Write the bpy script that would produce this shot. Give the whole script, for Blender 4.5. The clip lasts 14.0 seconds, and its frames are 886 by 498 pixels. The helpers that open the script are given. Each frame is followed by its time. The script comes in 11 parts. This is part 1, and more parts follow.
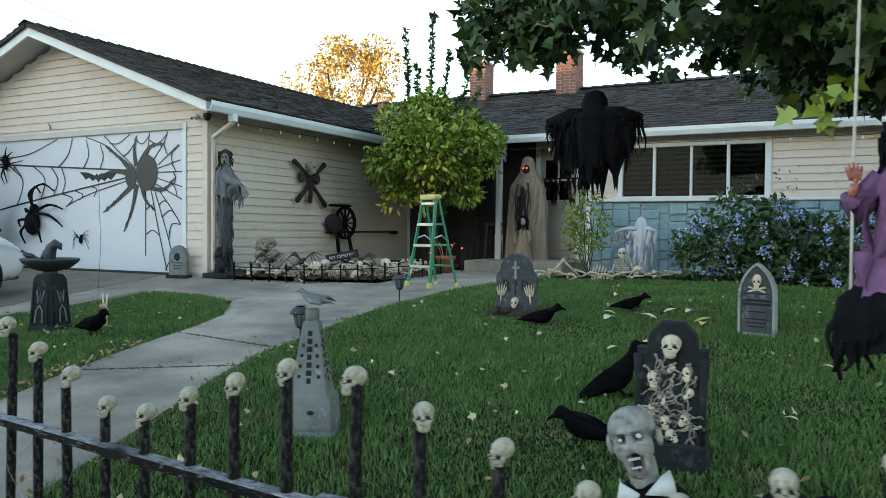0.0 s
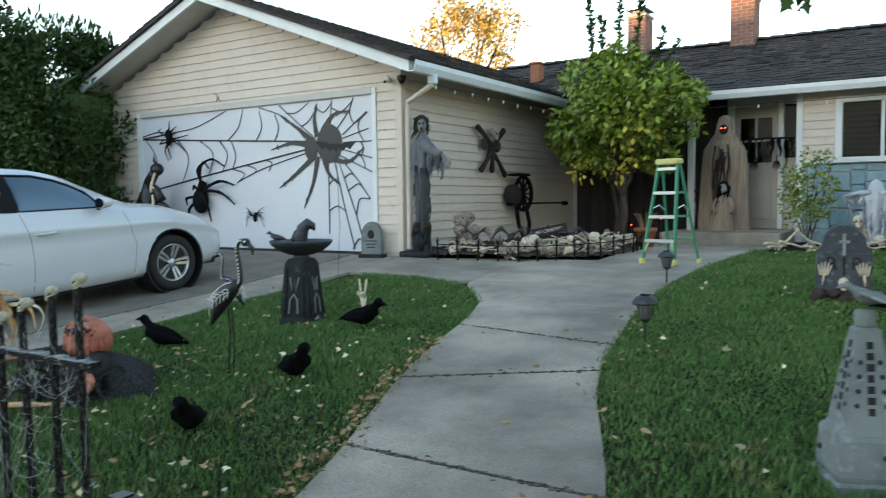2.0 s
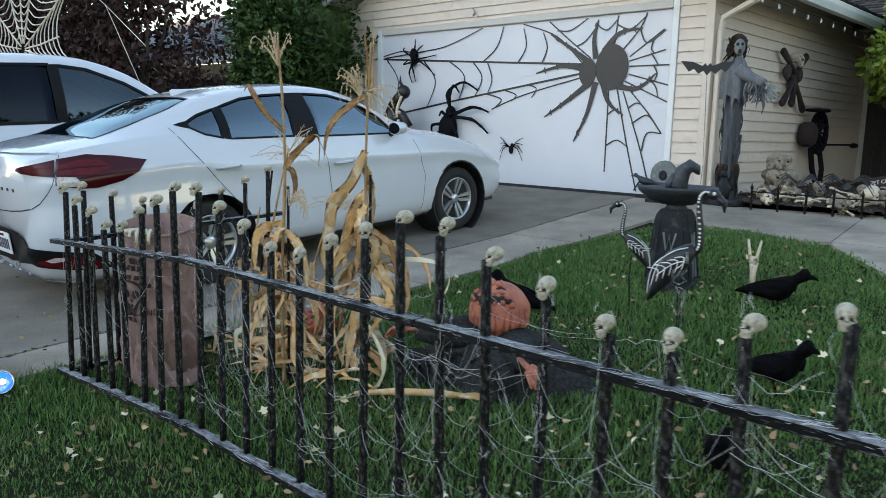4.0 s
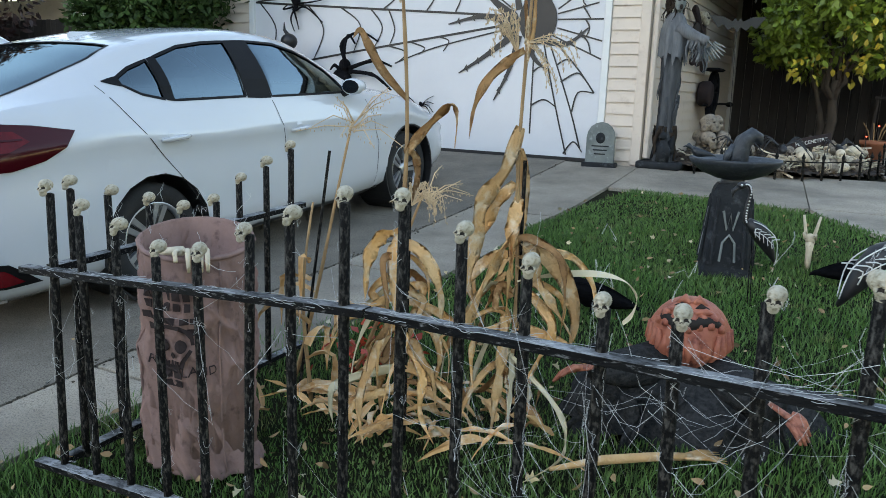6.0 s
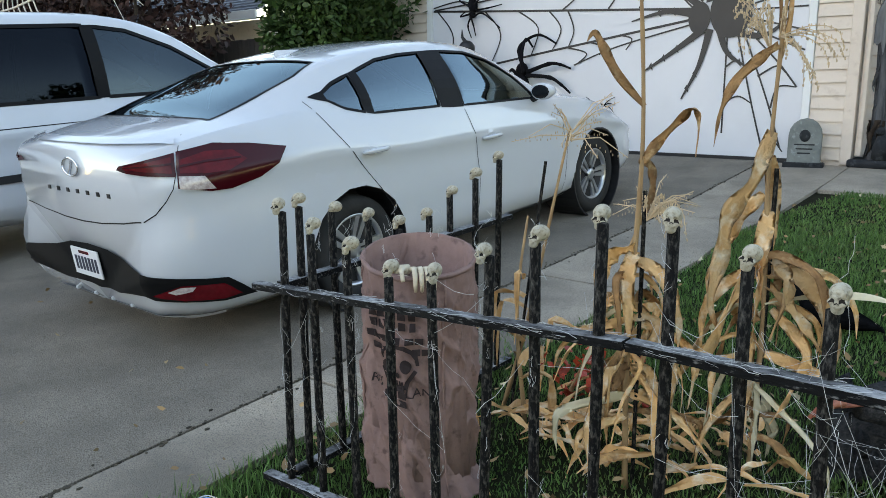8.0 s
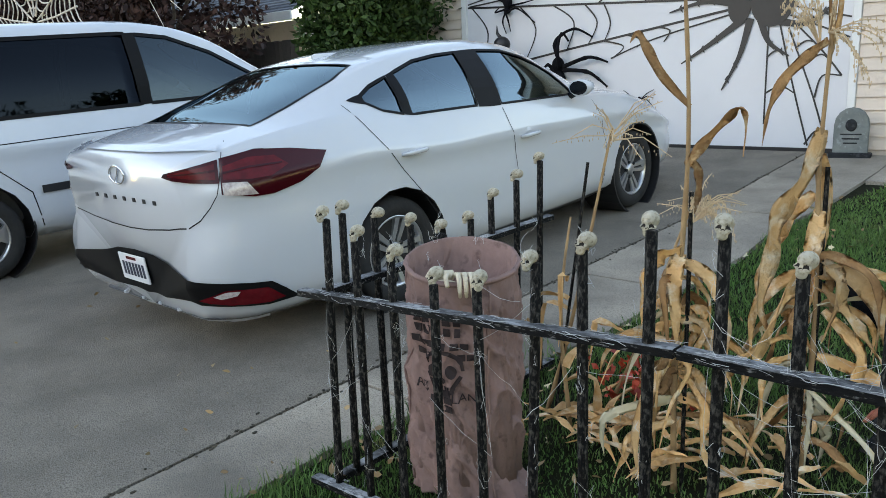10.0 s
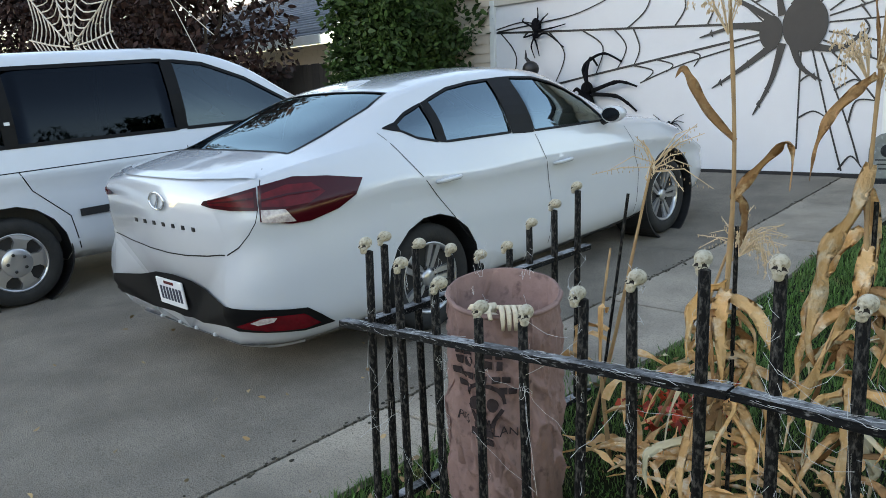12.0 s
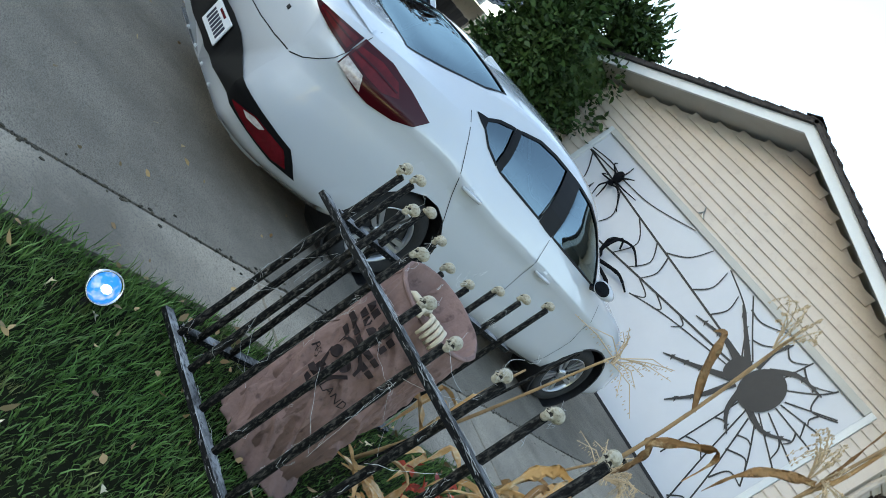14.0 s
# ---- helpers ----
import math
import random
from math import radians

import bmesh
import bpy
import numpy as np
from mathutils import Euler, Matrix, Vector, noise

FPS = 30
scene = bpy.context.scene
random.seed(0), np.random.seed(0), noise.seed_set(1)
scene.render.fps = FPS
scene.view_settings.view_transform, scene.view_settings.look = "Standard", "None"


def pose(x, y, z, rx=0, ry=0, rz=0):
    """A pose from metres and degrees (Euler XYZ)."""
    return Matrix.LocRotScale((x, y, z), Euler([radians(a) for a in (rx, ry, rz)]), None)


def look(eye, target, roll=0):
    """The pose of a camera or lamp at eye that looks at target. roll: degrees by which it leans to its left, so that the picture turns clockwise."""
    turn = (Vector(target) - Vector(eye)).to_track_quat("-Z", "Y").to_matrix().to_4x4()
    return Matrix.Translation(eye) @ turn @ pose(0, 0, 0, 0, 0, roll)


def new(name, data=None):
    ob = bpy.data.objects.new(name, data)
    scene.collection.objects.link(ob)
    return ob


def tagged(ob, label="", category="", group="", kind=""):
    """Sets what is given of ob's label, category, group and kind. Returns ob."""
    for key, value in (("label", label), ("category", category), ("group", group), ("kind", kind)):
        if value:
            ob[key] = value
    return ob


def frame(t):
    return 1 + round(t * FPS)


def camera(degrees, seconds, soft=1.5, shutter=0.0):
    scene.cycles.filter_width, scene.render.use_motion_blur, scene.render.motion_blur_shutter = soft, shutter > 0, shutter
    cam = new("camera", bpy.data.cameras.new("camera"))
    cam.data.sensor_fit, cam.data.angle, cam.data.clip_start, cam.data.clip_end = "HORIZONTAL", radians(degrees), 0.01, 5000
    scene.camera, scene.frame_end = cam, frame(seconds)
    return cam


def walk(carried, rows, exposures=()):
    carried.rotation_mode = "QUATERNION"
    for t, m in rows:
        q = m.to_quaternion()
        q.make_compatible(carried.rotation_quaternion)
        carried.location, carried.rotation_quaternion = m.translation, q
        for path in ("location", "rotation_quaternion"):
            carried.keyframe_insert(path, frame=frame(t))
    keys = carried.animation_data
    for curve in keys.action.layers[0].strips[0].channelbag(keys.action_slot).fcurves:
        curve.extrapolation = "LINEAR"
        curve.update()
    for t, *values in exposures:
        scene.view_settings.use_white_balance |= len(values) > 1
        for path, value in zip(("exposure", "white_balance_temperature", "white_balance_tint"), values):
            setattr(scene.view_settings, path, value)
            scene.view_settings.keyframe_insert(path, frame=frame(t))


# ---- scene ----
cam = camera(60.0, 14.0, soft=0.2, shutter=0.2)
PATH = [
    (0, (-0.863, 0.392, 1.36), (-1.789, 2.164, 1.311), 0.5),
    (0.5, (-1.427, 0.376, 1.362), (-2.319, 2.166, 1.322), 0.4),
    (1, (-2.013, 0.383, 1.413), (-2.891, 2.18, 1.377), -1.1),
    (1.5, (-2.551, 0.33, 1.402), (-3.427, 2.127, 1.363), -1.3),
    (2, (-3.112, 0.377, 1.372), (-4.186, 2.06, 1.247), -0.7),
    (2.5, (-3.734, 0.358, 1.338), (-4.9, 1.964, 1.092), 0.5),
    (3, (-4.205, 0.365, 1.35), (-5.467, 1.889, 1.06), -0.3),
    (3.3, (-4.522, 0.381, 1.383), (-5.864, 1.833, 1.086), -0.7),
    (3.5, (-4.705, 0.387, 1.375), (-6.06, 1.827, 1.079), 0.8),
    (4, (-5.171, 0.363, 1.389), (-6.527, 1.802, 1.083), 1.4),
    (4.2, (-5.378, 0.377, 1.357), (-6.733, 1.814, 1.04), 1.3),
    (6.5, (-7.099, 0.285, 1.415), (-7.959, 2.042, 0.998), 2.1),
    (7, (-7.169, 0.256, 1.423), (-8.258, 1.88, 1.004), 1.4),
    (7.5, (-7.159, 0.303, 1.43), (-8.359, 1.852, 1.03), -0.0),
    (8, (-7.157, 0.333, 1.415), (-8.425, 1.826, 1.008), -0.5),
    (8.5, (-7.143, 0.343, 1.425), (-8.427, 1.822, 1.017), -0.9),
    (9, (-7.143, 0.342, 1.432), (-8.443, 1.809, 1.03), -1.6),
    (11.5, (-7.244, 0.292, 1.478), (-8.63, 1.665, 1.038), -1.8),
    (12, (-7.222, 0.284, 1.486), (-8.608, 1.679, 1.122), -1.9),
    (12.5, (-7.249, 0.25, 1.478), (-8.594, 1.689, 1.132), -0.6),
    (13, (-7.245, 0.192, 1.409), (-8.538, 1.675, 1.052), 25.0),
    (13.5, (-7.256, 0.137, 1.375), (-8.528, 1.654, 1.09), 43.8),
    (14, (-7.338, 0.136, 1.321), (-8.606, 1.662, 1.071), 54.8),
]
walk(cam, [(t, look(eye, target, roll)) for t, eye, target, roll in PATH],
     [(0, 2.78, 7250, 12), (1.5, 2.82, 7250, 12), (2.5, 2.84, 7350, 17), (4, 2.9, 7350, 20), (6.5, 2.94, 7550, 20), (9, 2.97, 7850, 22), (12, 2.93, 7800, 22), (14, 2.92, 7250, 17)])

# ---- light: clear evening sky, the unseen backdrop keeps the low sun off the yard ----
SUN_ELEV, SUN_AZ = 5.0, 200.0
world = bpy.data.worlds.new("evening_sky")
scene.world = world
world.use_nodes = True
wn = world.node_tree
sky = wn.nodes.new("ShaderNodeTexSky")
sky.sky_type = "NISHITA"
sky.sun_disc = False
sky.sun_elevation = radians(SUN_ELEV)
sky.sun_rotation = radians(SUN_AZ)
sky.air_density, sky.dust_density, sky.ozone_density = 0.85, 0.16, 1.1
wn.nodes["Background"].inputs["Strength"].default_value = 0.15
wn.links.new(sky.outputs[0], wn.nodes["Background"].inputs[0])
sun_data = bpy.data.lights.new("sun", "SUN")
sun_data.energy, sun_data.angle, sun_data.color = 2.0, radians(0.6), (1.0, 0.72, 0.42)
sun = new("sun", sun_data)
az = radians(SUN_AZ)
sun_dir = Vector((math.sin(az), math.cos(az), math.tan(radians(SUN_ELEV))))
sun.matrix_world = look(sun_dir * 40, (0, 0, 0))

# ---- materials ----
MATS = {}


def mat(name, c1, c2=None, scale=6.0, rough=0.7, bump=0.0, bscale=60.0, metal=0.0, c3=None, scale3=40.0, f3=0.35, rand=0.0, coat=0.0,
        stretch=(1, 1, 1), spec=0.5, island=False, sheen=0.0, trans=0.0):
    """Principled surface: c1 and c2 mixed by a broad noise, c3 speckled in by a fine one, with a fine bump."""
    m = bpy.data.materials.new(name)
    m.use_nodes = True
    t = m.node_tree
    b = t.nodes["Principled BSDF"]
    b.inputs["Roughness"].default_value = rough
    b.inputs["Metallic"].default_value = metal
    b.inputs["Specular IOR Level"].default_value = spec
    b.inputs["Coat Weight"].default_value = coat
    b.inputs["Coat Roughness"].default_value = 0.04
    b.inputs["Sheen Weight"].default_value = sheen
    b.inputs["Transmission Weight"].default_value = trans
    co = t.nodes.new("ShaderNodeTexCoord")
    mp = t.nodes.new("ShaderNodeMapping")
    mp.inputs["Scale"].default_value = stretch
    t.links.new(co.outputs["Object"], mp.inputs[0])

    def noise_tex(s, detail=6):
        n = t.nodes.new("ShaderNodeTexNoise")
        n.inputs["Scale"].default_value = s
        n.inputs["Detail"].default_value = detail
        n.inputs["Roughness"].default_value = 0.6
        t.links.new(mp.outputs[0], n.inputs["Vector"])
        return n

    def mix(fac, a, bb, hard=(0.35, 0.65)):
        r = t.nodes.new("ShaderNodeMapRange")
        r.inputs[1].default_value, r.inputs[2].default_value = hard
        t.links.new(fac, r.inputs[0])
        x = t.nodes.new("ShaderNodeMix")
        x.data_type = "RGBA"
        t.links.new(r.outputs[0], x.inputs["Factor"])
        for sock, v in ((x.inputs["A"], a), (x.inputs["B"], bb)):
            if isinstance(v, tuple):
                sock.default_value = (*v, 1)
            else:
                t.links.new(v, sock)
        return x.outputs["Result"]

    colour = c1
    if c2:
        colour = mix(noise_tex(scale).outputs["Fac"], c1, c2)
    if c3:
        r3 = (0.62 - 0.3 * f3, 0.72)
        colour = mix(noise_tex(scale3).outputs["Fac"], colour, c3, r3)
    if rand or island:
        src = t.nodes.new("ShaderNodeNewGeometry").outputs["Random Per Island"] if island else t.nodes.new("ShaderNodeObjectInfo").outputs["Random"]
        hsv = t.nodes.new("ShaderNodeHueSaturation")
        r = t.nodes.new("ShaderNodeMapRange")
        r.inputs[3].default_value, r.inputs[4].default_value = 1 - rand, 1 + rand
        t.links.new(src, r.inputs[0])
        t.links.new(r.outputs[0], hsv.inputs["Value"])
        if isinstance(colour, tuple):
            hsv.inputs["Color"].default_value = (*colour, 1)
        else:
            t.links.new(colour, hsv.inputs["Color"])
        colour = hsv.outputs[0]
    if isinstance(colour, tuple):
        b.inputs["Base Color"].default_value = (*colour, 1)
    else:
        t.links.new(colour, b.inputs["Base Color"])
    if bump:
        n = noise_tex(bscale, 8)
        bp = t.nodes.new("ShaderNodeBump")
        bp.inputs["Strength"].default_value = bump
        bp.inputs["Distance"].default_value = 0.01
        t.links.new(n.outputs["Fac"], bp.inputs["Height"])
        t.links.new(bp.outputs[0], b.inputs["Normal"])
    MATS[name] = m
    return m


def glow(name, colour, strength):
    m = bpy.data.materials.new(name)
    m.use_nodes = True
    b = m.node_tree.nodes["Principled BSDF"]
    b.inputs["Base Color"].default_value = (*colour, 1)
    b.inputs["Emission Color"].default_value = (*colour, 1)
    b.inputs["Emission Strength"].default_value = strength
    return m


SIDING = mat("cream_siding", (0.625, 0.525, 0.44), (0.665, 0.565, 0.475), 1.5, 0.6, 0.25, 30, c3=(0.55, 0.45, 0.37), scale3=9, f3=0.2)
TRIM = mat("white_trim_paint", (0.72, 0.73, 0.72), (0.66, 0.67, 0.66), 3, 0.45, 0.1, 40)
DOORWHITE = mat("white_garage_door", (0.64, 0.65, 0.68), (0.60, 0.61, 0.64), 1.2, 0.42, 0.08, 25)
SHAKE = mat("weathered_shake", (0.042, 0.036, 0.034), (0.075, 0.064, 0.058), 3, 0.9, 0.6, 60, rand=0.5, island=True, c3=(0.018, 0.015, 0.015), scale3=20, spec=0.2)
SOFFIT = mat("soffit_paint", (0.55, 0.52, 0.47), (0.5, 0.47, 0.42), 3, 0.6, 0.1)
CONCRETE = mat("walk_concrete", (0.50, 0.425, 0.335), (0.20, 0.172, 0.137), 1.1, 0.85, 0.8, 160, c3=(0.14, 0.125, 0.105), scale3=130, f3=0.5, rand=0.12)
DRIVEWAY = mat("driveway_concrete", (0.31, 0.268, 0.215), (0.20, 0.172, 0.138), 2.2, 0.85, 1.0, 170, c3=(0.075, 0.064, 0.05), scale3=150, f3=0.62)
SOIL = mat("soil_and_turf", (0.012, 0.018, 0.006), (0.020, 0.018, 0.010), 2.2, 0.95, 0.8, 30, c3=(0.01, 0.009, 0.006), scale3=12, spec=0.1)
ASPHALT = mat("asphalt", (0.05, 0.05, 0.05), (0.07, 0.07, 0.068), 2, 0.9, 0.5, 200)
GRASS = mat("grass_blades", (0.064, 0.152, 0.031), (0.102, 0.186, 0.049), 2.0, 0.6, rand=0.5, island=True, c3=(0.21, 0.195, 0.08), scale3=5, f3=0.13, spec=0.35)
BRICK = mat("chimney_brick", (0.26, 0.115, 0.085), (0.19, 0.085, 0.065), 5, 0.85, 0.4, 60, rand=0.2)
MORTAR = mat("mortar", (0.42, 0.36, 0.31), (0.36, 0.31, 0.27), 8, 0.95, 0.3)
STONEVENEER = mat("blue_green_stone", (0.27, 0.41, 0.44), (0.20, 0.32, 0.36), 7, 0.8, 0.9, 18, c3=(0.36, 0.47, 0.46), scale3=5, f3=0.4, rand=0.12)
BLACKMETAL = mat("black_fence_paint", (0.003, 0.003, 0.0035), (0.008, 0.0075, 0.007), 9, 0.7, 0.9, 110, c3=(0.105, 0.098, 0.085), scale3=120, f3=0.42, stretch=(1, 1, 0.4), spec=0.12)
DUSTYRAIL = mat("dusty_black_rail", (0.003, 0.003, 0.0035), (0.012, 0.012, 0.012), 7, 0.7, 0.8, 90, c3=(0.22, 0.22, 0.215), scale3=120, f3=0.16, stretch=(0.3, 1, 1), spec=0.12)
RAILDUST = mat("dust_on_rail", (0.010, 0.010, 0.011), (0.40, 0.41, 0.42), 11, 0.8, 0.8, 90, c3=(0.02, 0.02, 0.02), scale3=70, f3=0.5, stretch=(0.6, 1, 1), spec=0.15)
BONE = mat("bone_plastic", (0.50, 0.455, 0.35), (0.36, 0.315, 0.225), 16, 0.6, 0.5, 60, c3=(0.13, 0.10, 0.06), scale3=34, f3=0.28)
RELIEFBONE = mat("washed_bone_relief", (0.46, 0.42, 0.35), (0.08, 0.072, 0.065), 30, 0.6, 0.4, 90)
WHITEBONE = mat("pale_bone_plastic", (0.70, 0.61, 0.46), (0.58, 0.48, 0.34), 18, 0.5, 0.3, 70, c3=(0.25, 0.17, 0.10), scale3=35, f3=0.1)
DARKSOCKET = mat("socket_black", (0.018, 0.013, 0.010), rough=0.9)
CARWHITE = mat("white_car_paint", (0.56, 0.585, 0.615), rough=0.25, coat=1.0, c2=(0.545, 0.57, 0.60), scale=2)
VANWHITE = mat("white_van_paint", (0.57, 0.60, 0.64), rough=0.3, coat=0.8, c2=(0.54, 0.57, 0.61), scale=2)
BLACKPLASTIC = mat("black_plastic", (0.010, 0.010, 0.011), (0.015, 0.015, 0.016), 8, 0.45, 0.1, 90)
BUMPERBLACK = mat("matt_black_bumper", (0.004, 0.004, 0.0045), rough=0.5, spec=0.15)
GLOSSBLACK = mat("gloss_black", (0.005, 0.005, 0.006), rough=0.18, spec=0.3)
RUBBER = mat("tyre_rubber", (0.012, 0.012, 0.012), (0.02, 0.02, 0.019), 12, 0.85, 0.3, 50)
ALLOY = mat("alloy_wheel", (0.55, 0.56, 0.58), (0.48, 0.49, 0.5), 8, 0.3, metal=0.9)
DARKALLOY = mat("dark_alloy", (0.03, 0.03, 0.032), rough=0.4, metal=0.6)
CHROME = mat("chrome", (0.75, 0.76, 0.78), rough=0.12, metal=1.0)
REDLENS = mat("red_lens", (0.13, 0.003, 0.007), (0.085, 0.002, 0.005), 18, 0.2, coat=0.1, spec=0.25)
DARKRED = mat("dark_red_lens", (0.045, 0.002, 0.005), rough=0.2, coat=0.1, spec=0.25)
CLEARLENS = mat("clear_lens", (0.62, 0.55, 0.52), (0.35, 0.28, 0.27), 40, 0.15, coat=0.5)
CARGLASS = None
WINGLASS = None
SEAT = mat("seat_cloth", (0.05, 0.05, 0.05), rough=0.9)
STONE = mat("grey_foam_stone", (0.21, 0.23, 0.215), (0.13, 0.145, 0.14), 5, 0.85, 0.6, 50, c3=(0.30, 0.33, 0.33), scale3=16, f3=0.2)
DARKSTONE = mat("dark_foam_stone", (0.023, 0.026, 0.029), (0.013, 0.015, 0.017), 5, 0.8, 0.8, 40, spec=0.25, c3=(0.07, 0.076, 0.082), scale3=14, f3=0.2)
PALESTONE = mat("pale_grey_stone", (0.34, 0.37, 0.37), (0.26, 0.29, 0.29), 5, 0.85, 0.6, 60, c3=(0.16, 0.18, 0.18), scale3=10, f3=0.3)
BLUEBIRD = mat("dark_blue_resin", (0.018, 0.022, 0.027), (0.03, 0.035, 0.042), 8, 0.5, 0.3, 50, c3=(0.06, 0.07, 0.08), scale3=25)
CROW = mat("black_feather", (0.002, 0.002, 0.0025), (0.006, 0.006, 0.007), 20, 0.9, 0.8, 60, stretch=(0.5, 2, 2), spec=0.06)
BLACKCLOTH = mat("black_cloth", (0.003, 0.003, 0.004), (0.008, 0.008, 0.010), 6, 0.95, 0.5, 40, spec=0.15)
GREYCLOTH = mat("grey_rag", (0.10, 0.105, 0.11), (0.05, 0.054, 0.06), 6, 0.95, 0.7, 40, stretch=(4, 4, 0.6), spec=0.2)
WHITECLOTH = mat("white_gauze", (0.62, 0.64, 0.66), (0.5, 0.52, 0.54), 6, 0.9, 0.4, 30)
TANCLOTH = mat("tan_gauze", (0.35, 0.26, 0.185), (0.23, 0.17, 0.12), 5, 0.95, 0.5, 30, stretch=(4, 4, 0.5))
PURPLECLOTH = mat("purple_cloth", (0.22, 0.095, 0.20), (0.13, 0.05, 0.12), 6, 0.85, 0.6, 30)
BROWNCLOTH = mat("brown_bin_fabric", (0.31, 0.19, 0.163), (0.23, 0.138, 0.12), 9, 0.9, 1.0, 16, c3=(0.145, 0.087, 0.076), scale3=26, f3=0.2)
BROWNSHADE = mat("dark_brown_ink", (0.03, 0.018, 0.018), rough=0.9)
HUSK = mat("dry_corn_husk", (0.80, 0.51, 0.25), (0.62, 0.33, 0.12), 7, 0.8, 0.8, 70, c3=(0.84, 0.72, 0.53), scale3=16, f3=0.35, rand=0.3)
STALK = mat("dry_corn_stalk", (0.42, 0.27, 0.13), (0.26, 0.15, 0.07), 9, 0.8, 0.3, 60)
TASSEL = mat("corn_tassel", (0.58, 0.43, 0.27), rough=0.9, rand=0.2, island=True)
ORANGECLOTH = mat("orange_pumpkin_resin", (0.50, 0.165, 0.095), (0.36, 0.10, 0.06), 10, 0.6, 0.8, 34, c3=(0.20, 0.05, 0.035), scale3=22, f3=0.25)
FLESH = mat("orange_pink_latex", (0.50, 0.19, 0.12), (0.34, 0.10, 0.06), 22, 0.6, 0.6, 50, c3=(0.10, 0.03, 0.02), scale3=40, f3=0.3)
ZSKIN = mat("grey_latex_skin", (0.36, 0.35, 0.31), (0.20, 0.20, 0.19), 24, 0.55, 0.7, 50, c3=(0.07, 0.06, 0.06), scale3=20, f3=0.25)
GREENPAINT = mat("green_fibreglass", (0.015, 0.25, 0.13), (0.012, 0.19, 0.10), 4, 0.45, 0.1)
LADDERMETAL = mat("ladder_aluminium", (0.55, 0.56, 0.56), rough=0.35, metal=0.8)
YELLOWCAP = mat("yellow_plastic", (0.62, 0.55, 0.18), (0.52, 0.48, 0.2), 8, 0.5)
BARK = mat("brown_bark", (0.09, 0.065, 0.045), (0.05, 0.036, 0.026), 8, 0.95, 0.9, 40, stretch=(3, 3, 0.5))
CITRUS = mat("bright_leaf", (0.135, 0.215, 0.022), (0.22, 0.285, 0.034), 2.5, 0.45, rand=0.45, island=True)
YELLEAF = mat("yellow_leaf", (0.50, 0.40, 0.04), (0.42, 0.30, 0.03), 3, 0.5, rand=0.3, island=True)
DARKLEAF = mat("dark_canopy_leaf", (0.036, 0.075, 0.018), (0.065, 0.115, 0.028), 2, 0.5, rand=0.6, island=True)
HEDGELEAF = mat("hedge_leaf", (0.024, 0.056, 0.013), (0.044, 0.080, 0.019), 2, 0.6, spec=0.25, rand=0.5, island=True)
PLUMLEAF = mat("purple_plum_leaf", (0.030, 0.014, 0.012), (0.048, 0.022, 0.017), 2, 0.65, spec=0.25, rand=0.5, island=True)
SUNLITLEAF = mat("sunlit_gold_leaf", (0.42, 0.26, 0.05), (0.34, 0.24, 0.07), 2, 0.6, rand=0.4, island=True)
BUSHLEAF = mat("plumbago_leaf", (0.035, 0.08, 0.022), (0.06, 0.11, 0.03), 3, 0.55, rand=0.4, island=True)
BLUEFLOWER = mat("pale_blue_petal", (0.40, 0.48, 0.82), (0.50, 0.57, 0.86), 6, 0.7, rand=0.25, island=True)
FALLEN = mat("fallen_leaf", (0.25, 0.155, 0.075), (0.36, 0.26, 0.13), 1.2, 0.8, rand=0.5, island=True, c3=(0.24, 0.13, 0.06), scale3=9)
PALELEAF = mat("pale_fallen_leaf", (0.66, 0.60, 0.44), (0.56, 0.46, 0.27), 2, 0.8, rand=0.3, island=True)
WEBWHITE = mat("white_web_fibre", (0.62, 0.63, 0.62), rough=0.9)
ROPE = mat("web_rope", (0.66, 0.60, 0.52), (0.55, 0.49, 0.42), 20, 0.9)
GREYROOF = mat("grey_asphalt_shingle", (0.16, 0.18, 0.21), (0.12, 0.135, 0.16), 3, 0.9, 0.5, 80, rand=0.2)
DARKWOOD = mat("dark_fence_wood", (0.035, 0.028, 0.024), (0.05, 0.04, 0.034), 5, 0.9, 0.5, 40, rand=0.25, stretch=(4, 4, 0.4))
WHITEPRINT = mat("plate_white", (0.72, 0.73, 0.74), rough=0.4)
BLUEINK = mat("plate_ink", (0.018, 0.022, 0.045), rough=0.5)
DOORWOOD = mat("front_door_paint", (0.42, 0.36, 0.29), (0.38, 0.32, 0.26), 3, 0.5, 0.1)
DARKROOM = mat("dark_interior", (0.02, 0.018, 0.016), rough=0.9)
BLIND = mat("shutter_slat", (0.16, 0.155, 0.15), rough=0.6)
SIGNWHITE = mat("sign_paint", (0.7, 0.7, 0.68), (0.6, 0.6, 0.58), 10, 0.7)
TERRACOTTA = mat("terracotta", (0.35, 0.13, 0.07), (0.28, 0.1, 0.05), 8, 0.8, 0.3)
LANTERNGLASS = mat("lantern_glass", (0.10, 0.105, 0.105), rough=0.2)
BULBGLASS = mat("clear_bulb_glass", (0.75, 0.76, 0.76), rough=0.15)


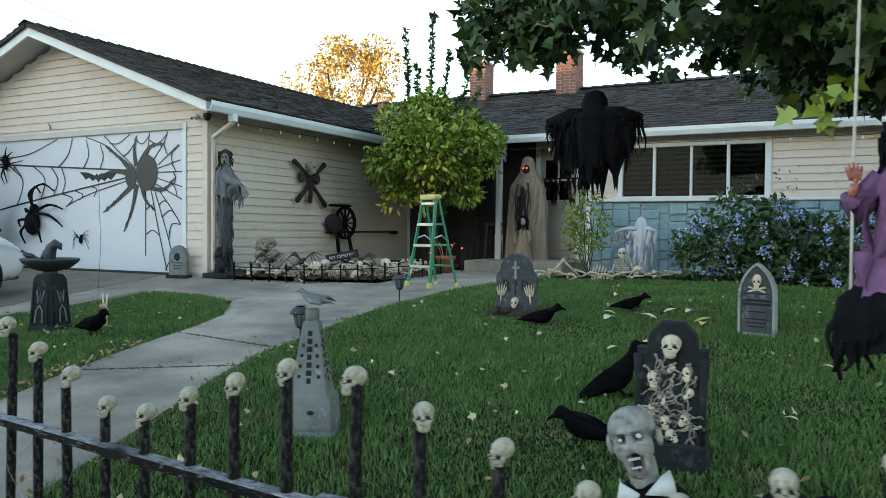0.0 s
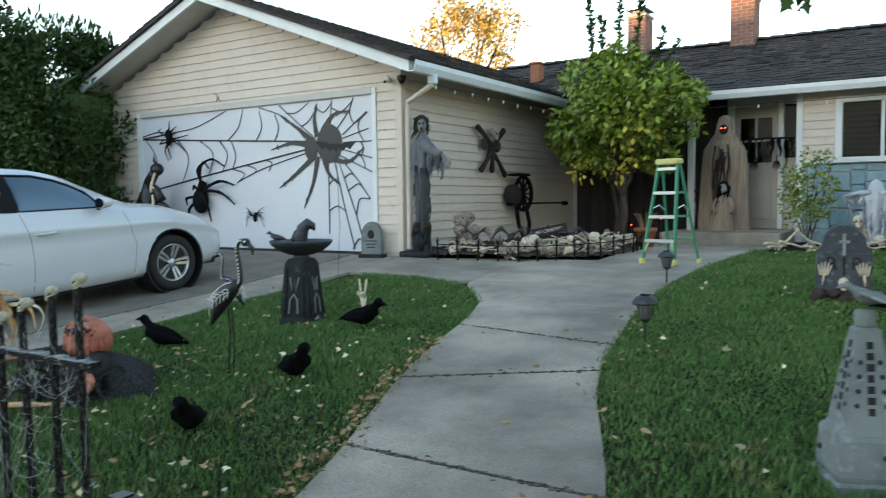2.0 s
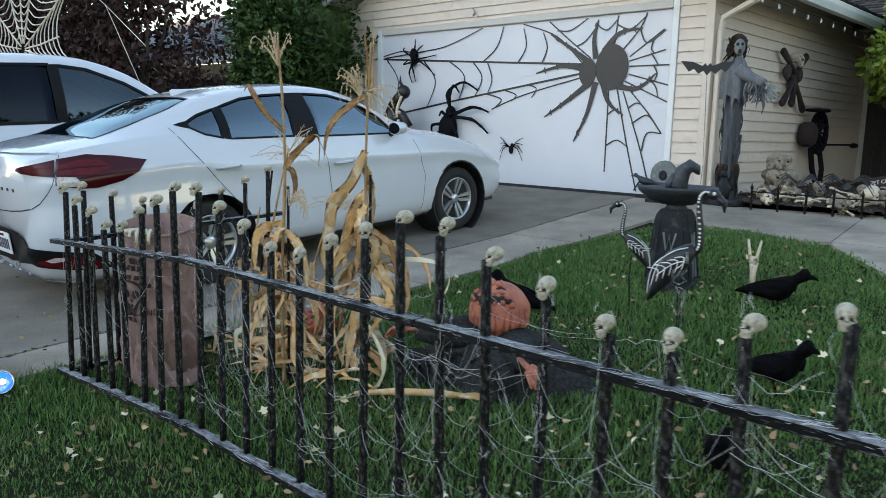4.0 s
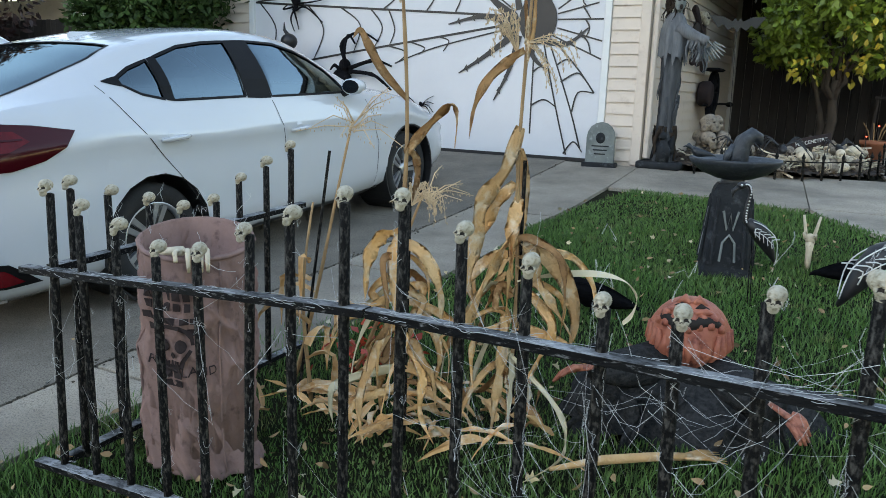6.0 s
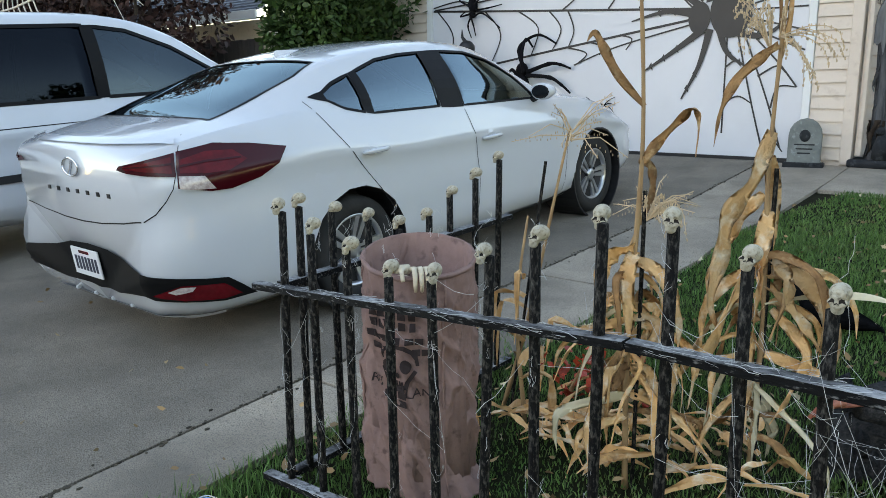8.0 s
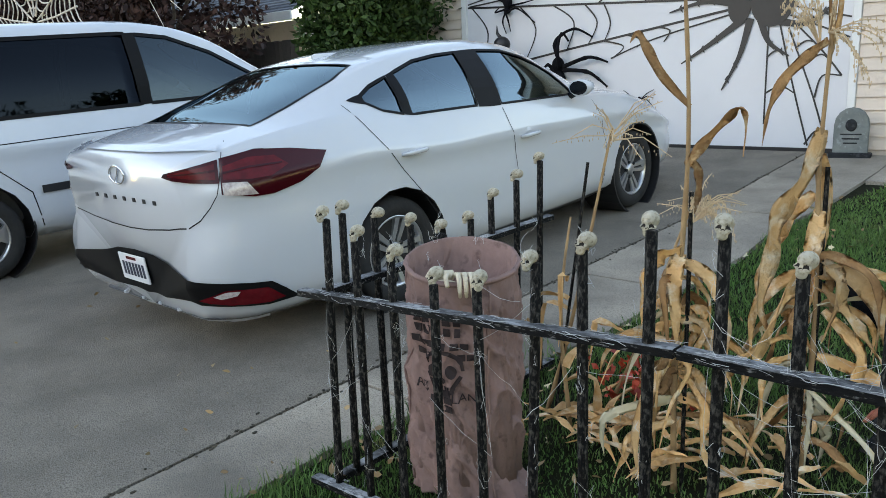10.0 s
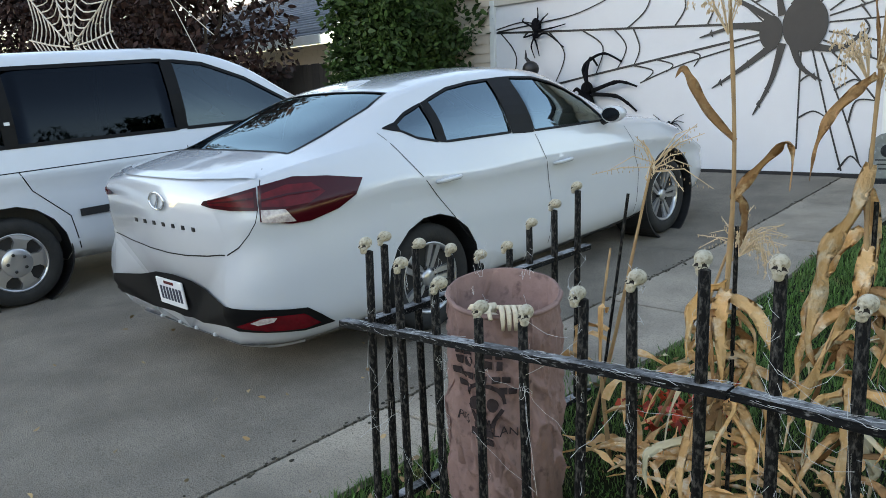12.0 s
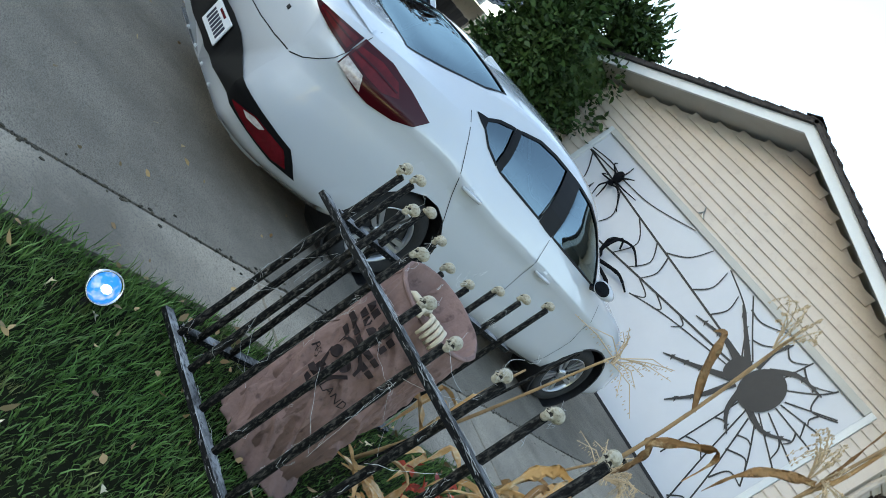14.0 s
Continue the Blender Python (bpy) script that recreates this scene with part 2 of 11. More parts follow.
def pane_glass(name, tint, gloss_rough=0.02, ior=1.75, sheen=(1, 1, 1)):
    """A thin pane: tinted see-through glass with mirror gloss that grows at grazing angles."""
    m = bpy.data.materials.new(name)
    m.use_nodes = True
    t = m.node_tree
    t.nodes.remove(t.nodes["Principled BSDF"])
    tr, gl, fr, mx = (t.nodes.new("ShaderNodeBsdf" + k) if k != "Fresnel" else t.nodes.new("ShaderNodeFresnel") for k in ("Transparent", "Glossy", "Fresnel", "Transparent"))
    t.nodes.remove(mx)
    mx = t.nodes.new("ShaderNodeMixShader")
    tr.inputs[0].default_value = (*tint, 1)
    gl.inputs["Roughness"].default_value = gloss_rough
    gl.inputs["Color"].default_value = (*sheen, 1)
    fr.inputs["IOR"].default_value = ior
    t.links.new(fr.outputs[0], mx.inputs[0])
    t.links.new(tr.outputs[0], mx.inputs[1])
    t.links.new(gl.outputs[0], mx.inputs[2])
    t.links.new(mx.outputs[0], t.nodes["Material Output"].inputs["Surface"])
    return m


CARGLASS = pane_glass("tinted_car_glass", (0.12, 0.18, 0.19), ior=2.5, sheen=(0.62, 0.86, 0.98))
VANGLASS = pane_glass("dark_tinted_glass", (0.03, 0.04, 0.05), ior=1.45, sheen=(0.34, 0.42, 0.52))
VANFRONT = pane_glass("light_tinted_glass", (0.10, 0.14, 0.15), ior=1.9, sheen=(0.45, 0.58, 0.66))
WINGLASS = pane_glass("house_window_glass", (0.45, 0.46, 0.46), ior=1.45)

BROWNHUSK = mat("brown_corn_leaf", (0.48, 0.26, 0.11), (0.27, 0.13, 0.05), 9, 0.8, 0.8, 70, c3=(0.60, 0.42, 0.22), scale3=20, f3=0.2, rand=0.3)
MIDSTONE = mat("mid_grey_foam_stone", (0.072, 0.081, 0.090), (0.040, 0.045, 0.050), 6, 0.85, 0.7, 45, c3=(0.19, 0.21, 0.22), scale3=18, f3=0.2)

# ---- mesh helpers ----
class Geo:
    """A growing list of vertices and faces."""

    def __init__(self):
        self.v, self.f = [], []

    def add(self, verts, faces, m=None):
        k = len(self.v)
        self.v += [tuple(m @ Vector(p)) for p in verts] if m else [tuple(p) for p in verts]
        self.f += [tuple(i + k for i in f) for f in faces]
        return self

    def box(self, a, b, m=None, ch=0.0):
        (x0, y0, z0), (x1, y1, z1) = a, b
        if ch <= 0:
            v = [(x, y, z) for z in (z0, z1) for y in (y0, y1) for x in (x0, x1)]
            return self.add(v, [(0, 2, 3, 1), (4, 5, 7, 6), (0, 1, 5, 4), (2, 6, 7, 3), (0, 4, 6, 2), (1, 3, 7, 5)], m)
        c = ch
        rings = []
        for z, i in ((z0, c), (z0 + c, 0), (z1 - c, 0), (z1, c)):
            o = i
            rings.append([(x0 + o + c, y0 + o, z), (x1 - o - c, y0 + o, z), (x1 - o, y0 + o + c, z), (x1 - o, y1 - o - c, z),
                          (x1 - o - c, y1 - o, z), (x0 + o + c, y1 - o, z), (x0 + o, y1 - o - c, z), (x0 + o, y0 + o + c, z)])
        return self.loft(rings, True, m)

    def loft(self, rings, caps=True, m=None, closed=True):
        n = len(rings[0])
        v = [p for r in rings for p in r]
        f = []
        for i in range(len(rings) - 1):
            for j in range(n if closed else n - 1):
                a, b = i * n + j, i * n + (j + 1) % n
                f.append((a, b, b + n, a + n))
        if caps:
            f.append(tuple(reversed(range(n))))
            f.append(tuple(range(len(v) - n, len(v))))
        return self.add(v, f, m)

    def tube(self, pts, rad, n=8, caps=True, m=None, flat=1.0):
        pts = [Vector(p) for p in pts]
        rad = rad if isinstance(rad, (list, tuple)) else [rad] * len(pts)
        rings = []
        up = Vector((0.13, 0.21, 0.97))
        for i, p in enumerate(pts):
            d = (pts[min(i + 1, len(pts) - 1)] - pts[max(i - 1, 0)]).normalized()
            if abs(d.dot(up)) > 0.95:
                up = Vector((0.97, 0.2, 0.1))
            s = d.cross(up).normalized()
            u = s.cross(d)
            up = u
            rings.append([tuple(p + (s * math.cos(2 * math.pi * k / n) + u * flat * math.sin(2 * math.pi * k / n)) * rad[i]) for k in range(n)])
        return self.loft(rings, caps, m)

    def lathe(self, prof, n=16, m=None, caps=True):
        rings = [[(r * math.cos(2 * math.pi * k / n), r * math.sin(2 * math.pi * k / n), z) for k in range(n)] for r, z in prof]
        return self.loft(rings, caps, m)

    def ball(self, c, r, nu=12, nv=8, m=None):
        rx, ry, rz = r if isinstance(r, (list, tuple)) else (r, r, r)
        rings = []
        for i in range(nv + 1):
            a = -math.pi / 2 + math.pi * min(max(i, 0.12), nv - 0.12) / nv
            rings.append([(c[0] + rx * math.cos(a) * math.cos(2 * math.pi * k / nu), c[1] + ry * math.cos(a) * math.sin(2 * math.pi * k / nu), c[2] + rz * math.sin(a)) for k in range(nu)])
        return self.loft(rings, True, m)

    def prism(self, poly, y0, y1, m=None):
        """A flat outline in x, z pushed from y0 to y1."""
        return self.loft([[(x, y0, z) for x, z in poly], [(x, y1, z) for x, z in poly]], True, m)

    def mesh(self, name, smooth=False):
        me = bpy.data.meshes.new(name)
        me.from_pydata(self.v, [], self.f)
        if smooth:
            me.polygons.foreach_set("use_smooth", [True] * len(me.polygons))
        me.update()
        return me


def outward(me):
    bm = bmesh.new()
    bm.from_mesh(me)
    bmesh.ops.recalc_face_normals(bm, faces=bm.faces)
    bm.to_mesh(me)
    bm.free()


def part(name, geo, material, parent=None, label="", smooth=False, at=None, fix=True):
    me = geo.mesh(name, smooth) if isinstance(geo, Geo) else geo
    if fix and isinstance(geo, Geo) and len(geo.f) < 60000:
        outward(me)
    if not me.materials:
        me.materials.append(material)
    ob = new(name, me)
    if parent:
        ob.parent = parent
    if at is not None:
        ob.matrix_basis = at
    return tagged(ob, label)


def thing(name, m, label, category, group="", kind=""):
    ob = new(name)
    ob.empty_display_size = 0.1
    ob.matrix_basis = m
    return tagged(ob, label, category, group, kind)


def shape(name, geo, material, label, category, group="", kind="", smooth=False, at=None):
    return tagged(part(name, geo, material, None, label, smooth, at), "", category, group, kind)


LAWN_Z = [(-60, -.5), (-6, -.2), (0, .03), (1.83, .165), (3.2, .28), (5, .40), (6.5, .475), (7.1, .52), (8.6, .60), (10, .63), (14, .68), (60, .9)]
DRIVE_Z = [(-60, -.5), (-6, -.3), (0, -.05), (1.83, .085), (3.34, .197), (6.07, .395), (8.6, .66), (60, .9)]


def profile(t, y):
    for (a, p), (b, q) in zip(t, t[1:]):
        if y <= b:
            return p + (q - p) * (max(y, a) - a) / (b - a)
    return t[-1][1]


def g(x, y):
    """Height of the ground."""
    w = min(1, max(0, (x + 9.2) / 2.6))
    w = w * w * (3 - 2 * w)
    return profile(DRIVE_Z, y) * (1 - w) + profile(LAWN_Z, y) * w


def on(x, y, rz=0, up=0.0):
    return pose(x, y, g(x, y) + up, 0, 0, rz)


def inside(p, poly):
    x, y = p
    c = False
    for (x0, y0), (x1, y1) in zip(poly, poly[1:] + poly[:1]):
        if (y0 > y) != (y1 > y) and x < (x1 - x0) * (y - y0) / (y1 - y0) + x0:
            c = not c
    return c

# ---- ground and paving ----
def grid_sheet(xs, ys, height):
    geo = Geo()
    n = len(xs)
    geo.v = [(x, y, height(x, y)) for y in ys for x in xs]
    geo.f = [(j * n + i, j * n + i + 1, j * n + n + i + 1, j * n + n + i) for j in range(len(ys) - 1) for i in range(n - 1)]
    return geo


def steps(a, b, d):
    k = max(1, round((b - a) / d))
    return [a + (b - a) * i / k for i in range(k + 1)]


far = [-600, -250, -100, -50]
gx = far + steps(-30, 14, 0.4) + [30, 80, 250, 600]
gy = [-600, -250, -100, -40, -20] + steps(-8, 20, 0.4) + [40, 100, 250, 600]
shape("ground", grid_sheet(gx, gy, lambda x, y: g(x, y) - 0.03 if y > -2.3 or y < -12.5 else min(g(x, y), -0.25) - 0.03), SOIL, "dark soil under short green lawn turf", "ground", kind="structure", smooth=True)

# both edges of the front walk, from the pavement to the porch
WALK_L = [(-4.75, -0.6), (-4.85, 1.0), (-5.02, 1.9), (-5.19, 2.56), (-5.36, 3.05), (-5.74, 3.98), (-5.98, 4.7), (-6.24, 5.63), (-6.53, 6.35), (-6.85, 6.8), (-7.3, 7.15), (-7.95, 7.43), (-8.7, 7.45)]
WALK_R = [(-3.2, -0.6), (-3.4, 1.0), (-3.7, 1.9), (-3.98, 2.7), (-4.2, 3.28), (-4.6, 4.2), (-4.8, 4.82), (-4.93, 5.5), (-5.16, 6.6), (-5.24, 8.04), (-5.22, 9.47), (-5.14, 11.5), (-5.0, 12.4)]


def along(line, y):
    for (x0, y0), (x1, y1) in zip(line, line[1:]):
        if y <= y1:
            return x0 + (x1 - x0) * (y - y0) / (y1 - y0)
    return line[-1][0]


def slab(name, poly, material, parent, top=0.0, thick=0.1, cell=0.4):
    """A paving slab with the given outline, draped on the ground, its edges slightly rounded."""
    bm = bmesh.new()
    vs = [bm.verts.new((x, y, 0)) for x, y in poly]
    bm.faces.new(vs)
    xs, ys = [p[0] for p in poly], [p[1] for p in poly]
    for axis, lo, hi in ((0, min(xs), max(xs)), (1, min(ys), max(ys))):
        k = int((hi - lo) / cell)
        for i in range(1, k + 1):
            co, no = [0, 0, 0], [0, 0, 0]
            co[axis], no[axis] = lo + (hi - lo) * i / (k + 1), 1
            bmesh.ops.bisect_plane(bm, geom=bm.verts[:] + bm.edges[:] + bm.faces[:], plane_co=co, plane_no=no)
    border = [e for e in bm.edges if e.is_boundary]
    ret = bmesh.ops.extrude_edge_only(bm, edges=border)
    low = {v for v in ret["geom"] if isinstance(v, bmesh.types.BMVert)}
    for v in bm.verts:
        v.co.z = g(v.co.x, v.co.y) + top - (thick if v in low else 0)
    bmesh.ops.recalc_face_normals(bm, faces=bm.faces)
    me = bpy.data.meshes.new(name)
    bm.to_mesh(me)
    bm.free()
    return part(name, me, material, parent)


walkway = thing("pavement", pose(0, 0, 0), "pale grey concrete front walk with scored joints", "walkway", kind="structure")
walk_joints = [(-0.6, -0.6), (0.7, 0.7), (1.95, 1.95), (3.04, 3.03), (4.02, 4.60), (5.41, 5.20)]
for (a, c), (b, d) in zip(walk_joints, walk_joints[1:]):
    slab("slab", [(along(WALK_R, y), y) for y in steps(c + 0.013, d - 0.013, 0.25)] + [(along(WALK_L, y), y) for y in reversed(steps(a + 0.013, b - 0.013, 0.25))], CONCRETE, walkway)
slab("slab", [(along(WALK_R, y), y) for y in steps(5.213, 7.3, 0.3)] + [(-7.2, 7.3), (-7.1, 7.08), (-6.53, 6.35)] + [(along(WALK_L, y), y) for y in (6.1, 5.8, 5.423)], CONCRETE, walkway)
slab("slab", [(along(WALK_R, y), y) for y in steps(7.325, 9.4, 0.4)] + [(-6.6, 9.4), (-7.4, 9.2), (-7.2, 7.325)], CONCRETE, walkway)
slab("slab", [(-7.21, 7.325), (-7.41, 9.2), (-8.3, 8.62), (-8.95, 8.5), (-8.95, 7.45), (-8.7, 7.45), (-7.95, 7.43), (-7.4, 7.22)], CONCRETE, walkway)
slab("slab", [(along(WALK_R, y), y) for y in steps(9.425, 12.4, 0.5)] + [(-6.9, 12.4), (-6.7, 10.8), (-6.6, 9.425)], CONCRETE, walkway)

driveway = thing("driveway", pose(0, 0, 0), "tan concrete driveway with dark oil stains", "driveway", kind="structure")
for x0, x1 in ((-20.0, -9.80),):
    for y0, y1 in ((-1.0, 5.6), (5.606, 8.6)):
        slab("slab", [(x0, y0), (x1, y0), (x1, y1), (x0, y1)], DRIVEWAY, driveway)
strip_r = [(-0.6, -9.4), (1.0, -9.36), (2.0, -9.38), (3.46, -9.1), (5.13, -9.03), (5.79, -9.1), (6.5, -9.0), (7.45, -8.97)]
for y0, y1 in ((-0.6, 0.8), (0.82, 2.45), (2.47, 4.3), (4.32, 6.2), (6.22, 8.55)):
    def edge(y):
        for (ya, xa), (yb, xb) in zip(strip_r, strip_r[1:]):
            if y <= yb:
                return xa + (xb - xa) * (y - ya) / (yb - ya)
        return -8.96
    ys = steps(y0, y1, 0.4)
    slab("slab", [(-9.78, y0)] + [(edge(y), y) for y in ys] + [(-9.78, y1)], CONCRETE, driveway)

sidewalk = thing("sidewalk", pose(0, 0, 0), "plain concrete pavement along the kerb", "pavement", kind="structure")
for i in range(22):
    slab("slab", [(-22 + i * 1.5, -2.2), (-20.51 + i * 1.5, -2.2), (-20.51 + i * 1.5, -0.62), (-22 + i * 1.5, -0.62)], CONCRETE, sidewalk, cell=0.8)
shape("kerb", Geo().box((-60, -2.4, -0.3), (60, -2.21, -0.03), ch=0.02), CONCRETE, "plain concrete kerb along the road", "kerb", kind="structure")
shape("road", grid_sheet(steps(-60, 60, 10), steps(-12, -2.4, 2), lambda x, y: -0.15), ASPHALT, "dark grey asphalt road", "road", kind="structure")

# ---- the house ----
BOARD = 0.125
PEAK_X, EAVE_R, EAVE_L = -12.25, -8.50, -16.0
EAVE_Z, SLOPE, RAKE_Y = 2.94, 0.375, 8.08
GAR_Y, GAR_R, GAR_L, FRONT_Y = 8.60, -8.98, -15.52, 13.75


def roof_z(x):
    """Underside of the garage roof."""
    return EAVE_Z + SLOPE * (abs(EAVE_R - PEAK_X) - abs(x - PEAK_X))


def siding(parent, run, along_y, at, z0, z1, face, skip=None):
    """Lapped boards on a wall. run(z) gives the stretch of wall at that height; face is the outward sign."""
    k = int((z1 - z0) / BOARD + 0.99)
    for i in range(k):
        a, b = z0 + i * BOARD, min(z0 + (i + 1) * BOARD, z1)
        for lo, hi in run((a + b) / 2):
            if hi - lo < 0.03:
                continue
            lip, top = 0.024 * face, 0.003 * face
            if along_y:
                ring = lambda y: [(at, y, a), (at + lip, y, a), (at + top, y, b + 0.004), (at, y, b + 0.004)]
            else:
                ring = lambda x: [(x, at, a), (x, at + lip, a), (x, at + top, b + 0.004), (x, at, b + 0.004)]
            part("board", Geo().loft([ring(lo), ring(hi)]), SIDING, parent)


garage_front = thing("wall_garage", pose(0, 0, 0), "cream lapped board gable wall of the garage", "wall", kind="structure")
wall = Geo()
wall.box((GAR_L, GAR_Y + 0.02, 0.4), (-14.42, GAR_Y + 0.16, 2.88))
wall.box((-9.40, GAR_Y + 0.02, 0.4), (GAR_R - 0.02, GAR_Y + 0.16, 2.88))
wall.prism([(GAR_L, 2.88), (GAR_R - 0.02, 2.88), (GAR_R - 0.02, roof_z(GAR_R)), (PEAK_X, roof_z(PEAK_X)), (GAR_L, roof_z(GAR_L))], GAR_Y + 0.02, GAR_Y + 0.16)
part("wall_core", wall, SIDING, garage_front)


def gable_run(z):
    half = (roof_z(PEAK_X) - z) / SLOPE - 0.02
    lo, hi = max(GAR_L, PEAK_X - half), min(GAR_R - 0.09, PEAK_X + half)
    if z < 2.88:
        return [(lo, -14.44), (-9.38, hi)]
    return [(lo, hi)]


siding(garage_front, gable_run, False, GAR_Y + 0.02, 0.70, 4.36, -1)
part("corner_board", Geo().box((GAR_R - 0.09, GAR_Y - 0.012, 0.66), (GAR_R + 0.012, GAR_Y + 0.09, 3.3), ch=0.004), SIDING, garage_front)

garage_door = thing("garage_door", pose(0, 0, 0), "white garage door hung with cut-out black spiders and webs", "garage door")
part("door_panel", Geo().box((-14.34, GAR_Y + 0.03, 0.69), (-9.46, GAR_Y + 0.08, 2.81)), DOORWHITE, garage_door)
part("door_edge_seal", Geo().box((-14.34, GAR_Y + 0.012, 0.655), (-9.46, GAR_Y + 0.07, 0.695)), BLACKPLASTIC, garage_door)
frame_geo = Geo().box((-9.46, GAR_Y - 0.014, 0.66), (-9.385, GAR_Y + 0.09, 2.89), ch=0.004)
part("door_jamb", frame_geo, TRIM, garage_door)
part("door_jamb", Geo().box((-14.425, GAR_Y - 0.014, 0.66), (-14.34, GAR_Y + 0.09, 2.89), ch=0.004), TRIM, garage_door)
part("door_head", Geo().box((-14.34, GAR_Y - 0.016, 2.81), (-9.46, GAR_Y + 0.09, 2.90), ch=0.006), SOFFIT, garage_door)

side = thing("wall_side", pose(0, 0, 0), "cream lapped board side wall of the garage", "wall", kind="structure")
part("wall_core", Geo().box((GAR_R - 0.16, GAR_Y + 0.16, 0.4), (GAR_R - 0.02, 14.3, 3.2)), SIDING, side)
siding(side, lambda z: [(GAR_Y + 0.095, 14.3)], True, GAR_R - 0.02, 0.72, 3.1, 1)

front = thing("wall_front", pose(0, 0, 0), "cream lapped board front wall with stone below", "wall", kind="structure")
WX0, WX1, WZ0, WZ1 = -4.34, -1.98, 1.97, 2.84
core = Geo()
core.box((-4.95, FRONT_Y, 0.4), (WX0, FRONT_Y + 0.14, 3.2)).box((WX1, FRONT_Y, 0.4), (9.0, FRONT_Y + 0.14, 3.2))
core.box((WX0, FRONT_Y, 0.4), (WX1, FRONT_Y + 0.14, WZ0)).box((WX0, FRONT_Y, WZ1), (WX1, FRONT_Y + 0.14, 3.2))
part("wall_core", core, SIDING, front)
siding(front, lambda z: [(-4.87, WX0 - 0.06), (WX1 + 0.06, 9.0)] if z < 2.92 else [(-4.87, 9.0)], False, FRONT_Y, 1.93, 3.1, -1)
part("corner_board", Geo().box((-4.96, FRONT_Y - 0.03, 0.6), (-4.87, FRONT_Y + 0.15, 3.1), ch=0.004), TRIM, front)
rnd = random.Random(3)
x = -4.86
while x < 9.0:
    z = 0.62
    w = rnd.uniform(0.16, 0.34)
    while z < 1.86:
        h = rnd.uniform(0.12, 0.30)
        top = min(z + h, 1.88)
        d = rnd.uniform(0.015, 0.05)
        part("veneer_stone", Geo().box((x + 0.006, FRONT_Y - d, z + 0.006), (min(x + w, 9.0) - 0.006, FRONT_Y - 0.001, top - 0.006), ch=0.012), STONEVENEER, front)
        z = top
    x += w
part("stone_cap", Geo().box((-4.86, FRONT_Y - 0.07, 1.88), (9.0, FRONT_Y, 1.93), ch=0.01), TRIM, front)

entry = thing("wall_entry", pose(0, 0, 0), "shaded entry wall behind the porch", "wall", kind="structure")
part("wall_core", Geo().box((-9.0, 14.3, 0.4), (-4.95, 14.44, 3.2)), SOFFIT, entry)
part("return_wall", Geo().box((-4.95, FRONT_Y + 0.15, 0.4), (-4.83, 14.3, 3.2)), SOFFIT, entry)
# added dark boards put the porch corner's shade into the wall colour
for i in range(19):
    part("board", Geo().box((-8.9 + i * 0.146, 14.272, 0.62), (-8.76 + i * 0.146, 14.298, 3.1), ch=0.004), DARKWOOD, entry, "dark vertical board added to deepen the porch shade")
shape("porch_step", Geo().box((-6.75, 12.45, 0.5), (-4.97, 14.3, 0.84), ch=0.015), CONCRETE, "low concrete porch step at the front door", "step", kind="structure")

window = thing("window_1", pose(0, 0, 0), "white framed sliding window with dark shutters behind", "window", kind="structure")
for a, b in (((WX0 - 0.07, WZ0 - 0.02), (WX0 + 0.03, WZ1 + 0.07)), ((WX1 - 0.03, WZ0 - 0.02), (WX1 + 0.07, WZ1 + 0.07))):
    part("window_frame", Geo().box((a[0], FRONT_Y - 0.045, a[1]), (b[0], FRONT_Y + 0.12, b[1]), ch=0.006), TRIM, window)
part("window_frame", Geo().box((WX0 + 0.03, FRONT_Y - 0.04, WZ1 - 0.03), (WX1 - 0.03, FRONT_Y + 0.12, WZ1 + 0.07), ch=0.006), TRIM, window)
part("window_sill", Geo().box((WX0 - 0.12, FRONT_Y - 0.1, WZ0 - 0.09), (WX1 + 0.12, FRONT_Y + 0.12, WZ0), ch=0.01), TRIM, window)
for xm, w in ((-3.77, 0.05), (-3.16, 0.04), (-2.57, 0.05)):
    part("mullion", Geo().box((xm - w / 2, FRONT_Y - 0.01, WZ0), (xm + w / 2, FRONT_Y + 0.1, WZ1 - 0.03), ch=0.004), TRIM, window)
for xa, xb in ((-4.31, -3.795), (-3.745, -3.18), (-3.14, -2.595), (-2.545, -2.01)):
    part("pane", Geo().box((xa, FRONT_Y + 0.04, WZ0), (xb, FRONT_Y + 0.046, WZ1 - 0.03)), WINGLASS, window)
    for i in range(9):
        zz = WZ0 + 0.05 + i * 0.085
        part("shutter_slat", Geo().box((xa + 0.03, FRONT_Y + 0.07, zz), (xb - 0.03, FRONT_Y + 0.085, zz + 0.045)), BLIND, window)

# near-black sheet right behind the slats, in place of the unlit room
part("room_back", Geo().box((WX0, FRONT_Y + 0.125, WZ0), (WX1, FRONT_Y + 0.137, WZ1)), DARKROOM, window)
door = thing("door_1", pose(0, 0, 0), "front door with glass panes above panelled boards", "door", kind="structure")
part("door_leaf", Geo().box((-6.0, 14.24, 0.85), (-5.30, 14.295, 2.88), ch=0.004), DOORWOOD, door)
part("pane", Geo().box((-5.21, 14.275, 2.02), (-4.99, 14.288, 2.9)), WINGLASS, door)
# door backings are coloured dark for the unlit hall behind the glass
part("pane_backing", Geo().box((-5.21, 14.289, 2.02), (-4.99, 14.297, 2.9)), DARKROOM, door)
for i in range(2):
    for j in range(2):
        part("pane_backing", Geo().box((-5.9 + i * 0.27, 14.2385, 1.95 + j * 0.4), (-5.67 + i * 0.27, 14.2415, 2.3 + j * 0.4)), DARKROOM, door)
        part("pane", Geo().box((-5.9 + i * 0.27, 14.225, 1.95 + j * 0.4), (-5.67 + i * 0.27, 14.238, 2.3 + j * 0.4)), WINGLASS, door)
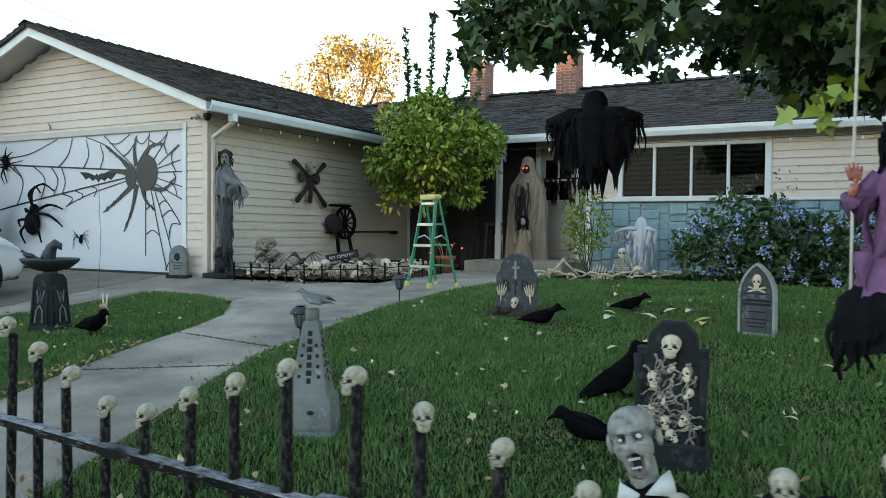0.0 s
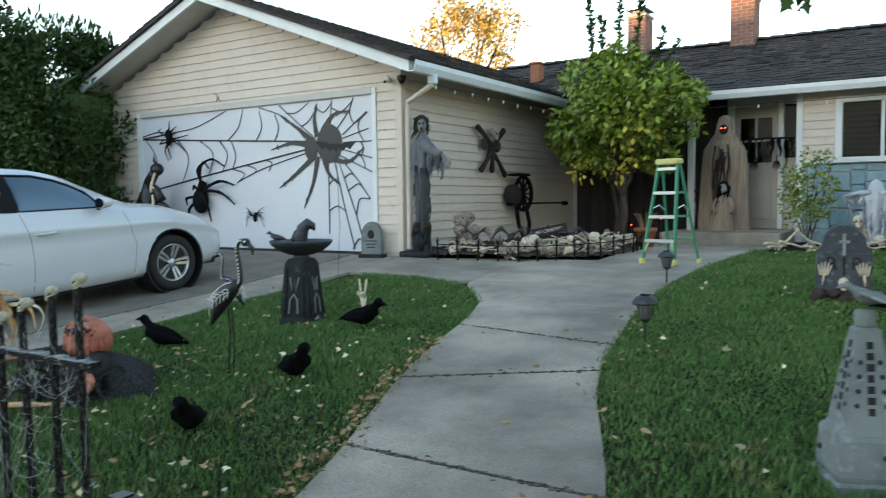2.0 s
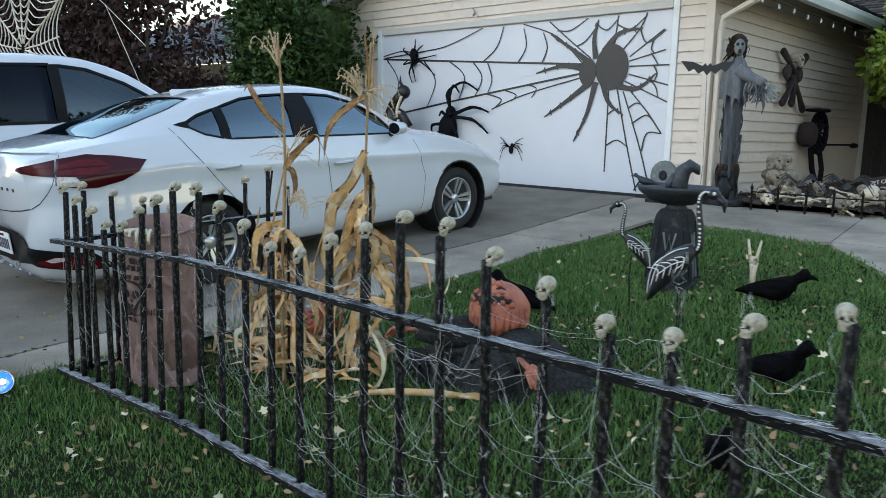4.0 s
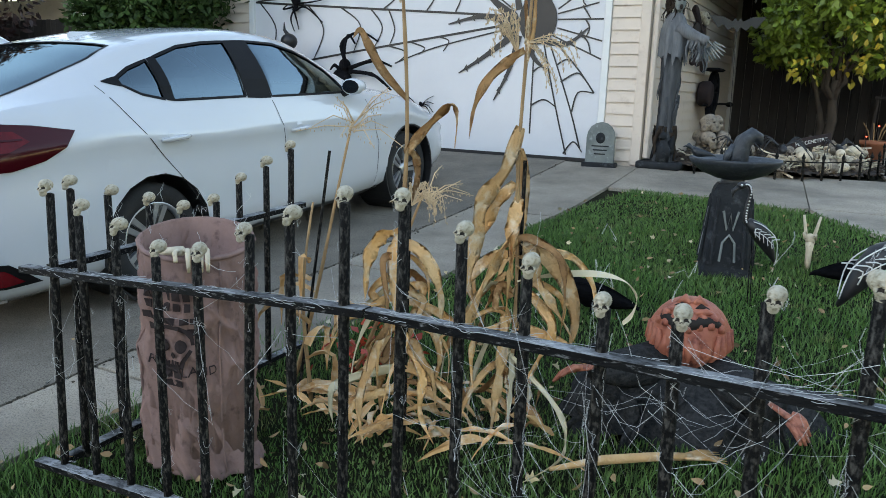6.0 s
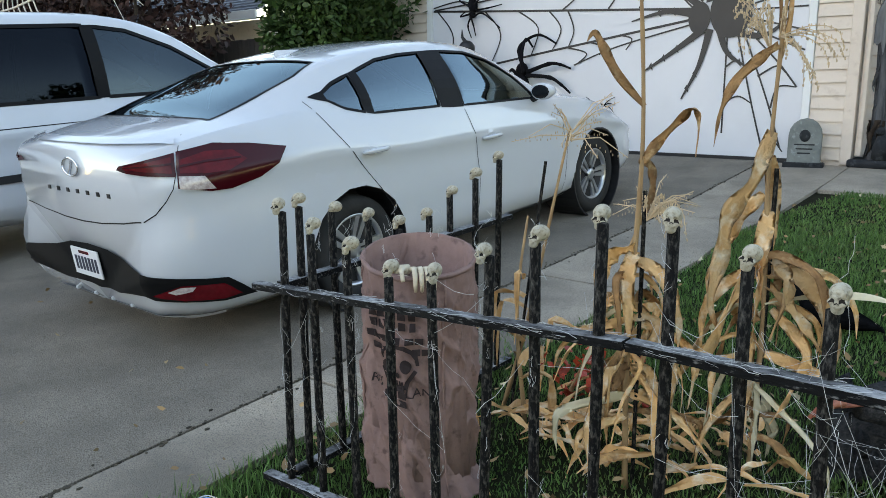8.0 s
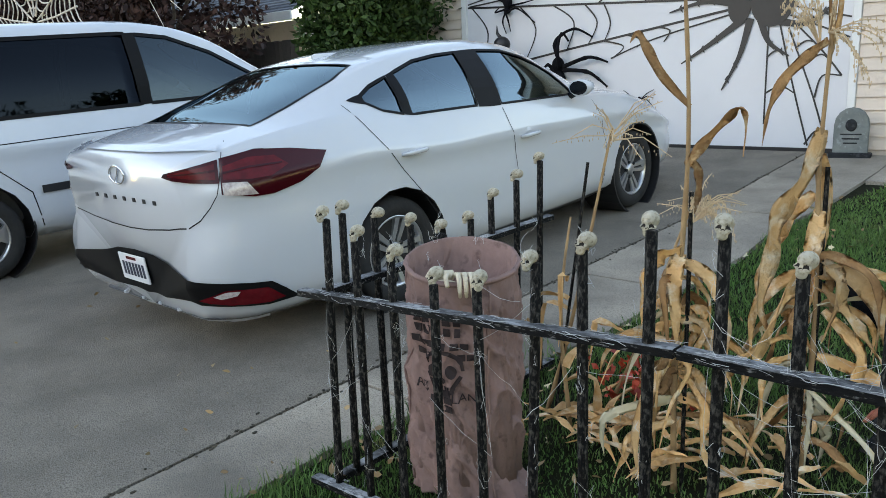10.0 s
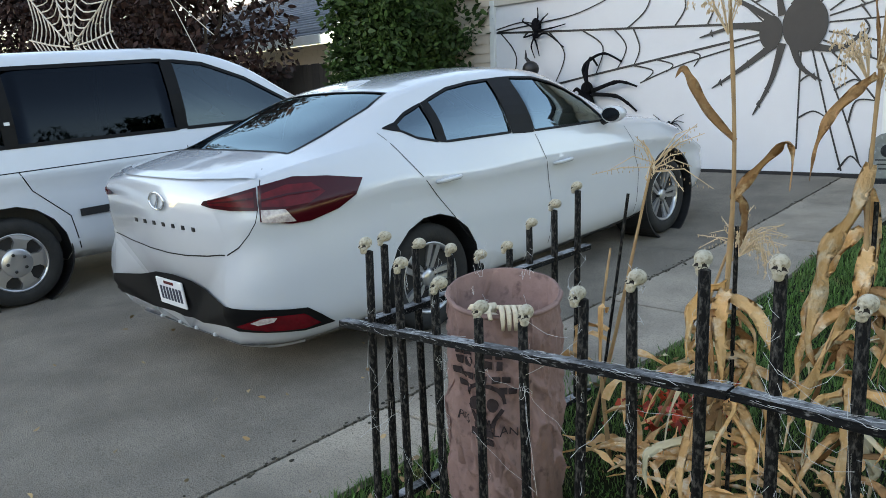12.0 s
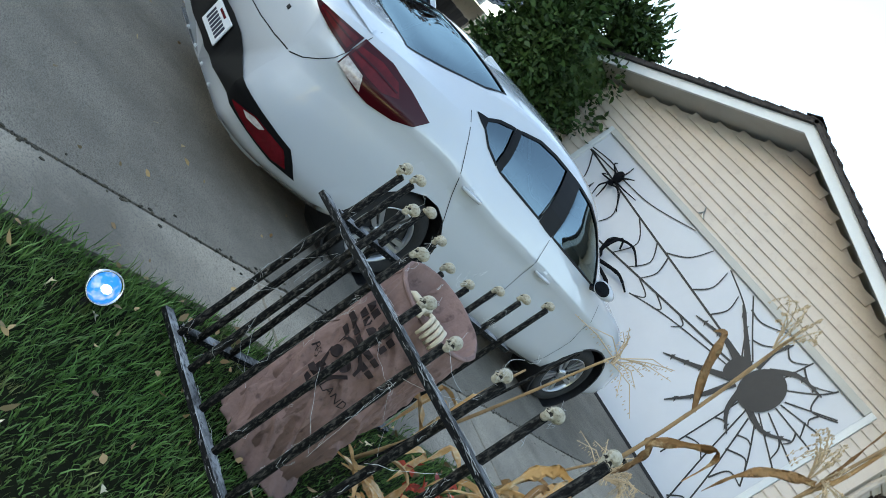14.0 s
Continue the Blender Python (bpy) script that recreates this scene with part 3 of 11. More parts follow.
part("panel", Geo().box((-5.88, 14.222, 1.0), (-5.40, 14.238, 1.75), ch=0.006), DOORWOOD, door)
part("door_frame", Geo().box((-5.30, 14.2, 0.84), (-5.22, 14.3, 2.95), ch=0.004), TRIM, door)
part("door_frame", Geo().box((-6.1, 14.2, 0.84), (-6.0, 14.3, 2.95), ch=0.004), TRIM, door)
post = thing("porch_post", pose(-6.51, 13.42, 0), "weathered pale square timber porch post", "post")
part("shaft", Geo().box((-0.052, -0.052, 0.6), (0.052, 0.052, 3.0), ch=0.008), SOFFIT, post)
part("base_block", Geo().box((-0.06, -0.06, 0.6), (0.06, 0.06, 1.3), ch=0.008), SOFFIT, post)


# roofs
def shingle_field(name, label, origin, right, upv, width, length, keep, parts_where, seed):
    """Rows of split shakes on a slope; the rest are joined as one mesh."""
    rn = random.Random(seed)
    o, r, u = Vector(origin), Vector(right).normalized(), Vector(upv).normalized()
    nrm = r.cross(u).normalized()
    if nrm.z < 0:
        nrm = -nrm
    roof = thing(name, pose(0, 0, 0), label, "roof", kind="structure")
    deck = Geo()
    deck.add([tuple(o + r * a + u * b + nrm * c) for c in (-0.05, -0.004) for a, b in ((0, 0), (width, 0), (width, length), (0, length))],
             [(0, 1, 2, 3), (4, 5, 6, 7), (0, 1, 5, 4), (1, 2, 6, 5), (2, 3, 7, 6), (3, 0, 4, 7)])
    part("roof_deck", deck, SHAKE, roof)
    rest = Geo()
    row, b, made = 0, -0.03, 0
    while b < length - 0.05:
        a = rn.uniform(-0.1, 0)
        while a < width:
            w = rn.uniform(0.1, 0.26)
            a1, e = min(a + w, width), rn.uniform(-0.02, 0.02)
            h = rn.uniform(0.018, 0.04)
            mid = o + r * (a + w / 2) + u * b
            if keep(mid):
                bb, tt = max(b + e, -0.04), min(b + 0.30, length)
                lo, hi = max(a, 0) + 0.004, a1 - 0.004
                if hi - lo > 0.02:
                    v = [tuple(o + r * p + u * q + nrm * s) for p, q, s in ((lo, bb, 0), (hi, bb, 0), (hi, tt, -0.002), (lo, tt, -0.002), (lo, bb, h), (hi, bb, h * rn.uniform(0.8, 1.2)), (hi, tt, 0.004), (lo, tt, 0.004))]
                    fs = [(0, 1, 5, 4), (4, 5, 6, 7), (0, 4, 7, 3), (1, 2, 6, 5)]
                    if parts_where(mid) and made < 290:
                        part("shake", Geo().add(v, fs), SHAKE, roof, fix=False)
                        made += 1
                    else:
                        rest.add(v, fs)
            a += w
        b += 0.19
        row += 1
    tagged(part("shakes", rest, SHAKE, roof, fix=False), kind="stuff")
    return roof


up_r = (-1, 0, SLOPE)
len_r = (EAVE_R - PEAK_X) * math.hypot(1, SLOPE)
shingle_field("roof_garage", "dark weathered wood shake roof of the garage", (EAVE_R + 0.06, RAKE_Y - 0.05, EAVE_Z + 0.17), (0, 1, 0), up_r, 11.5, len_r + 0.08,
              lambda p: True, lambda p: p.y < 9.6, 11)
shingle_field("roof_garage", "dark weathered wood shake roof of the garage", (EAVE_L - 0.06, RAKE_Y - 0.05, EAVE_Z + 0.17), (0, 1, 0), (1, 0, SLOPE), 11.5, len_r + 0.08,
              lambda p: p.y < 10, lambda p: False, 12)
shingle_field("roof_house", "dark weathered wood shake roof with a level ridge", (-12.4, 13.42, EAVE_Z + 0.17), (1, 0, 0), (0, 1, SLOPE), 22.0, 3.90 * math.hypot(1, SLOPE),
              lambda p: p.x > -8.5 - (p.y - 13.4), lambda p: -7.0 < p.x < -2.0 and p.y < 14.6, 13)
back = Geo().add([(-12.4, 17.28, 4.53), (10, 17.28, 4.53), (10, 22, 3.0), (-12.4, 22, 3.0), (-12.4, 17.28, 4.41), (10, 17.28, 4.41), (10, 22, 2.9), (-12.4, 22, 2.9)],
                 [(0, 1, 2, 3), (4, 5, 6, 7), (0, 1, 5, 4), (2, 3, 7, 6), (1, 2, 6, 5), (0, 3, 7, 4)])
shape("roof_back", back, SHAKE, "dark shake roof on the rear slope", "roof", kind="structure")
ridge = thing("ridge_cap", pose(0, 0, 0), "row of overlapping wood ridge shakes", "ridge cap", kind="structure")
rn = random.Random(5)
for i in range(88):
    x = -12.2 + i * 0.25
    part("cap_shake", Geo().add([(x, 17.12, 4.57), (x + 0.3, 17.12, 4.55), (x + 0.3, 17.31, 4.62), (x, 17.31, 4.645), (x, 17.5, 4.57), (x + 0.3, 17.5, 4.55)], [(0, 1, 2, 3), (3, 2, 5, 4)]), SHAKE, ridge, fix=False)
for i in range(48):
    y = RAKE_Y - 0.06 + i * 0.22
    zz = roof_z(PEAK_X) + 0.2
    part("cap_shake", Geo().add([(PEAK_X - 0.17, y, zz - 0.03), (PEAK_X - 0.17, y + 0.28, zz - 0.05), (PEAK_X, y + 0.28, zz + 0.02), (PEAK_X, y, zz + 0.045), (PEAK_X + 0.17, y, zz - 0.03), (PEAK_X + 0.17, y + 0.28, zz - 0.05)], [(0, 1, 2, 3), (3, 2, 5, 4)]), SHAKE, ridge, fix=False)

rake = thing("gable_trim", pose(0, 0, 0), "white fascia boards along the gable", "trim", kind="structure")
for sx in (1, -1):
    ex = EAVE_R if sx > 0 else EAVE_L
    v = []
    for y in (RAKE_Y, RAKE_Y + 0.04):
        v += [(PEAK_X, y, roof_z(PEAK_X)), (ex, y, EAVE_Z), (ex, y, EAVE_Z + 0.15), (PEAK_X, y, roof_z(PEAK_X) + 0.15)]
    part("fascia", Geo().add(v, [(0, 1, 2, 3), (7, 6, 5, 4), (0, 1, 5, 4), (1, 2, 6, 5), (2, 3, 7, 6), (3, 0, 4, 7)]), TRIM, rake)
    v = []
    for dz in (0.06, 0.09):
        v += [(PEAK_X, RAKE_Y + 0.04, roof_z(PEAK_X) + dz), (ex, RAKE_Y + 0.04, EAVE_Z + dz), (ex, 17.0, EAVE_Z + dz), (PEAK_X, 17.0, roof_z(PEAK_X) + dz)]
    part("soffit", Geo().add(v, [(0, 1, 2, 3), (7, 6, 5, 4), (0, 1, 5, 4), (1, 2, 6, 5), (2, 3, 7, 6), (3, 0, 4, 7)]), SOFFIT, rake)


def gutter(name, a, b, label):
    """A box gutter from a to b, open on top."""
    a, b = Vector(a), Vector(b)
    d = (b - a).normalized()
    s = Vector((d.y, -d.x, 0))
    prof = [(0, 0), (0.085, 0), (0.115, 0.075), (0.115, 0.135), (0.105, 0.135), (0.105, 0.08), (0.08, 0.012), (0.012, 0.012), (0.012, 0.135), (0, 0.135)]
    ring = lambda p: [tuple(p + s * q + Vector((0, 0, h))) for q, h in prof]
    return shape(name, Geo().loft([ring(a), ring(b)]), TRIM, label, "gutter", kind="structure")


gutter("gutter_side", (EAVE_R, RAKE_Y, EAVE_Z), (EAVE_R, 13.45, EAVE_Z), "white box gutter along the garage eave")
gutter("gutter_front", (-8.45, 13.44, EAVE_Z + 0.02), (9.6, 13.44, EAVE_Z + 0.02), "white box gutter along the front eave")
shape("ceiling_eave", Geo().add([(-8.9, 13.45, 3.03), (9.6, 13.45, 3.03), (9.6, 14.3, 3.1), (-8.9, 14.3, 3.1), (-8.9, 13.45, 3.06), (9.6, 13.45, 3.06), (9.6, 14.3, 3.13), (-8.9, 14.3, 3.13)],
      [(0, 1, 2, 3), (4, 5, 6, 7), (0, 1, 5, 4), (1, 2, 6, 5), (2, 3, 7, 6), (3, 0, 4, 7)]), SOFFIT, "painted soffit under the front eave", "ceiling", kind="structure")
downspout = thing("downspout", pose(0, 0, 0), "cream downspout slanting back to the wall corner", "downspout")
part("pipe", Geo().tube([(-8.45, 8.55, 2.95), (-8.45, 8.55, 2.84), (-8.88, 8.62, 2.66), (-8.92, 8.66, 2.5), (-8.92, 8.66, 0.75)], 0.036, 8), SIDING, downspout)
part("outlet", Geo().box((-8.5, 8.5, 2.84), (-8.40, 8.6, 2.96), ch=0.01), TRIM, downspout)


def chimney(x0, x1, y0, y1, z0, z1, label):
    c = thing("chimney", pose(0, 0, 0), label, "chimney")
    part("core", Geo().box((x0, y0, z0), (x1, y1, z1)), MORTAR, c)
    z, row = z0, 0
    while z < z1 - 0.05:
        for face in range(4):
            lo, hi = ((x0, x1), (y0, y1))[face % 2]
            p = lo - (0.1 if row % 2 else 0)
            while p < hi:
                a, b = max(p, lo) + 0.004, min(p + 0.2, hi) - 0.004
                if b - a > 0.02:
                    if face == 0:
                        bx = ((a, y0 - 0.008, z), (b, y0 + 0.02, z + 0.058))
                    elif face == 1:
                        bx = ((x1 - 0.02, a, z), (x1 + 0.008, b, z + 0.058))
                    elif face == 2:
                        bx = ((a, y1 - 0.02, z), (b, y1 + 0.008, z + 0.058))
                    else:
                        bx = ((x0 - 0.008, a, z), (x0 + 0.02, b, z + 0.058))
                    part("brick", Geo().box(*bx), BRICK, c, fix=False)
                p += 0.21
        z += 0.068
        row += 1
    part("crown", Geo().box((x0 - 0.03, y0 - 0.03, z1), (x1 + 0.03, y1 + 0.03, z1 + 0.06), ch=0.01), MORTAR, c)
    for px in (x0 + 0.05, x1 - 0.05):
        for py in (y0 + 0.05, y1 - 0.05):
            part("cap_leg", Geo().tube([(px, py, z1 + 0.05), (px, py, z1 + 0.16)], 0.008, 6), ALLOY, c)
    part("mesh_guard", Geo().box((x0 + 0.07, y0 + 0.07, z1 + 0.05), (x1 - 0.07, y1 - 0.07, z1 + 0.155)), DARKALLOY, c, "dark wire spark guard")
    part("cap_plate", Geo().loft([[(x0 + q, y0 + q, z), (x1 - q, y0 + q, z), (x1 - q, y1 - q, z), (x0 + q, y1 - q, z)] for q, z in ((-0.05, z1 + 0.155), (-0.05, z1 + 0.17), (0.06, z1 + 0.20))]), ALLOY, c, "grey metal rain cap")
    return c


chimney(-6.66, -6.2, 16.9, 17.4, 4.2, 5.36, "dull red brick chimney on the ridge")
chimney(-8.8, -8.42, 16.9, 17.4, 4.0, 5.3, "brick chimney with a metal cap on the ridge")
vent = thing("roof_vent", pose(-10.32, 15.5, 3.85), "rusty square flue vent on the roof", "vent")
part("pipe", Geo().box((-0.11, -0.11, -0.2), (0.11, 0.11, 0.40), ch=0.01), TERRACOTTA, vent)
part("cap", Geo().box((-0.14, -0.14, 0.40), (0.14, 0.14, 0.45), ch=0.02), TERRACOTTA, vent)

# unseen plain block, added in place of houses opposite, which shades the yard
shape("backdrop", Geo().box((-140, -64, -1), (130, -60, 12.4)), SIDING, "unseen plain block added to keep low sun off the yard", "backdrop", kind="structure")

# ---- vehicles ----
from mathutils.bvhtree import BVHTree


def keyed(table, x):
    """Smooth interpolation in a table of rows that begin with x."""
    if x <= table[0][0]:
        return list(table[0][1:])
    for i in range(len(table) - 1):
        a, b = table[i], table[i + 1]
        if x <= b[0]:
            p, q = table[max(i - 1, 0)], table[min(i + 2, len(table) - 1)]
            t, h = (x - a[0]) / (b[0] - a[0]), b[0] - a[0]
            out = []
            for k in range(1, len(a)):
                m0 = (b[k] - p[k]) / max(b[0] - p[0], 1e-6) * h
                m1 = (q[k] - a[k]) / max(q[0] - a[0], 1e-6) * h
                out.append((2 * t**3 - 3 * t**2 + 1) * a[k] + (t**3 - 2 * t**2 + t) * m0 + (3 * t**2 - 2 * t**3) * b[k] + (t**3 - t**2) * m1)
            return out
    return list(table[-1][1:])


def shell(table, stations, side_z, tail, nose, inset=0.0):
    """A car body lofted through cross-sections. tail and nose shift each end by height, so that bumpers bulge."""
    rings = []
    x_min, x_max = table[0][0], table[-1][0]
    for s in stations:
        zbot, wm, zb, wb, zr, wr, zt = keyed(table, s)
        half = [(0, zbot), (wm - 0.14, zbot), (wm - 0.035, zbot + 0.07)]
        for z, dw in side_z:
            zz = zbot + 0.12 + (zb - zbot - 0.12) * z
            half.append((wm + (wb - wm) * max(0, (z - 0.72) / 0.28) ** 1.6 + dw, zz))
        half += [(wb, zb), (wb - 0.02, zb + (zr - zb) * 0.12)]
        for f in (0.3, 0.5, 0.7, 0.88):
            half.append((wb + (wr - wb) * f + 0.035 * math.sin(math.pi * f) * min(1, (zr - zb) / 0.3), zb + (zr - zb) * f))
        half += [(wr, zr), (wr - 0.05, zr + (zt - zr) * 0.42), (wr * 0.62, zr + (zt - zr) * 0.8), (wr * 0.3, zr + (zt - zr) * 0.96), (0, zt)]
        ring = []
        wt, wn = max(0, min(1, (x_min + 0.8 - s) / 0.8)), max(0, min(1, (s - x_max + 0.8) / 0.8))
        for y, z in half:
            x = s + wt * wt * keyed(tail, z)[0] - wn * wn * keyed(nose, z)[0]
            ring.append((x, y, z))
        full = ring + [(x, -y, z) for x, y, z in reversed(ring[1:-1])]
        rings.append(full)
    geo = Geo().loft(rings)
    if inset:
        c = Vector((0, 0, 0.75))
        geo.v = [tuple(c + (Vector(p) - c) * (1 - inset)) if True else p for p in geo.v]
    return geo


def cut_out(bm, poly, axis, where):
    """Cuts a convex outline out of a mesh: axis 1 looks along y (outline in x, z), axis 2 along z (outline in x, y)."""
    n = len(poly)
    other = (0, 2) if axis == 1 else (0, 1)
    lo = [min(p[k] for p in poly) - 0.15 for k in (0, 1)]
    hi = [max(p[k] for p in poly) + 0.15 for k in (0, 1)]
    cx, cy = sum(p[0] for p in poly) / n, sum(p[1] for p in poly) / n

    def near():
        fs = [f for f in bm.faces if where(f.calc_center_median()) and all(lo[k] < f.calc_center_median()[other[k]] < hi[k] for k in (0, 1))]
        geom = set(fs)
        for f in fs:
            geom.update(f.verts)
            geom.update(f.edges)
        return list(geom)

    for i in range(n):
        (x0, y0), (x1, y1) = poly[i], poly[(i + 1) % n]
        co, no = [0, 0, 0], [0, 0, 0]
        co[other[0]], co[other[1]] = x0, y0
        no[other[0]], no[other[1]] = y1 - y0, x0 - x1
        bmesh.ops.bisect_plane(bm, geom=near(), plane_co=co, plane_no=no)

    def within(p):
        sgn = 0
        for i in range(n):
            (x0, y0), (x1, y1) = poly[i], poly[(i + 1) % n]
            c = (x1 - x0) * (p[other[1]] - y0) - (y1 - y0) * (p[other[0]] - x0)
            if sgn == 0:
                sgn = 1 if (x1 - x0) * (cy - y0) - (y1 - y0) * (cx - x0) > 0 else -1
            if c * sgn < 0:
                return False
        return True

    bmesh.ops.delete(bm, geom=[f for f in bm.faces if where(f.calc_center_median()) and within(f.calc_center_median())], context="FACES")


def wrap(tree, cols, ray, lift=0.004, rows=6):
    """A patch that lies on a body: each column is (u, low, high); ray(u, v) gives start and direction of the look-up."""
    geo = Geo()
    grid = []
    for u, lo, hi in cols:
        col = []
        for j in range(rows + 1):
            o, d = ray(u, lo + (hi - lo) * j / rows)
            p, nrm, _, _ = tree.ray_cast(Vector(o), Vector(d).normalized())
            if p is None:
                p, nrm = tree.find_nearest(Vector(o) + Vector(d).normalized() * 1.2)[:2]
            if nrm.dot(Vector(d)) > 0:
                nrm = -nrm
            col.append(p + nrm * lift)
        grid.append(col)
    n = rows + 1
    geo.v = [tuple(p) for c in grid for p in c]
    geo.f = [(i * n + j, i * n + n + j, i * n + n + j + 1, i * n + j + 1) for i in range(len(cols) - 1) for j in range(rows)]
    return geo


def outline_cols(poly, k=16):
    """Columns (u, low, high) of a convex-in-v outline."""
    us = sorted({round(p[0], 4) for p in poly} | {min(p[0] for p in poly) + (max(p[0] for p in poly) - min(p[0] for p in poly)) * i / k for i in range(k + 1)})
    cols = []
    for u in us:
        hits = []
        for (x0, y0), (x1, y1) in zip(poly, poly[1:] + poly[:1]):
            if min(x0, x1) - 1e-6 <= u <= max(x0, x1) + 1e-6 and abs(x1 - x0) > 1e-6:
                hits.append(y0 + (y1 - y0) * (u - x0) / (x1 - x0))
        if hits:
            cols.append((u, min(hits), max(hits)))
    return cols


def line_strip(tree, pts, ray, width=0.007, lift=0.0015):
    """A narrow dark gap along a line on the body."""
    geo = Geo()
    dense = []
    for (a, b), (c, d) in zip(pts, pts[1:]):
        k = max(2, int(math.hypot(c - a, d - b) / 0.04))
        dense += [(a + (c - a) * i / k, b + (d - b) * i / k) for i in range(k)]
    dense.append(pts[-1])
    v = []
    for i, (a, b) in enumerate(dense):
        p, q = dense[max(i - 1, 0)], dense[min(i + 1, len(dense) - 1)]
        dx, dy = q[0] - p[0], q[1] - p[1]
        L = math.hypot(dx, dy)
        nx, ny = -dy / L * width / 2, dx / L * width / 2
        for sgn in (1, -1):
            o, dr = ray(a + sgn * nx, b + sgn * ny)
            h, nrm, _, _ = tree.ray_cast(Vector(o), Vector(dr).normalized())
            if h is None:
                h, nrm = tree.find_nearest(Vector(o) + Vector(dr).normalized())[:2]
            if nrm.dot(Vector(dr)) > 0:
                nrm = -nrm
            v.append(tuple(h + nrm * lift))
    geo.v = v
    geo.f = [(2 * i, 2 * i + 1, 2 * i + 3, 2 * i + 2) for i in range(len(dense) - 1)]
    return geo


def wheel(parent, x, y, r, width, spokes, style, face):
    """A wheel whose outer face looks towards face (sign of y)."""
    w = part("wheel", Geo().lathe([(r * 0.62, -width * 0.4), (r * 0.62, width * 0.3), (r * 0.2, width * 0.3), (r * 0.2, -width * 0.4)], 24), DARKALLOY, parent, "road wheel",
             at=pose(x, y, r, 90 * -face, 0, 0))
    h = width / 2
    part("tyre", Geo().lathe([(r * 0.66, -h), (r * 0.93, -h), (r * 0.985, -h * 0.75), (r, -h * 0.3), (r, h * 0.3), (r * 0.985, h * 0.75), (r * 0.93, h), (r * 0.80, h * 1.04), (r * 0.66, h * 0.92), (r * 0.64, h * 0.6), (r * 0.64, -h)], 40, caps=False), RUBBER, w, smooth=True)
    rim = Geo().lathe([(r * 0.60, h * 0.3), (r * 0.60, h * 0.75), (r * 0.635, h * 0.92), (r * 0.665, h * 0.93), (r * 0.67, h * 0.8), (r * 0.64, h * 0.3)], 40, caps=False)
    part("rim", rim, ALLOY, w, smooth=True)
    for i in range(spokes):
        a = 2 * math.pi * i / spokes
        m = Matrix.Rotation(a, 4, "Z")
        sp = Geo()
        if style == "split":
            for s in (1, -1):
                m2 = m @ Matrix.Rotation(s * 0.15, 4, "Z")
                sp.loft([[(r * 0.10, s * 0.012 - 0.012, h * 0.62), (r * 0.10, s * 0.012 + 0.012, h * 0.62), (r * 0.10, s * 0.012 + 0.016, h * 0.35), (r * 0.10, s * 0.012 - 0.016, h * 0.35)],
                         [(r * 0.62, -0.017, h * 0.86), (r * 0.62, 0.017, h * 0.86), (r * 0.62, 0.02, h * 0.5), (r * 0.62, -0.02, h * 0.5)]], True, m2)
        else:
            ring = lambda q, half, z: [(r * q, -half, z), (r * q, half, z), (r * q, half + 0.004, z - h * 0.35), (r * q, -half - 0.004, z - h * 0.35)]
            sp.loft([ring(0.10, 0.030, h * 0.86), ring(0.30, 0.048, h * 0.90), ring(0.46, 0.044, h * 0.92), ring(0.54, 0.062, h * 0.92), ring(0.63, 0.105, h * 0.88)], True, m)
        part("spoke", sp, ALLOY, w)
    if style == "plain":
        part("hub_plate", Geo().lathe([(r * 0.34, h * 0.5), (r * 0.34, h * 0.88), (r * 0.30, h * 0.95), (r * 0.12, h * 0.95), (0.005, h * 0.93)], 24), ALLOY, w, "silver hubcap centre", smooth=True)
    part("hub_cap", Geo().lathe([(r * 0.16, h * 0.4), (r * 0.16, h * 0.7), (r * 0.11, h * 0.8), (0.005, h * 0.82)], 20), ALLOY, w, smooth=True)
    for i in range(5):
        a = 2 * math.pi * (i + 0.5) / 5
        part("lug_nut", Geo().lathe([(0.013, h * 0.5), (0.013, h * (0.76 if style == "split" else 1.02)), (0.006, h * (0.79 if style == "split" else 1.06))], 6, Matrix.Translation((r * 0.2 * math.cos(a), r * 0.2 * math.sin(a), 0))), DARKALLOY, w)
    return w


def to_mesh(bm, name, smooth=True):
    bmesh.ops.recalc_face_normals(bm, faces=bm.faces)
    me = bpy.data.meshes.new(name)
    bm.to_mesh(me)
    bm.free()
    if smooth:
        me.polygons.foreach_set("use_smooth", [True] * len(me.polygons))
    return me


def circle(cx, cz, r, n=18):
    return [(cx + r * math.cos(2 * math.pi * i / n), cz + r * math.sin(2 * math.pi * i / n)) for i in range(n)]


def seat_geo(x, y, s=1.0):
    geo = Geo().box((x - 0.24, y - 0.24, 0.34), (x + 0.26, y + 0.24, 0.52), ch=0.06)
    m = Matrix.Translation((x - 0.24, y, 0.5)) @ Matrix.Rotation(radians(-18), 4, "Y")
    geo.box((-0.07, -0.23, 0), (0.07, 0.23, 0.55), m, ch=0.06)
    geo.box((-0.05, -0.12, 0.58), (0.05, 0.12, 0.76), m, ch=0.04)
    return geo


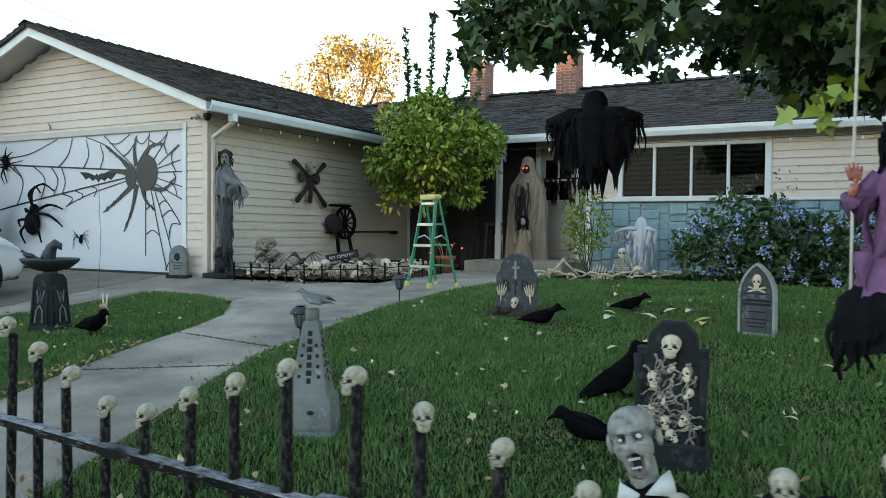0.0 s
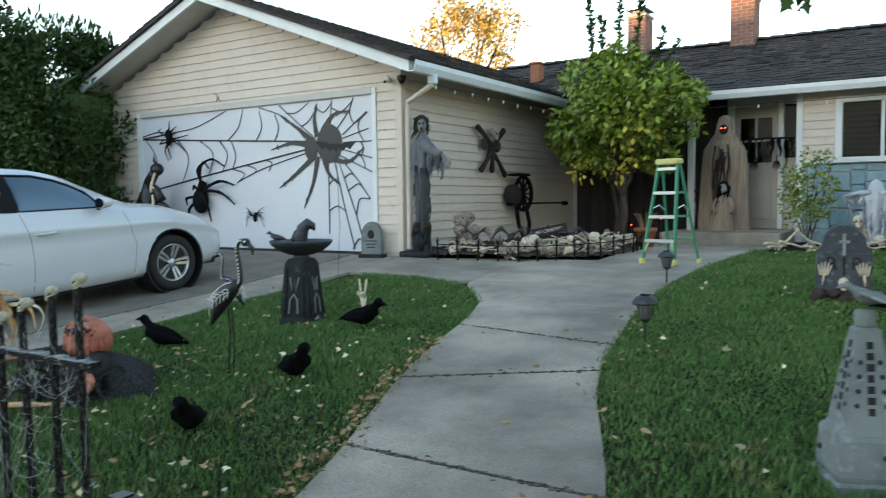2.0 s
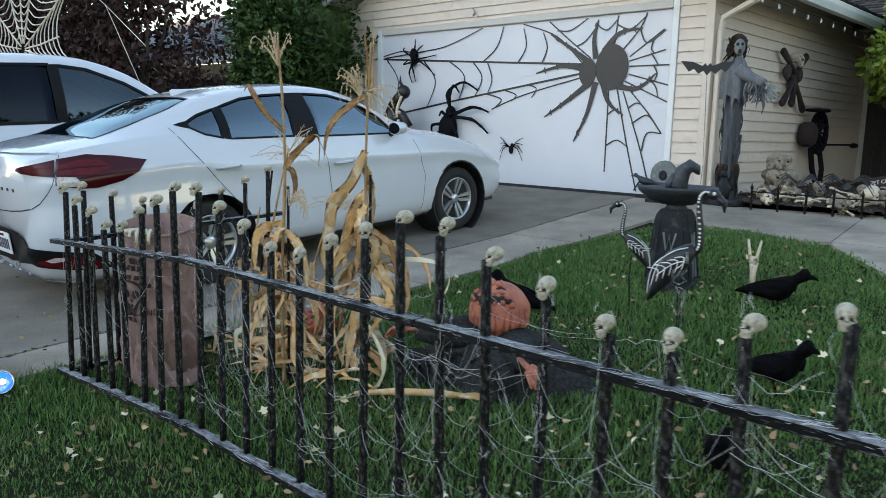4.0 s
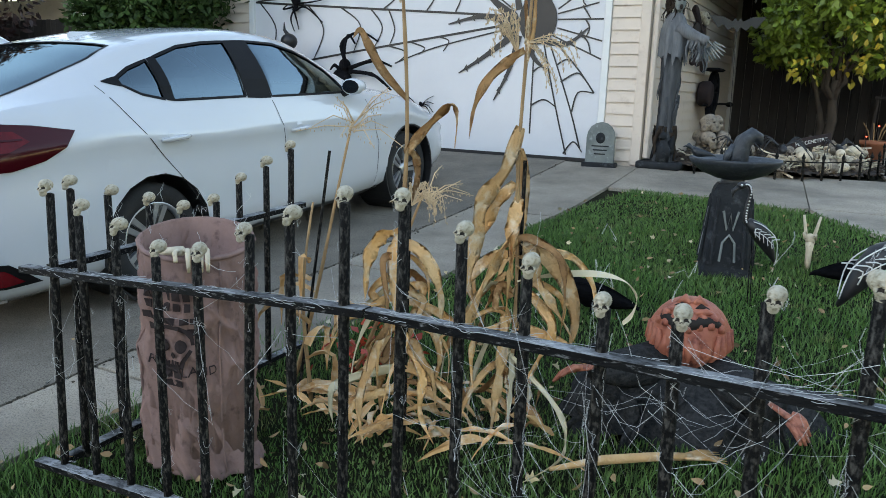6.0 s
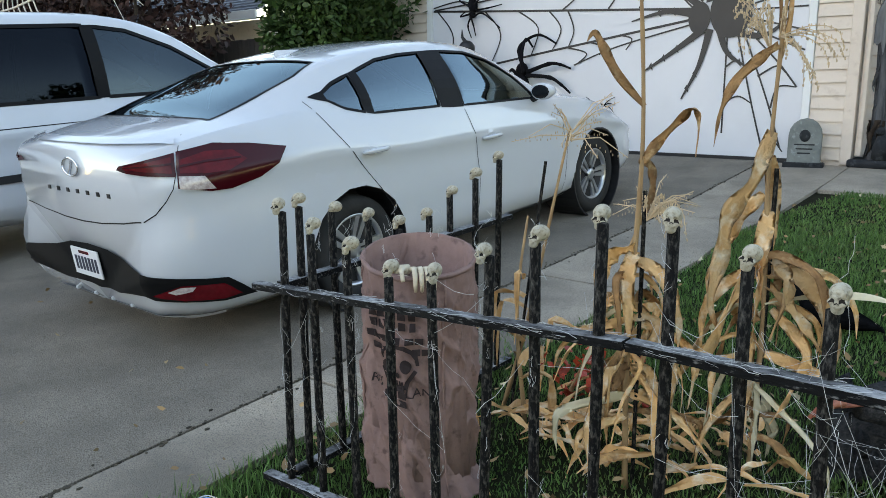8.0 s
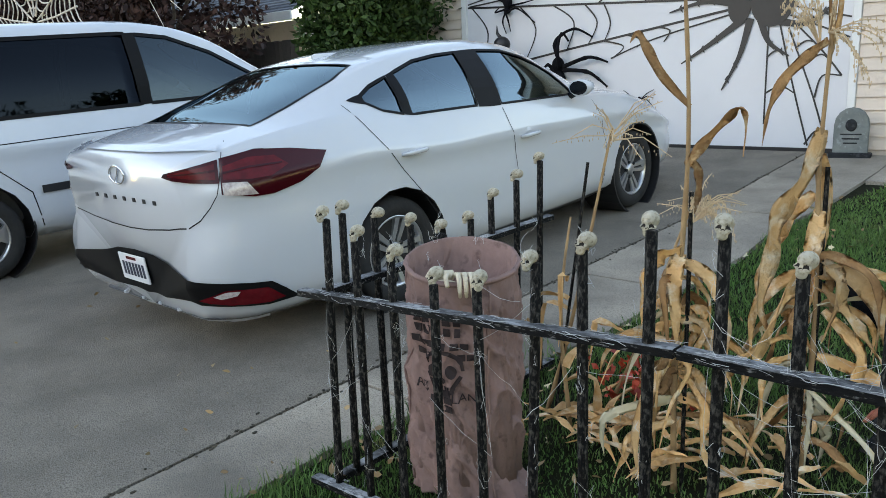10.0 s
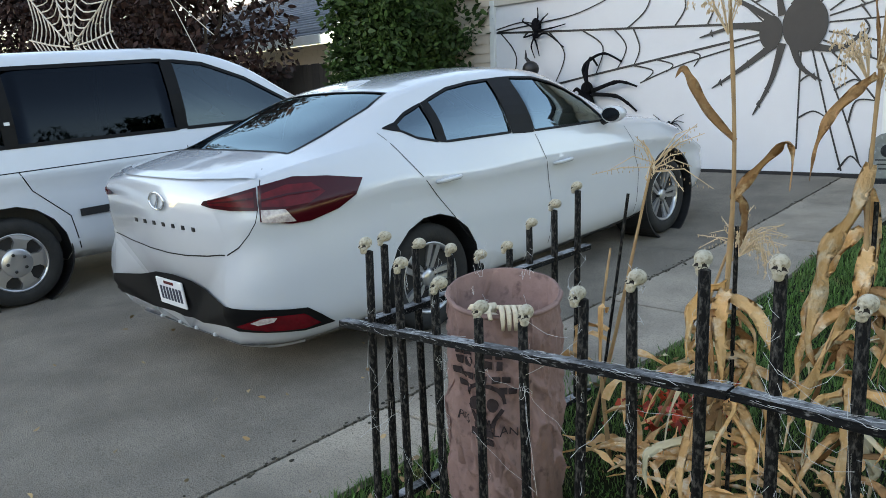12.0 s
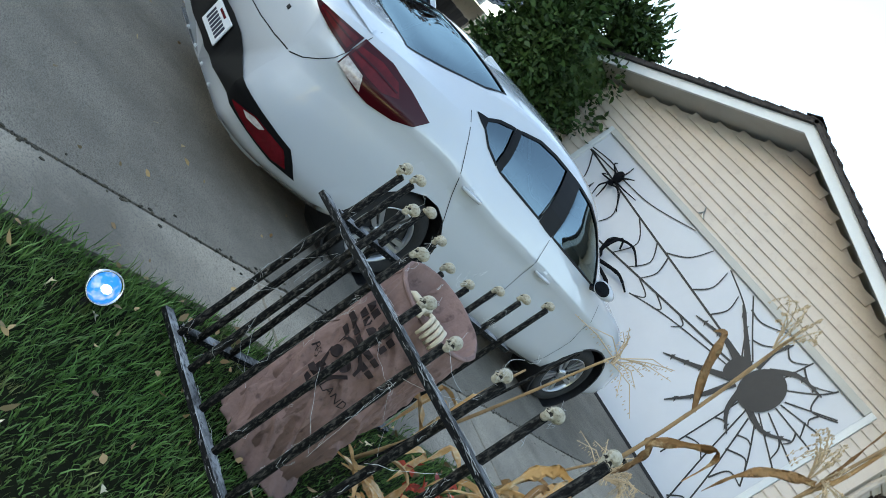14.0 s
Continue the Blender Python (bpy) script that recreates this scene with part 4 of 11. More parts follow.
# -- the white saloon --
CX, CY, CDEL, CPITCH = -11.19, 4.72, 0.0, 4.28
car_m = Matrix.Translation((CX, CY, 0.298)) @ Matrix.Rotation(radians(90 - CDEL), 4, "Z") @ Matrix.Rotation(radians(-CPITCH), 4, "Y") @ Matrix.Diagonal((1.02, 1.0, 1.0, 1.0))
saloon = thing("saloon_car", car_m, "white four-door saloon car parked on the driveway", "car", "parked vehicles")
BODY = [(-2.58, .20, .66, .99, .60, 1.03, .40, 1.045), (-2.50, .19, .76, 1.03, .69, 1.06, .47, 1.075), (-2.36, .18, .835, 1.06, .75, 1.09, .52, 1.10), (-2.2, .18, .87, 1.085, .77, 1.115, .55, 1.125),
        (-2.02, .18, .89, 1.105, .78, 1.14, .57, 1.15), (-1.8, .18, .90, 1.12, .785, 1.20, .58, 1.225), (-1.55, .18, .90, 1.13, .79, 1.275, .585, 1.305), (-1.25, .18, .90, 1.09, .805, 1.36, .59, 1.40),
        (-.9, .18, .895, 1.045, .825, 1.415, .60, 1.46), (-.5, .18, .89, 1.035, .835, 1.435, .605, 1.485), (-.2, .18, .89, 1.025, .84, 1.425, .605, 1.48), (.15, .18, .89, 1.01, .835, 1.355, .60, 1.425),
        (.5, .18, .89, .995, .82, 1.21, .61, 1.285), (.8, .19, .89, .98, .805, 1.07, .64, 1.125), (1.0, .2, .89, .97, .795, 1.015, .62, 1.04), (1.3, .21, .89, .94, .785, .975, .60, .99),
        (1.6, .21, .885, .86, .77, .90, .56, .93), (1.85, .22, .865, .78, .73, .83, .50, .845), (2.05, .23, .79, .66, .65, .70, .42, .71), (2.15, .27, .62, .52, .50, .55, .32, .56)]
BODY = [(x if x > -1.8 else -1.8 + (x + 1.8) * 0.9, *rest) for x, *rest in BODY]
SIDE_Z = [(0.06, -0.004), (0.16, 0.0), (0.28, 0.002), (0.42, 0.0), (0.54, -0.008), (0.62, -0.012), (0.70, -0.004), (0.755, 0.006), (0.80, 0.0), (0.86, -0.002), (0.93, 0.0)]
TAIL = [(0.05, 0.18), (0.2, 0.08), (0.3, 0.015), (0.42, -0.03), (0.55, -0.035), (0.62, -0.012), (0.68, 0.012), (0.85, 0.012), (0.95, 0.004), (1.03, -0.008), (1.2, 0.0)]
NOSE = [(0.1, 0.1), (0.3, 0.04), (0.5, 0.0), (0.7, 0.03), (0.9, 0.1), (1.4, 0.0)]
st = [-2.502 + i * 4.652 / 88 for i in range(89)]
full_geo = shell(BODY, st, SIDE_Z, TAIL, NOSE)
tmp = full_geo.mesh("body_tree")
btree = BVHTree.FromPolygons([tuple(v) for v in full_geo.v], full_geo.f)
bpy.data.meshes.remove(tmp)

WIN_REAR = [(-.54, 1.06), (-.51, 1.395), (-.7, 1.39), (-.9, 1.37), (-1.1, 1.315), (-1.1, 1.075)]
WIN_QUARTER = [(-1.16, 1.085), (-1.16, 1.30), (-1.3, 1.26), (-1.41, 1.21), (-1.40, 1.175), (-1.3, 1.12)]
WIN_FRONT = [(.56, 1.015), (.46, 1.18), (.32, 1.26), (.17, 1.32), (-.05, 1.375), (-.33, 1.395), (-.31, 1.045)]
GLASS_BACK = [(-2.03, -.58), (-2.03, .58), (-1.8, .585), (-1.45, .56), (-1.26, .5), (-1.26, -.5), (-1.45, -.56), (-1.8, -.585)]
GLASS_FRONT = [(.97, -.62), (.97, .62), (.65, .60), (.28, .55), (.16, .5), (.16, -.5), (.28, -.55), (.65, -.60)]



def body_with_holes(geo, arches=True, grow=0.0):
    bm = bmesh.new()
    bm.from_mesh(geo.mesh("tmp"))
    bmesh.ops.recalc_face_normals(bm, faces=bm.faces)
    sidew = lambda c: abs(c.y) > 0.45 and c.z > 0.9
    for poly in (WIN_REAR, WIN_QUARTER, WIN_FRONT):
        cut_out(bm, poly, 1, sidew)
    for poly in (GLASS_BACK, GLASS_FRONT):
        cut_out(bm, poly, 2, lambda c: c.z > 0.95 and abs(c.y) < 0.66)
    if arches:
        for cx in (1.32, -1.35):
            cut_out(bm, circle(cx, 0.33, 0.365), 1, lambda c: abs(c.y) > 0.6 and c.z < 0.9)
    return bm


part("body", to_mesh(body_with_holes(full_geo), "body"), CARWHITE, saloon, "glossy white painted body shell")
inner = shell(BODY, st, SIDE_Z, TAIL, NOSE, inset=0.03)
part("cabin_lining", to_mesh(body_with_holes(inner, True), "cabin_lining"), SEAT, saloon, "dark grey cabin lining")
side_ray = lambda s: (lambda u, v: ((u, s * 2.0, v), (0, -s, 0)))
top_ray = lambda u, v: ((u, v, 3.0), (0, 0, -1))
for s in (-1, 1):
    for nm, poly in (("rear_door_window", WIN_REAR), ("quarter_window", WIN_QUARTER), ("front_door_window", WIN_FRONT)):
        cx, cz = sum(p[0] for p in poly) / len(poly), sum(p[1] for p in poly) / len(poly)
        big = [(cx + (x - cx) * 1.03, cz + (z - cz) * 1.04) for x, z in poly]
        part("window", wrap(btree, outline_cols(big, 12), side_ray(s), -0.006, rows=5), CARGLASS, saloon, "tinted side window", smooth=True)
        loop = poly + poly[:1]
        part("window_seal", line_strip(btree, loop, side_ray(s), 0.015, 0.002), BUMPERBLACK, saloon)
    # black pillar between the doors and behind the rear door
    part("pillar", wrap(btree, [(-.53, 1.05, 1.40), (-.42, 1.04, 1.402), (-.32, 1.035, 1.40)], side_ray(s), 0.003), BUMPERBLACK, saloon, "black door pillar")
    part("pillar", wrap(btree, [(-1.155, 1.08, 1.305), (-1.13, 1.075, 1.312), (-1.105, 1.07, 1.318)], side_ray(s), 0.003), BUMPERBLACK, saloon)
    part("window_tip", wrap(btree, [(-1.50, 1.195, 1.20), (-1.45, 1.178, 1.212), (-1.395, 1.165, 1.222)], side_ray(s), 0.003), BUMPERBLACK, saloon, "black window corner")
    gaps = [[(-.32, 1.02), (-.255, .77), (-.25, .55), (-.28, .28)], [(.76, .95), (.85, .61), (.80, .28)],
            [(-1.55, 1.18), (-1.47, 1.04), (-1.39, .92), (-1.17, .65), (-1.03, .45)], [(-1.0, .34), (-.99, .25)]]
    for gp in gaps:
        part("door_gap", line_strip(btree, gp, side_ray(s), 0.005), BUMPERBLACK, saloon)
    part("sill_trim", wrap(btree, [(-0.97 + i * 0.192, 0.19, 0.225) for i in range(11)], side_ray(s), 0.004, rows=2), BLACKPLASTIC, saloon, "black sill trim")
    for hx, hz in ((-1.19, .877), (-0.095, .816)):
        p, nrm, _, _ = btree.ray_cast(Vector((hx, s * 2, hz)), Vector((0, -s, 0)))
        hnd = Geo().tube([(hx - 0.105, p.y, hz - 0.005), (hx - 0.07, p.y + s * 0.03, hz), (hx + 0.05, p.y + s * 0.035, hz + 0.004), (hx + 0.10, p.y, hz)], [0.012, 0.017, 0.017, 0.012], 8, flat=0.8)
        part("door_handle", hnd, CARWHITE, saloon, smooth=True)
        part("handle_recess", wrap(btree, outline_cols(circle(hx - 0.02, hz + 0.008, 0.042, 14), 8), side_ray(s), 0.0015, rows=4), CARWHITE, saloon)
    mir = Geo().loft([[(0.50 + dx, s * (0.92 + 0.085 * math.cos(a) * k), 1.065 + 0.06 * math.sin(a) * k) for a in [2 * math.pi * i / 12 for i in range(12)]] for dx, k in ((-0.05, 0.9), (-0.045, 1.0), (0.0, 1.0), (0.05, 0.85), (0.085, 0.4))])
    part("mirror_housing", mir, CARWHITE, saloon, "door mirror", smooth=True)
    part("mirror_foot", Geo().tube([(0.5, s * 0.80, 1.0), (0.5, s * 0.87, 1.03)], 0.025, 8), GLOSSBLACK, saloon)
    # mirror glass is coloured near black for its dark reflection
    part("mirror_glass", Geo().loft([[(0.448, s * (0.92 + 0.075 * math.cos(a)), 1.065 + 0.05 * math.sin(a)) for a in [2 * math.pi * i / 12 for i in range(12)]], [(0.446, s * (0.92 + 0.07 * math.cos(a)), 1.065 + 0.046 * math.sin(a)) for a in [2 * math.pi * i / 12 for i in range(12)]]]), GLOSSBLACK, saloon)
part("rear_window", wrap(btree, outline_cols([(x, y * 1.02) for x, y in GLASS_BACK], 14), top_ray, -0.004, rows=10), CARGLASS, saloon, "sloping tinted rear window", smooth=True)
part("rear_window_seal", line_strip(btree, GLASS_BACK + GLASS_BACK[:1], top_ray, 0.018, 0.002), BUMPERBLACK, saloon)
part("windscreen", wrap(btree, outline_cols(GLASS_FRONT, 14), top_ray, -0.004, rows=10), CARGLASS, saloon, "windscreen", smooth=True)
for px, py in ((-0.1, 0.36), (-0.1, -0.36)):
    part("front_seat", seat_geo(px, py), SEAT, saloon, smooth=False)
part("rear_seat", Geo().box((-1.3, -0.6, 0.34), (-0.8, 0.6, 0.52), ch=0.06).box((-0.14, -0.6, 0), (0.0, 0.6, 0.6), Matrix.Translation((-1.3, 0, 0.5)) @ Matrix.Rotation(radians(-24), 4, "Y"), ch=0.05), SEAT, saloon)
part("dashboard", Geo().box((0.5, -0.68, 0.6), (0.85, 0.68, 0.96), ch=0.06), SEAT, saloon)
part("parcel_shelf", Geo().box((-2.0, -0.58, 1.0), (-1.5, 0.58, 1.04)), SEAT, saloon)
part("floor_pan", Geo().box((-2.1, -0.72, 0.22), (2.0, 0.72, 0.3)), BLACKPLASTIC, saloon)
for cx in (1.32, -1.35):
    for s in (-1, 1):
        lin = Geo().lathe([(0.375, -0.3), (0.375, 0.02), (0.362, 0.02), (0.362, -0.3)], 28, pose(cx, s * 0.868, 0.33, -90 * s, 0, 0), caps=False)
        part("arch_liner", lin, BLACKPLASTIC, saloon)
        part("arch_back", Geo().lathe([(0.37, -0.26), (0.01, -0.25)], 24, pose(cx, s * 0.868, 0.33, -90 * s, 0, 0), caps=False), BLACKPLASTIC, saloon)
        wheel(saloon, cx, s * 0.752, 0.318, 0.20, 5, "split", s)

# rear end: rays fan out from an axis inside the boot
AX = -1.75


def tail_ray(u, v):
    """u: degrees round the rear corner, 0 straight back, + to the right side."""
    a = radians(u)
    return (AX - 3 * math.cos(a), -3 * math.sin(a), v), (math.cos(a), math.sin(a), 0)


def boot_line(tr):
    """The gap round the boot lid: down each corner, then level across."""
    a = line_strip(btree, [(0.98, .86), (1.0, .93), (1.03, 1.09)], lambda u, v: tr(52 * u, v), 0.004, 0.0015)
    b = Geo()
    pts = [(51, .86), (48.6, .80), (45.3, .741), (41.7, .707), (31, .675), (16, .652), (0, .645)]
    for p, q in zip(pts, pts[1:]):
        for k in range(6):
            u, v = p[0] + (q[0] - p[0]) * k / 6, p[1] + (q[1] - p[1]) * k / 6
            u2, v2 = p[0] + (q[0] - p[0]) * (k + 1) / 6, p[1] + (q[1] - p[1]) * (k + 1) / 6
            quad = []
            for uu, vv in ((u, v - 0.003), (u2, v2 - 0.003), (u2, v2 + 0.004), (u, v + 0.004)):
                o, d = tr(uu, vv)
                h, nrm, _, _ = btree.ray_cast(Vector(o), Vector(d).normalized())
                quad.append(tuple(h - Vector(d).normalized() * 0.002))
            b.add(quad, [(0, 1, 2, 3)])
    b.add(a.v, a.f)
    return b


for s in (-1, 1):
    tr = lambda u, v, s=s: tail_ray(u * s, v)
    outer = [(52.1, .862), (52.3, 1.022), (62.5, 1.042), (74, 1.02), (87, .98), (82.5, .911), (75.6, .858), (66, .826), (60.5, .829)]
    inner_l = [(34.5, .952), (36, .972), (51.9, 1.019), (51.9, .911), (44, .925)]
    la = part("tail_lamp", wrap(btree, outline_cols(outer, 22), tr, 0.009, rows=6), DARKRED, saloon, "dark red tail lamp", smooth=True)
    lb = part("tail_lamp", wrap(btree, outline_cols(inner_l, 12), tr, 0.008, rows=4), DARKRED, saloon, "dark red tail lamp", smooth=True)
    part("lamp_band", wrap(btree, outline_cols([(38, .958), (38, .970), (51, 1.0), (51, .928)], 10), tr, 0.011, rows=3), REDLENS, lb, "red lens band", smooth=True)
    part("lamp_band", wrap(btree, outline_cols([(53, .925), (53, .985), (60, 1.01), (68, 1.0), (72, .95), (66, .91), (60, .91)], 14), tr, 0.012, rows=3), REDLENS, la, "red lens band", smooth=True)
    part("lamp_rib", wrap(btree, outline_cols([(53, .95), (53, .96), (60, .97), (70, .965), (70, .957), (60, .96)], 8), tr, 0.016, rows=1), DARKRED, la)
    part("lamp_rib", wrap(btree, outline_cols([(38, .962), (38, .967), (51, .975), (51, .965)], 8), tr, 0.014, rows=1), DARKRED, lb)
    part("reverse_lens", wrap(btree, outline_cols([(52.6, .86), (52.6, .912), (59, .900), (61.6, .84), (56, .848)], 10), tr, 0.013, rows=3), CLEARLENS, la, "clear reversing lens", smooth=True)
    part("bumper_reflector", wrap(btree, outline_cols([(42, .362), (49.4, .402), (60, .378), (65, .308), (60, .300), (50, .326)], 14), tr, 0.022, rows=3), REDLENS, saloon, "red bumper reflector", smooth=True)
    part("reflector_lens", wrap(btree, outline_cols([(46, .378), (49.4, .396), (53, .388), (52, .368), (48, .362)], 8), tr, 0.026, rows=2), CLEARLENS, saloon, "clear reflector lens", smooth=True)
    part("boot_gap", boot_line(tr), BUMPERBLACK, saloon)
ins = [(-70, .285), (-61.5, .402), (-39, .466), (-28.6, .478), (-16, .515), (0, .525), (16, .515), (28.6, .478), (39, .466), (61.5, .402), (70, .285), (60, .283), (50, .312), (39, .34), (22, .30), (0, .272), (-22, .30), (-39, .34), (-50, .312), (-60, .283)]
part("bumper_insert", wrap(btree, outline_cols(ins, 60), tail_ray, 0.016, rows=8), BUMPERBLACK, saloon, "black lower bumper insert", smooth=True)
diff = [(u, .19, .215) for u in range(-60, 61, 4)]
part("bumper_lip", wrap(btree, diff, tail_ray, 0.012, rows=2), CARWHITE, saloon, smooth=True)


for u in (-24, -8, 8, 24):
    o_, d_ = tail_ray(u, 0.225)
    hit_ = btree.ray_cast(Vector(o_), Vector(d_).normalized())[0]
    part("bumper_fin", Geo().box((-0.010, -0.009, -0.016), (0.09, 0.009, 0.004), Matrix.Translation(hit_), ch=0.004), CARWHITE, saloon)


def on_tail(y, z, lift):
    p = btree.ray_cast(Vector((-4, y, z)), Vector((1, 0, 0)))[0]
    return Vector((p.x - lift, y, z))


pl = on_tail(0.05, 0.41, 0.03)
plate_m = Matrix.Translation(pl) @ Matrix.Rotation(radians(-4), 4, "Y")
plate = part("number_plate", Geo().box((-0.004, -0.152, -0.078), (0.006, 0.152, 0.078), plate_m, ch=0.003), WHITEPRINT, saloon, "white number plate with blue bars")
for i in range(7):
    part("bar", Geo().box((-0.0065, -0.128 + i * 0.037, -0.045), (-0.004, -0.106 + i * 0.037, 0.032), plate_m), BLUEINK, plate)
part("bar", Geo().box((-0.0065, -0.055, 0.05), (-0.004, 0.055, 0.066), plate_m), REDLENS, plate)
bd = on_tail(-0.03, 0.94, 0.006)
ringm = Matrix.Translation(bd) @ Matrix.Rotation(radians(90), 4, "Y")
part("badge", Geo().tube([tuple(ringm @ Vector((0.046 * math.sin(a), 0.084 * math.cos(a), 0))) for a in [2 * math.pi * i / 24 for i in range(25)]], 0.006, 6), CHROME, saloon, "oval chrome badge", smooth=True)
part("badge_bar", Geo().tube([tuple(ringm @ Vector(p)) for p in ((-0.04, -0.03, 0), (0, 0.0, 0.004), (0.04, 0.03, 0))], 0.007, 6), CHROME, saloon)
for i in range(7):
    yy = -0.36 + i * 0.11
    bp_ = on_tail(yy, 0.81, 0.003)
    part("name_bar", Geo().box((-0.002, -0.014, -0.011), (0.003, 0.014, 0.011), Matrix.Translation(bp_)), DARKALLOY, saloon)
fin = Geo().loft([[(x, -w, z0), (x, w, z0), (x, w * 0.4, z1), (x, -w * 0.4, z1)] for x, w, z0, z1 in ((-1.14, 0.008, 1.40, 1.447), (-1.12, 0.015, 1.405, 1.458), (-1.02, 0.026, 1.42, 1.457), (-0.88, 0.018, 1.44, 1.452))])
part("antenna_fin", fin, CARWHITE, saloon, "white roof antenna fin")
part("boot_lip", wrap(btree, [(u, 1.055, 1.075) for u in range(-52, 53, 4)], tail_ray, 0.012, rows=2), CARWHITE, saloon, smooth=True)

# -- the white minivan --
van_m = Matrix.Translation((-14.35, 3.55, 0.205)) @ Matrix.Rotation(radians(88), 4, "Z") @ Matrix.Rotation(radians(-4.0), 4, "Y")
van = thing("minivan", van_m, "white minivan with dark tinted windows on the driveway", "car", "parked vehicles")
VBODY = [(-2.55, .35, .80, 1.0, .78, 1.5, .62, 1.56), (-2.45, .33, .88, 1.02, .86, 1.6, .70, 1.68), (-2.2, .30, .93, 1.03, .89, 1.66, .72, 1.74), (-1.5, .27, .95, 1.03, .90, 1.68, .73, 1.77), (-.5, .25, .95, 1.02, .90, 1.68, .73, 1.775),
         (.3, .25, .95, 1.01, .90, 1.65, .72, 1.74), (.8, .25, .95, 1.0, .89, 1.50, .69, 1.59), (1.25, .26, .94, .985, .87, 1.23, .70, 1.32), (1.6, .27, .93, .97, .85, 1.06, .70, 1.12), (1.9, .28, .92, .93, .83, .98, .60, 1.01), (2.2, .28, .87, .84, .76, .88, .52, .90), (2.42, .32, .68, .66, .58, .7, .4, .72)]
lift = lambda z: z + 0.125 * min(1, max(0, (z - 0.45) / 0.55))
VBODY = [(x, a, b, lift(c), d, lift(e), f, lift(h)) for x, a, b, c, d, e, f, h in VBODY]
vst = [-2.55 + i * 4.97 / 60 for i in range(61)]
vgeo = shell(VBODY, vst, SIDE_Z, [(0.1, 0.1), (0.5, 0.0), (0.9, 0.06), (1.6, 0.25), (1.9, 0.3)], NOSE)
vtree = BVHTree.FromPolygons([tuple(v) for v in vgeo.v], vgeo.f)
VW = [[(-2.2, 1.07), (-2.12, 1.60), (-1.35, 1.63), (-1.35, 1.06)], [(-1.28, 1.06), (-1.28, 1.63), (-0.02, 1.63), (-0.02, 1.05)], [(0.06, 1.05), (0.06, 1.62), (0.35, 1.58), (0.75, 1.43), (1.15, 1.20), (1.32, 1.07), (1.32, 1.04)]]
VW = [[(x, lift(z)) for x, z in poly] for poly in VW]
vbm = bmesh.new()
vbm.from_mesh(vgeo.mesh("tmp"))
bmesh.ops.recalc_face_normals(vbm, faces=vbm.faces)
for poly in VW:
    cut_out(vbm, poly, 1, lambda c: abs(c.y) > 0.5 and c.z > 0.95)
VWS = [(1.62, -.62), (1.62, .62), (1.0, .60), (.72, .55), (.72, -.55), (1.0, -.60)]
cut_out(vbm, VWS, 2, lambda c: c.z > 1.0 and abs(c.y) < 0.66)
for cx in (1.5, -1.45):
    cut_out(vbm, circle(cx, 0.36, 0.40), 1, lambda c: abs(c.y) > 0.6 and c.z < 0.95)
part("body", to_mesh(vbm, "body"), VANWHITE, van, "white painted van body")
part("cabin_lining", Geo().box((-2.3, -0.72, 0.4), (1.2, 0.72, 1.0)), SEAT, van)
for px in (-1.7, -0.75, 0.45):
    for py in (-0.36, 0.36):
        part("seat", seat_geo(px, py), SEAT, van)
for s in (-1, 1):
    for poly in VW:
        cx, cz = sum(p[0] for p in poly) / len(poly), sum(p[1] for p in poly) / len(poly)
        part("window", wrap(vtree, outline_cols([(cx + (x - cx) * 1.02, cz + (z - cz) * 1.02) for x, z in poly], 10), side_ray(s), -0.005, rows=5), VANGLASS if poly is not VW[2] else VANFRONT, van, "dark tinted window", smooth=True)
        part("window_seal", line_strip(vtree, poly + poly[:1], side_ray(s), 0.03, 0.003), BUMPERBLACK, van)
    for x0, x1 in ((-1.36, -1.27), (-0.03, 0.07)):
        part("pillar", wrap(vtree, [(x0, 1.17, 1.755), (x1, 1.17, 1.755)], side_ray(s), 0.004, rows=4), BUMPERBLACK, van, "black window pillar")
    for gp in ([(-1.32, 1.0), (-1.25, .85), (-1.02, .62), (-0.98, .35)], [(0.02, 1.03), (0.03, .3)], [(1.25, 1.0), (1.22, .35)], [(-1.9, 1.0), (-0.0, 1.0)]):
        part("door_gap", line_strip(vtree, gp, side_ray(s), 0.008), GLOSSBLACK, van)
    part("side_moulding", wrap(vtree, [(-0.95 + i * 0.2, 0.60, 0.66) for i in range(11)], side_ray(s), 0.015, rows=2), BLACKPLASTIC, van, "black side moulding")
    for cx in (1.5, -1.45):
        part("arch_liner", Geo().lathe([(0.41, -0.3), (0.41, 0.02), (0.40, 0.02), (0.40, -0.3)], 28, pose(cx, s * 0.92, 0.36, -90 * s, 0, 0), caps=False), BLACKPLASTIC, van)
        part("arch_back", Geo().lathe([(0.405, -0.26), (0.01, -0.25)], 24, pose(cx, s * 0.92, 0.36, -90 * s, 0, 0), caps=False), BLACKPLASTIC, van)
        wheel(van, cx, s * 0.83, 0.335, 0.21, 5, "plain", s)
part("windscreen", wrap(vtree, outline_cols(VWS, 10), top_ray, -0.004, rows=8), CARGLASS, van, smooth=True)

# ---- skull, used on the fence and elsewhere ----
def blob_exit(d, c, r):
    """Distance from the origin along d to the far side of an ellipsoid, 0 if missed."""
    a = sum((d[i] / r[i]) ** 2 for i in range(3))
    b = sum(d[i] * c[i] / r[i] ** 2 for i in range(3))
    k = sum((c[i] / r[i]) ** 2 for i in range(3)) - 1
    q = b * b - a * k
    return (b + math.sqrt(q)) / a if q > 0 else 0.0


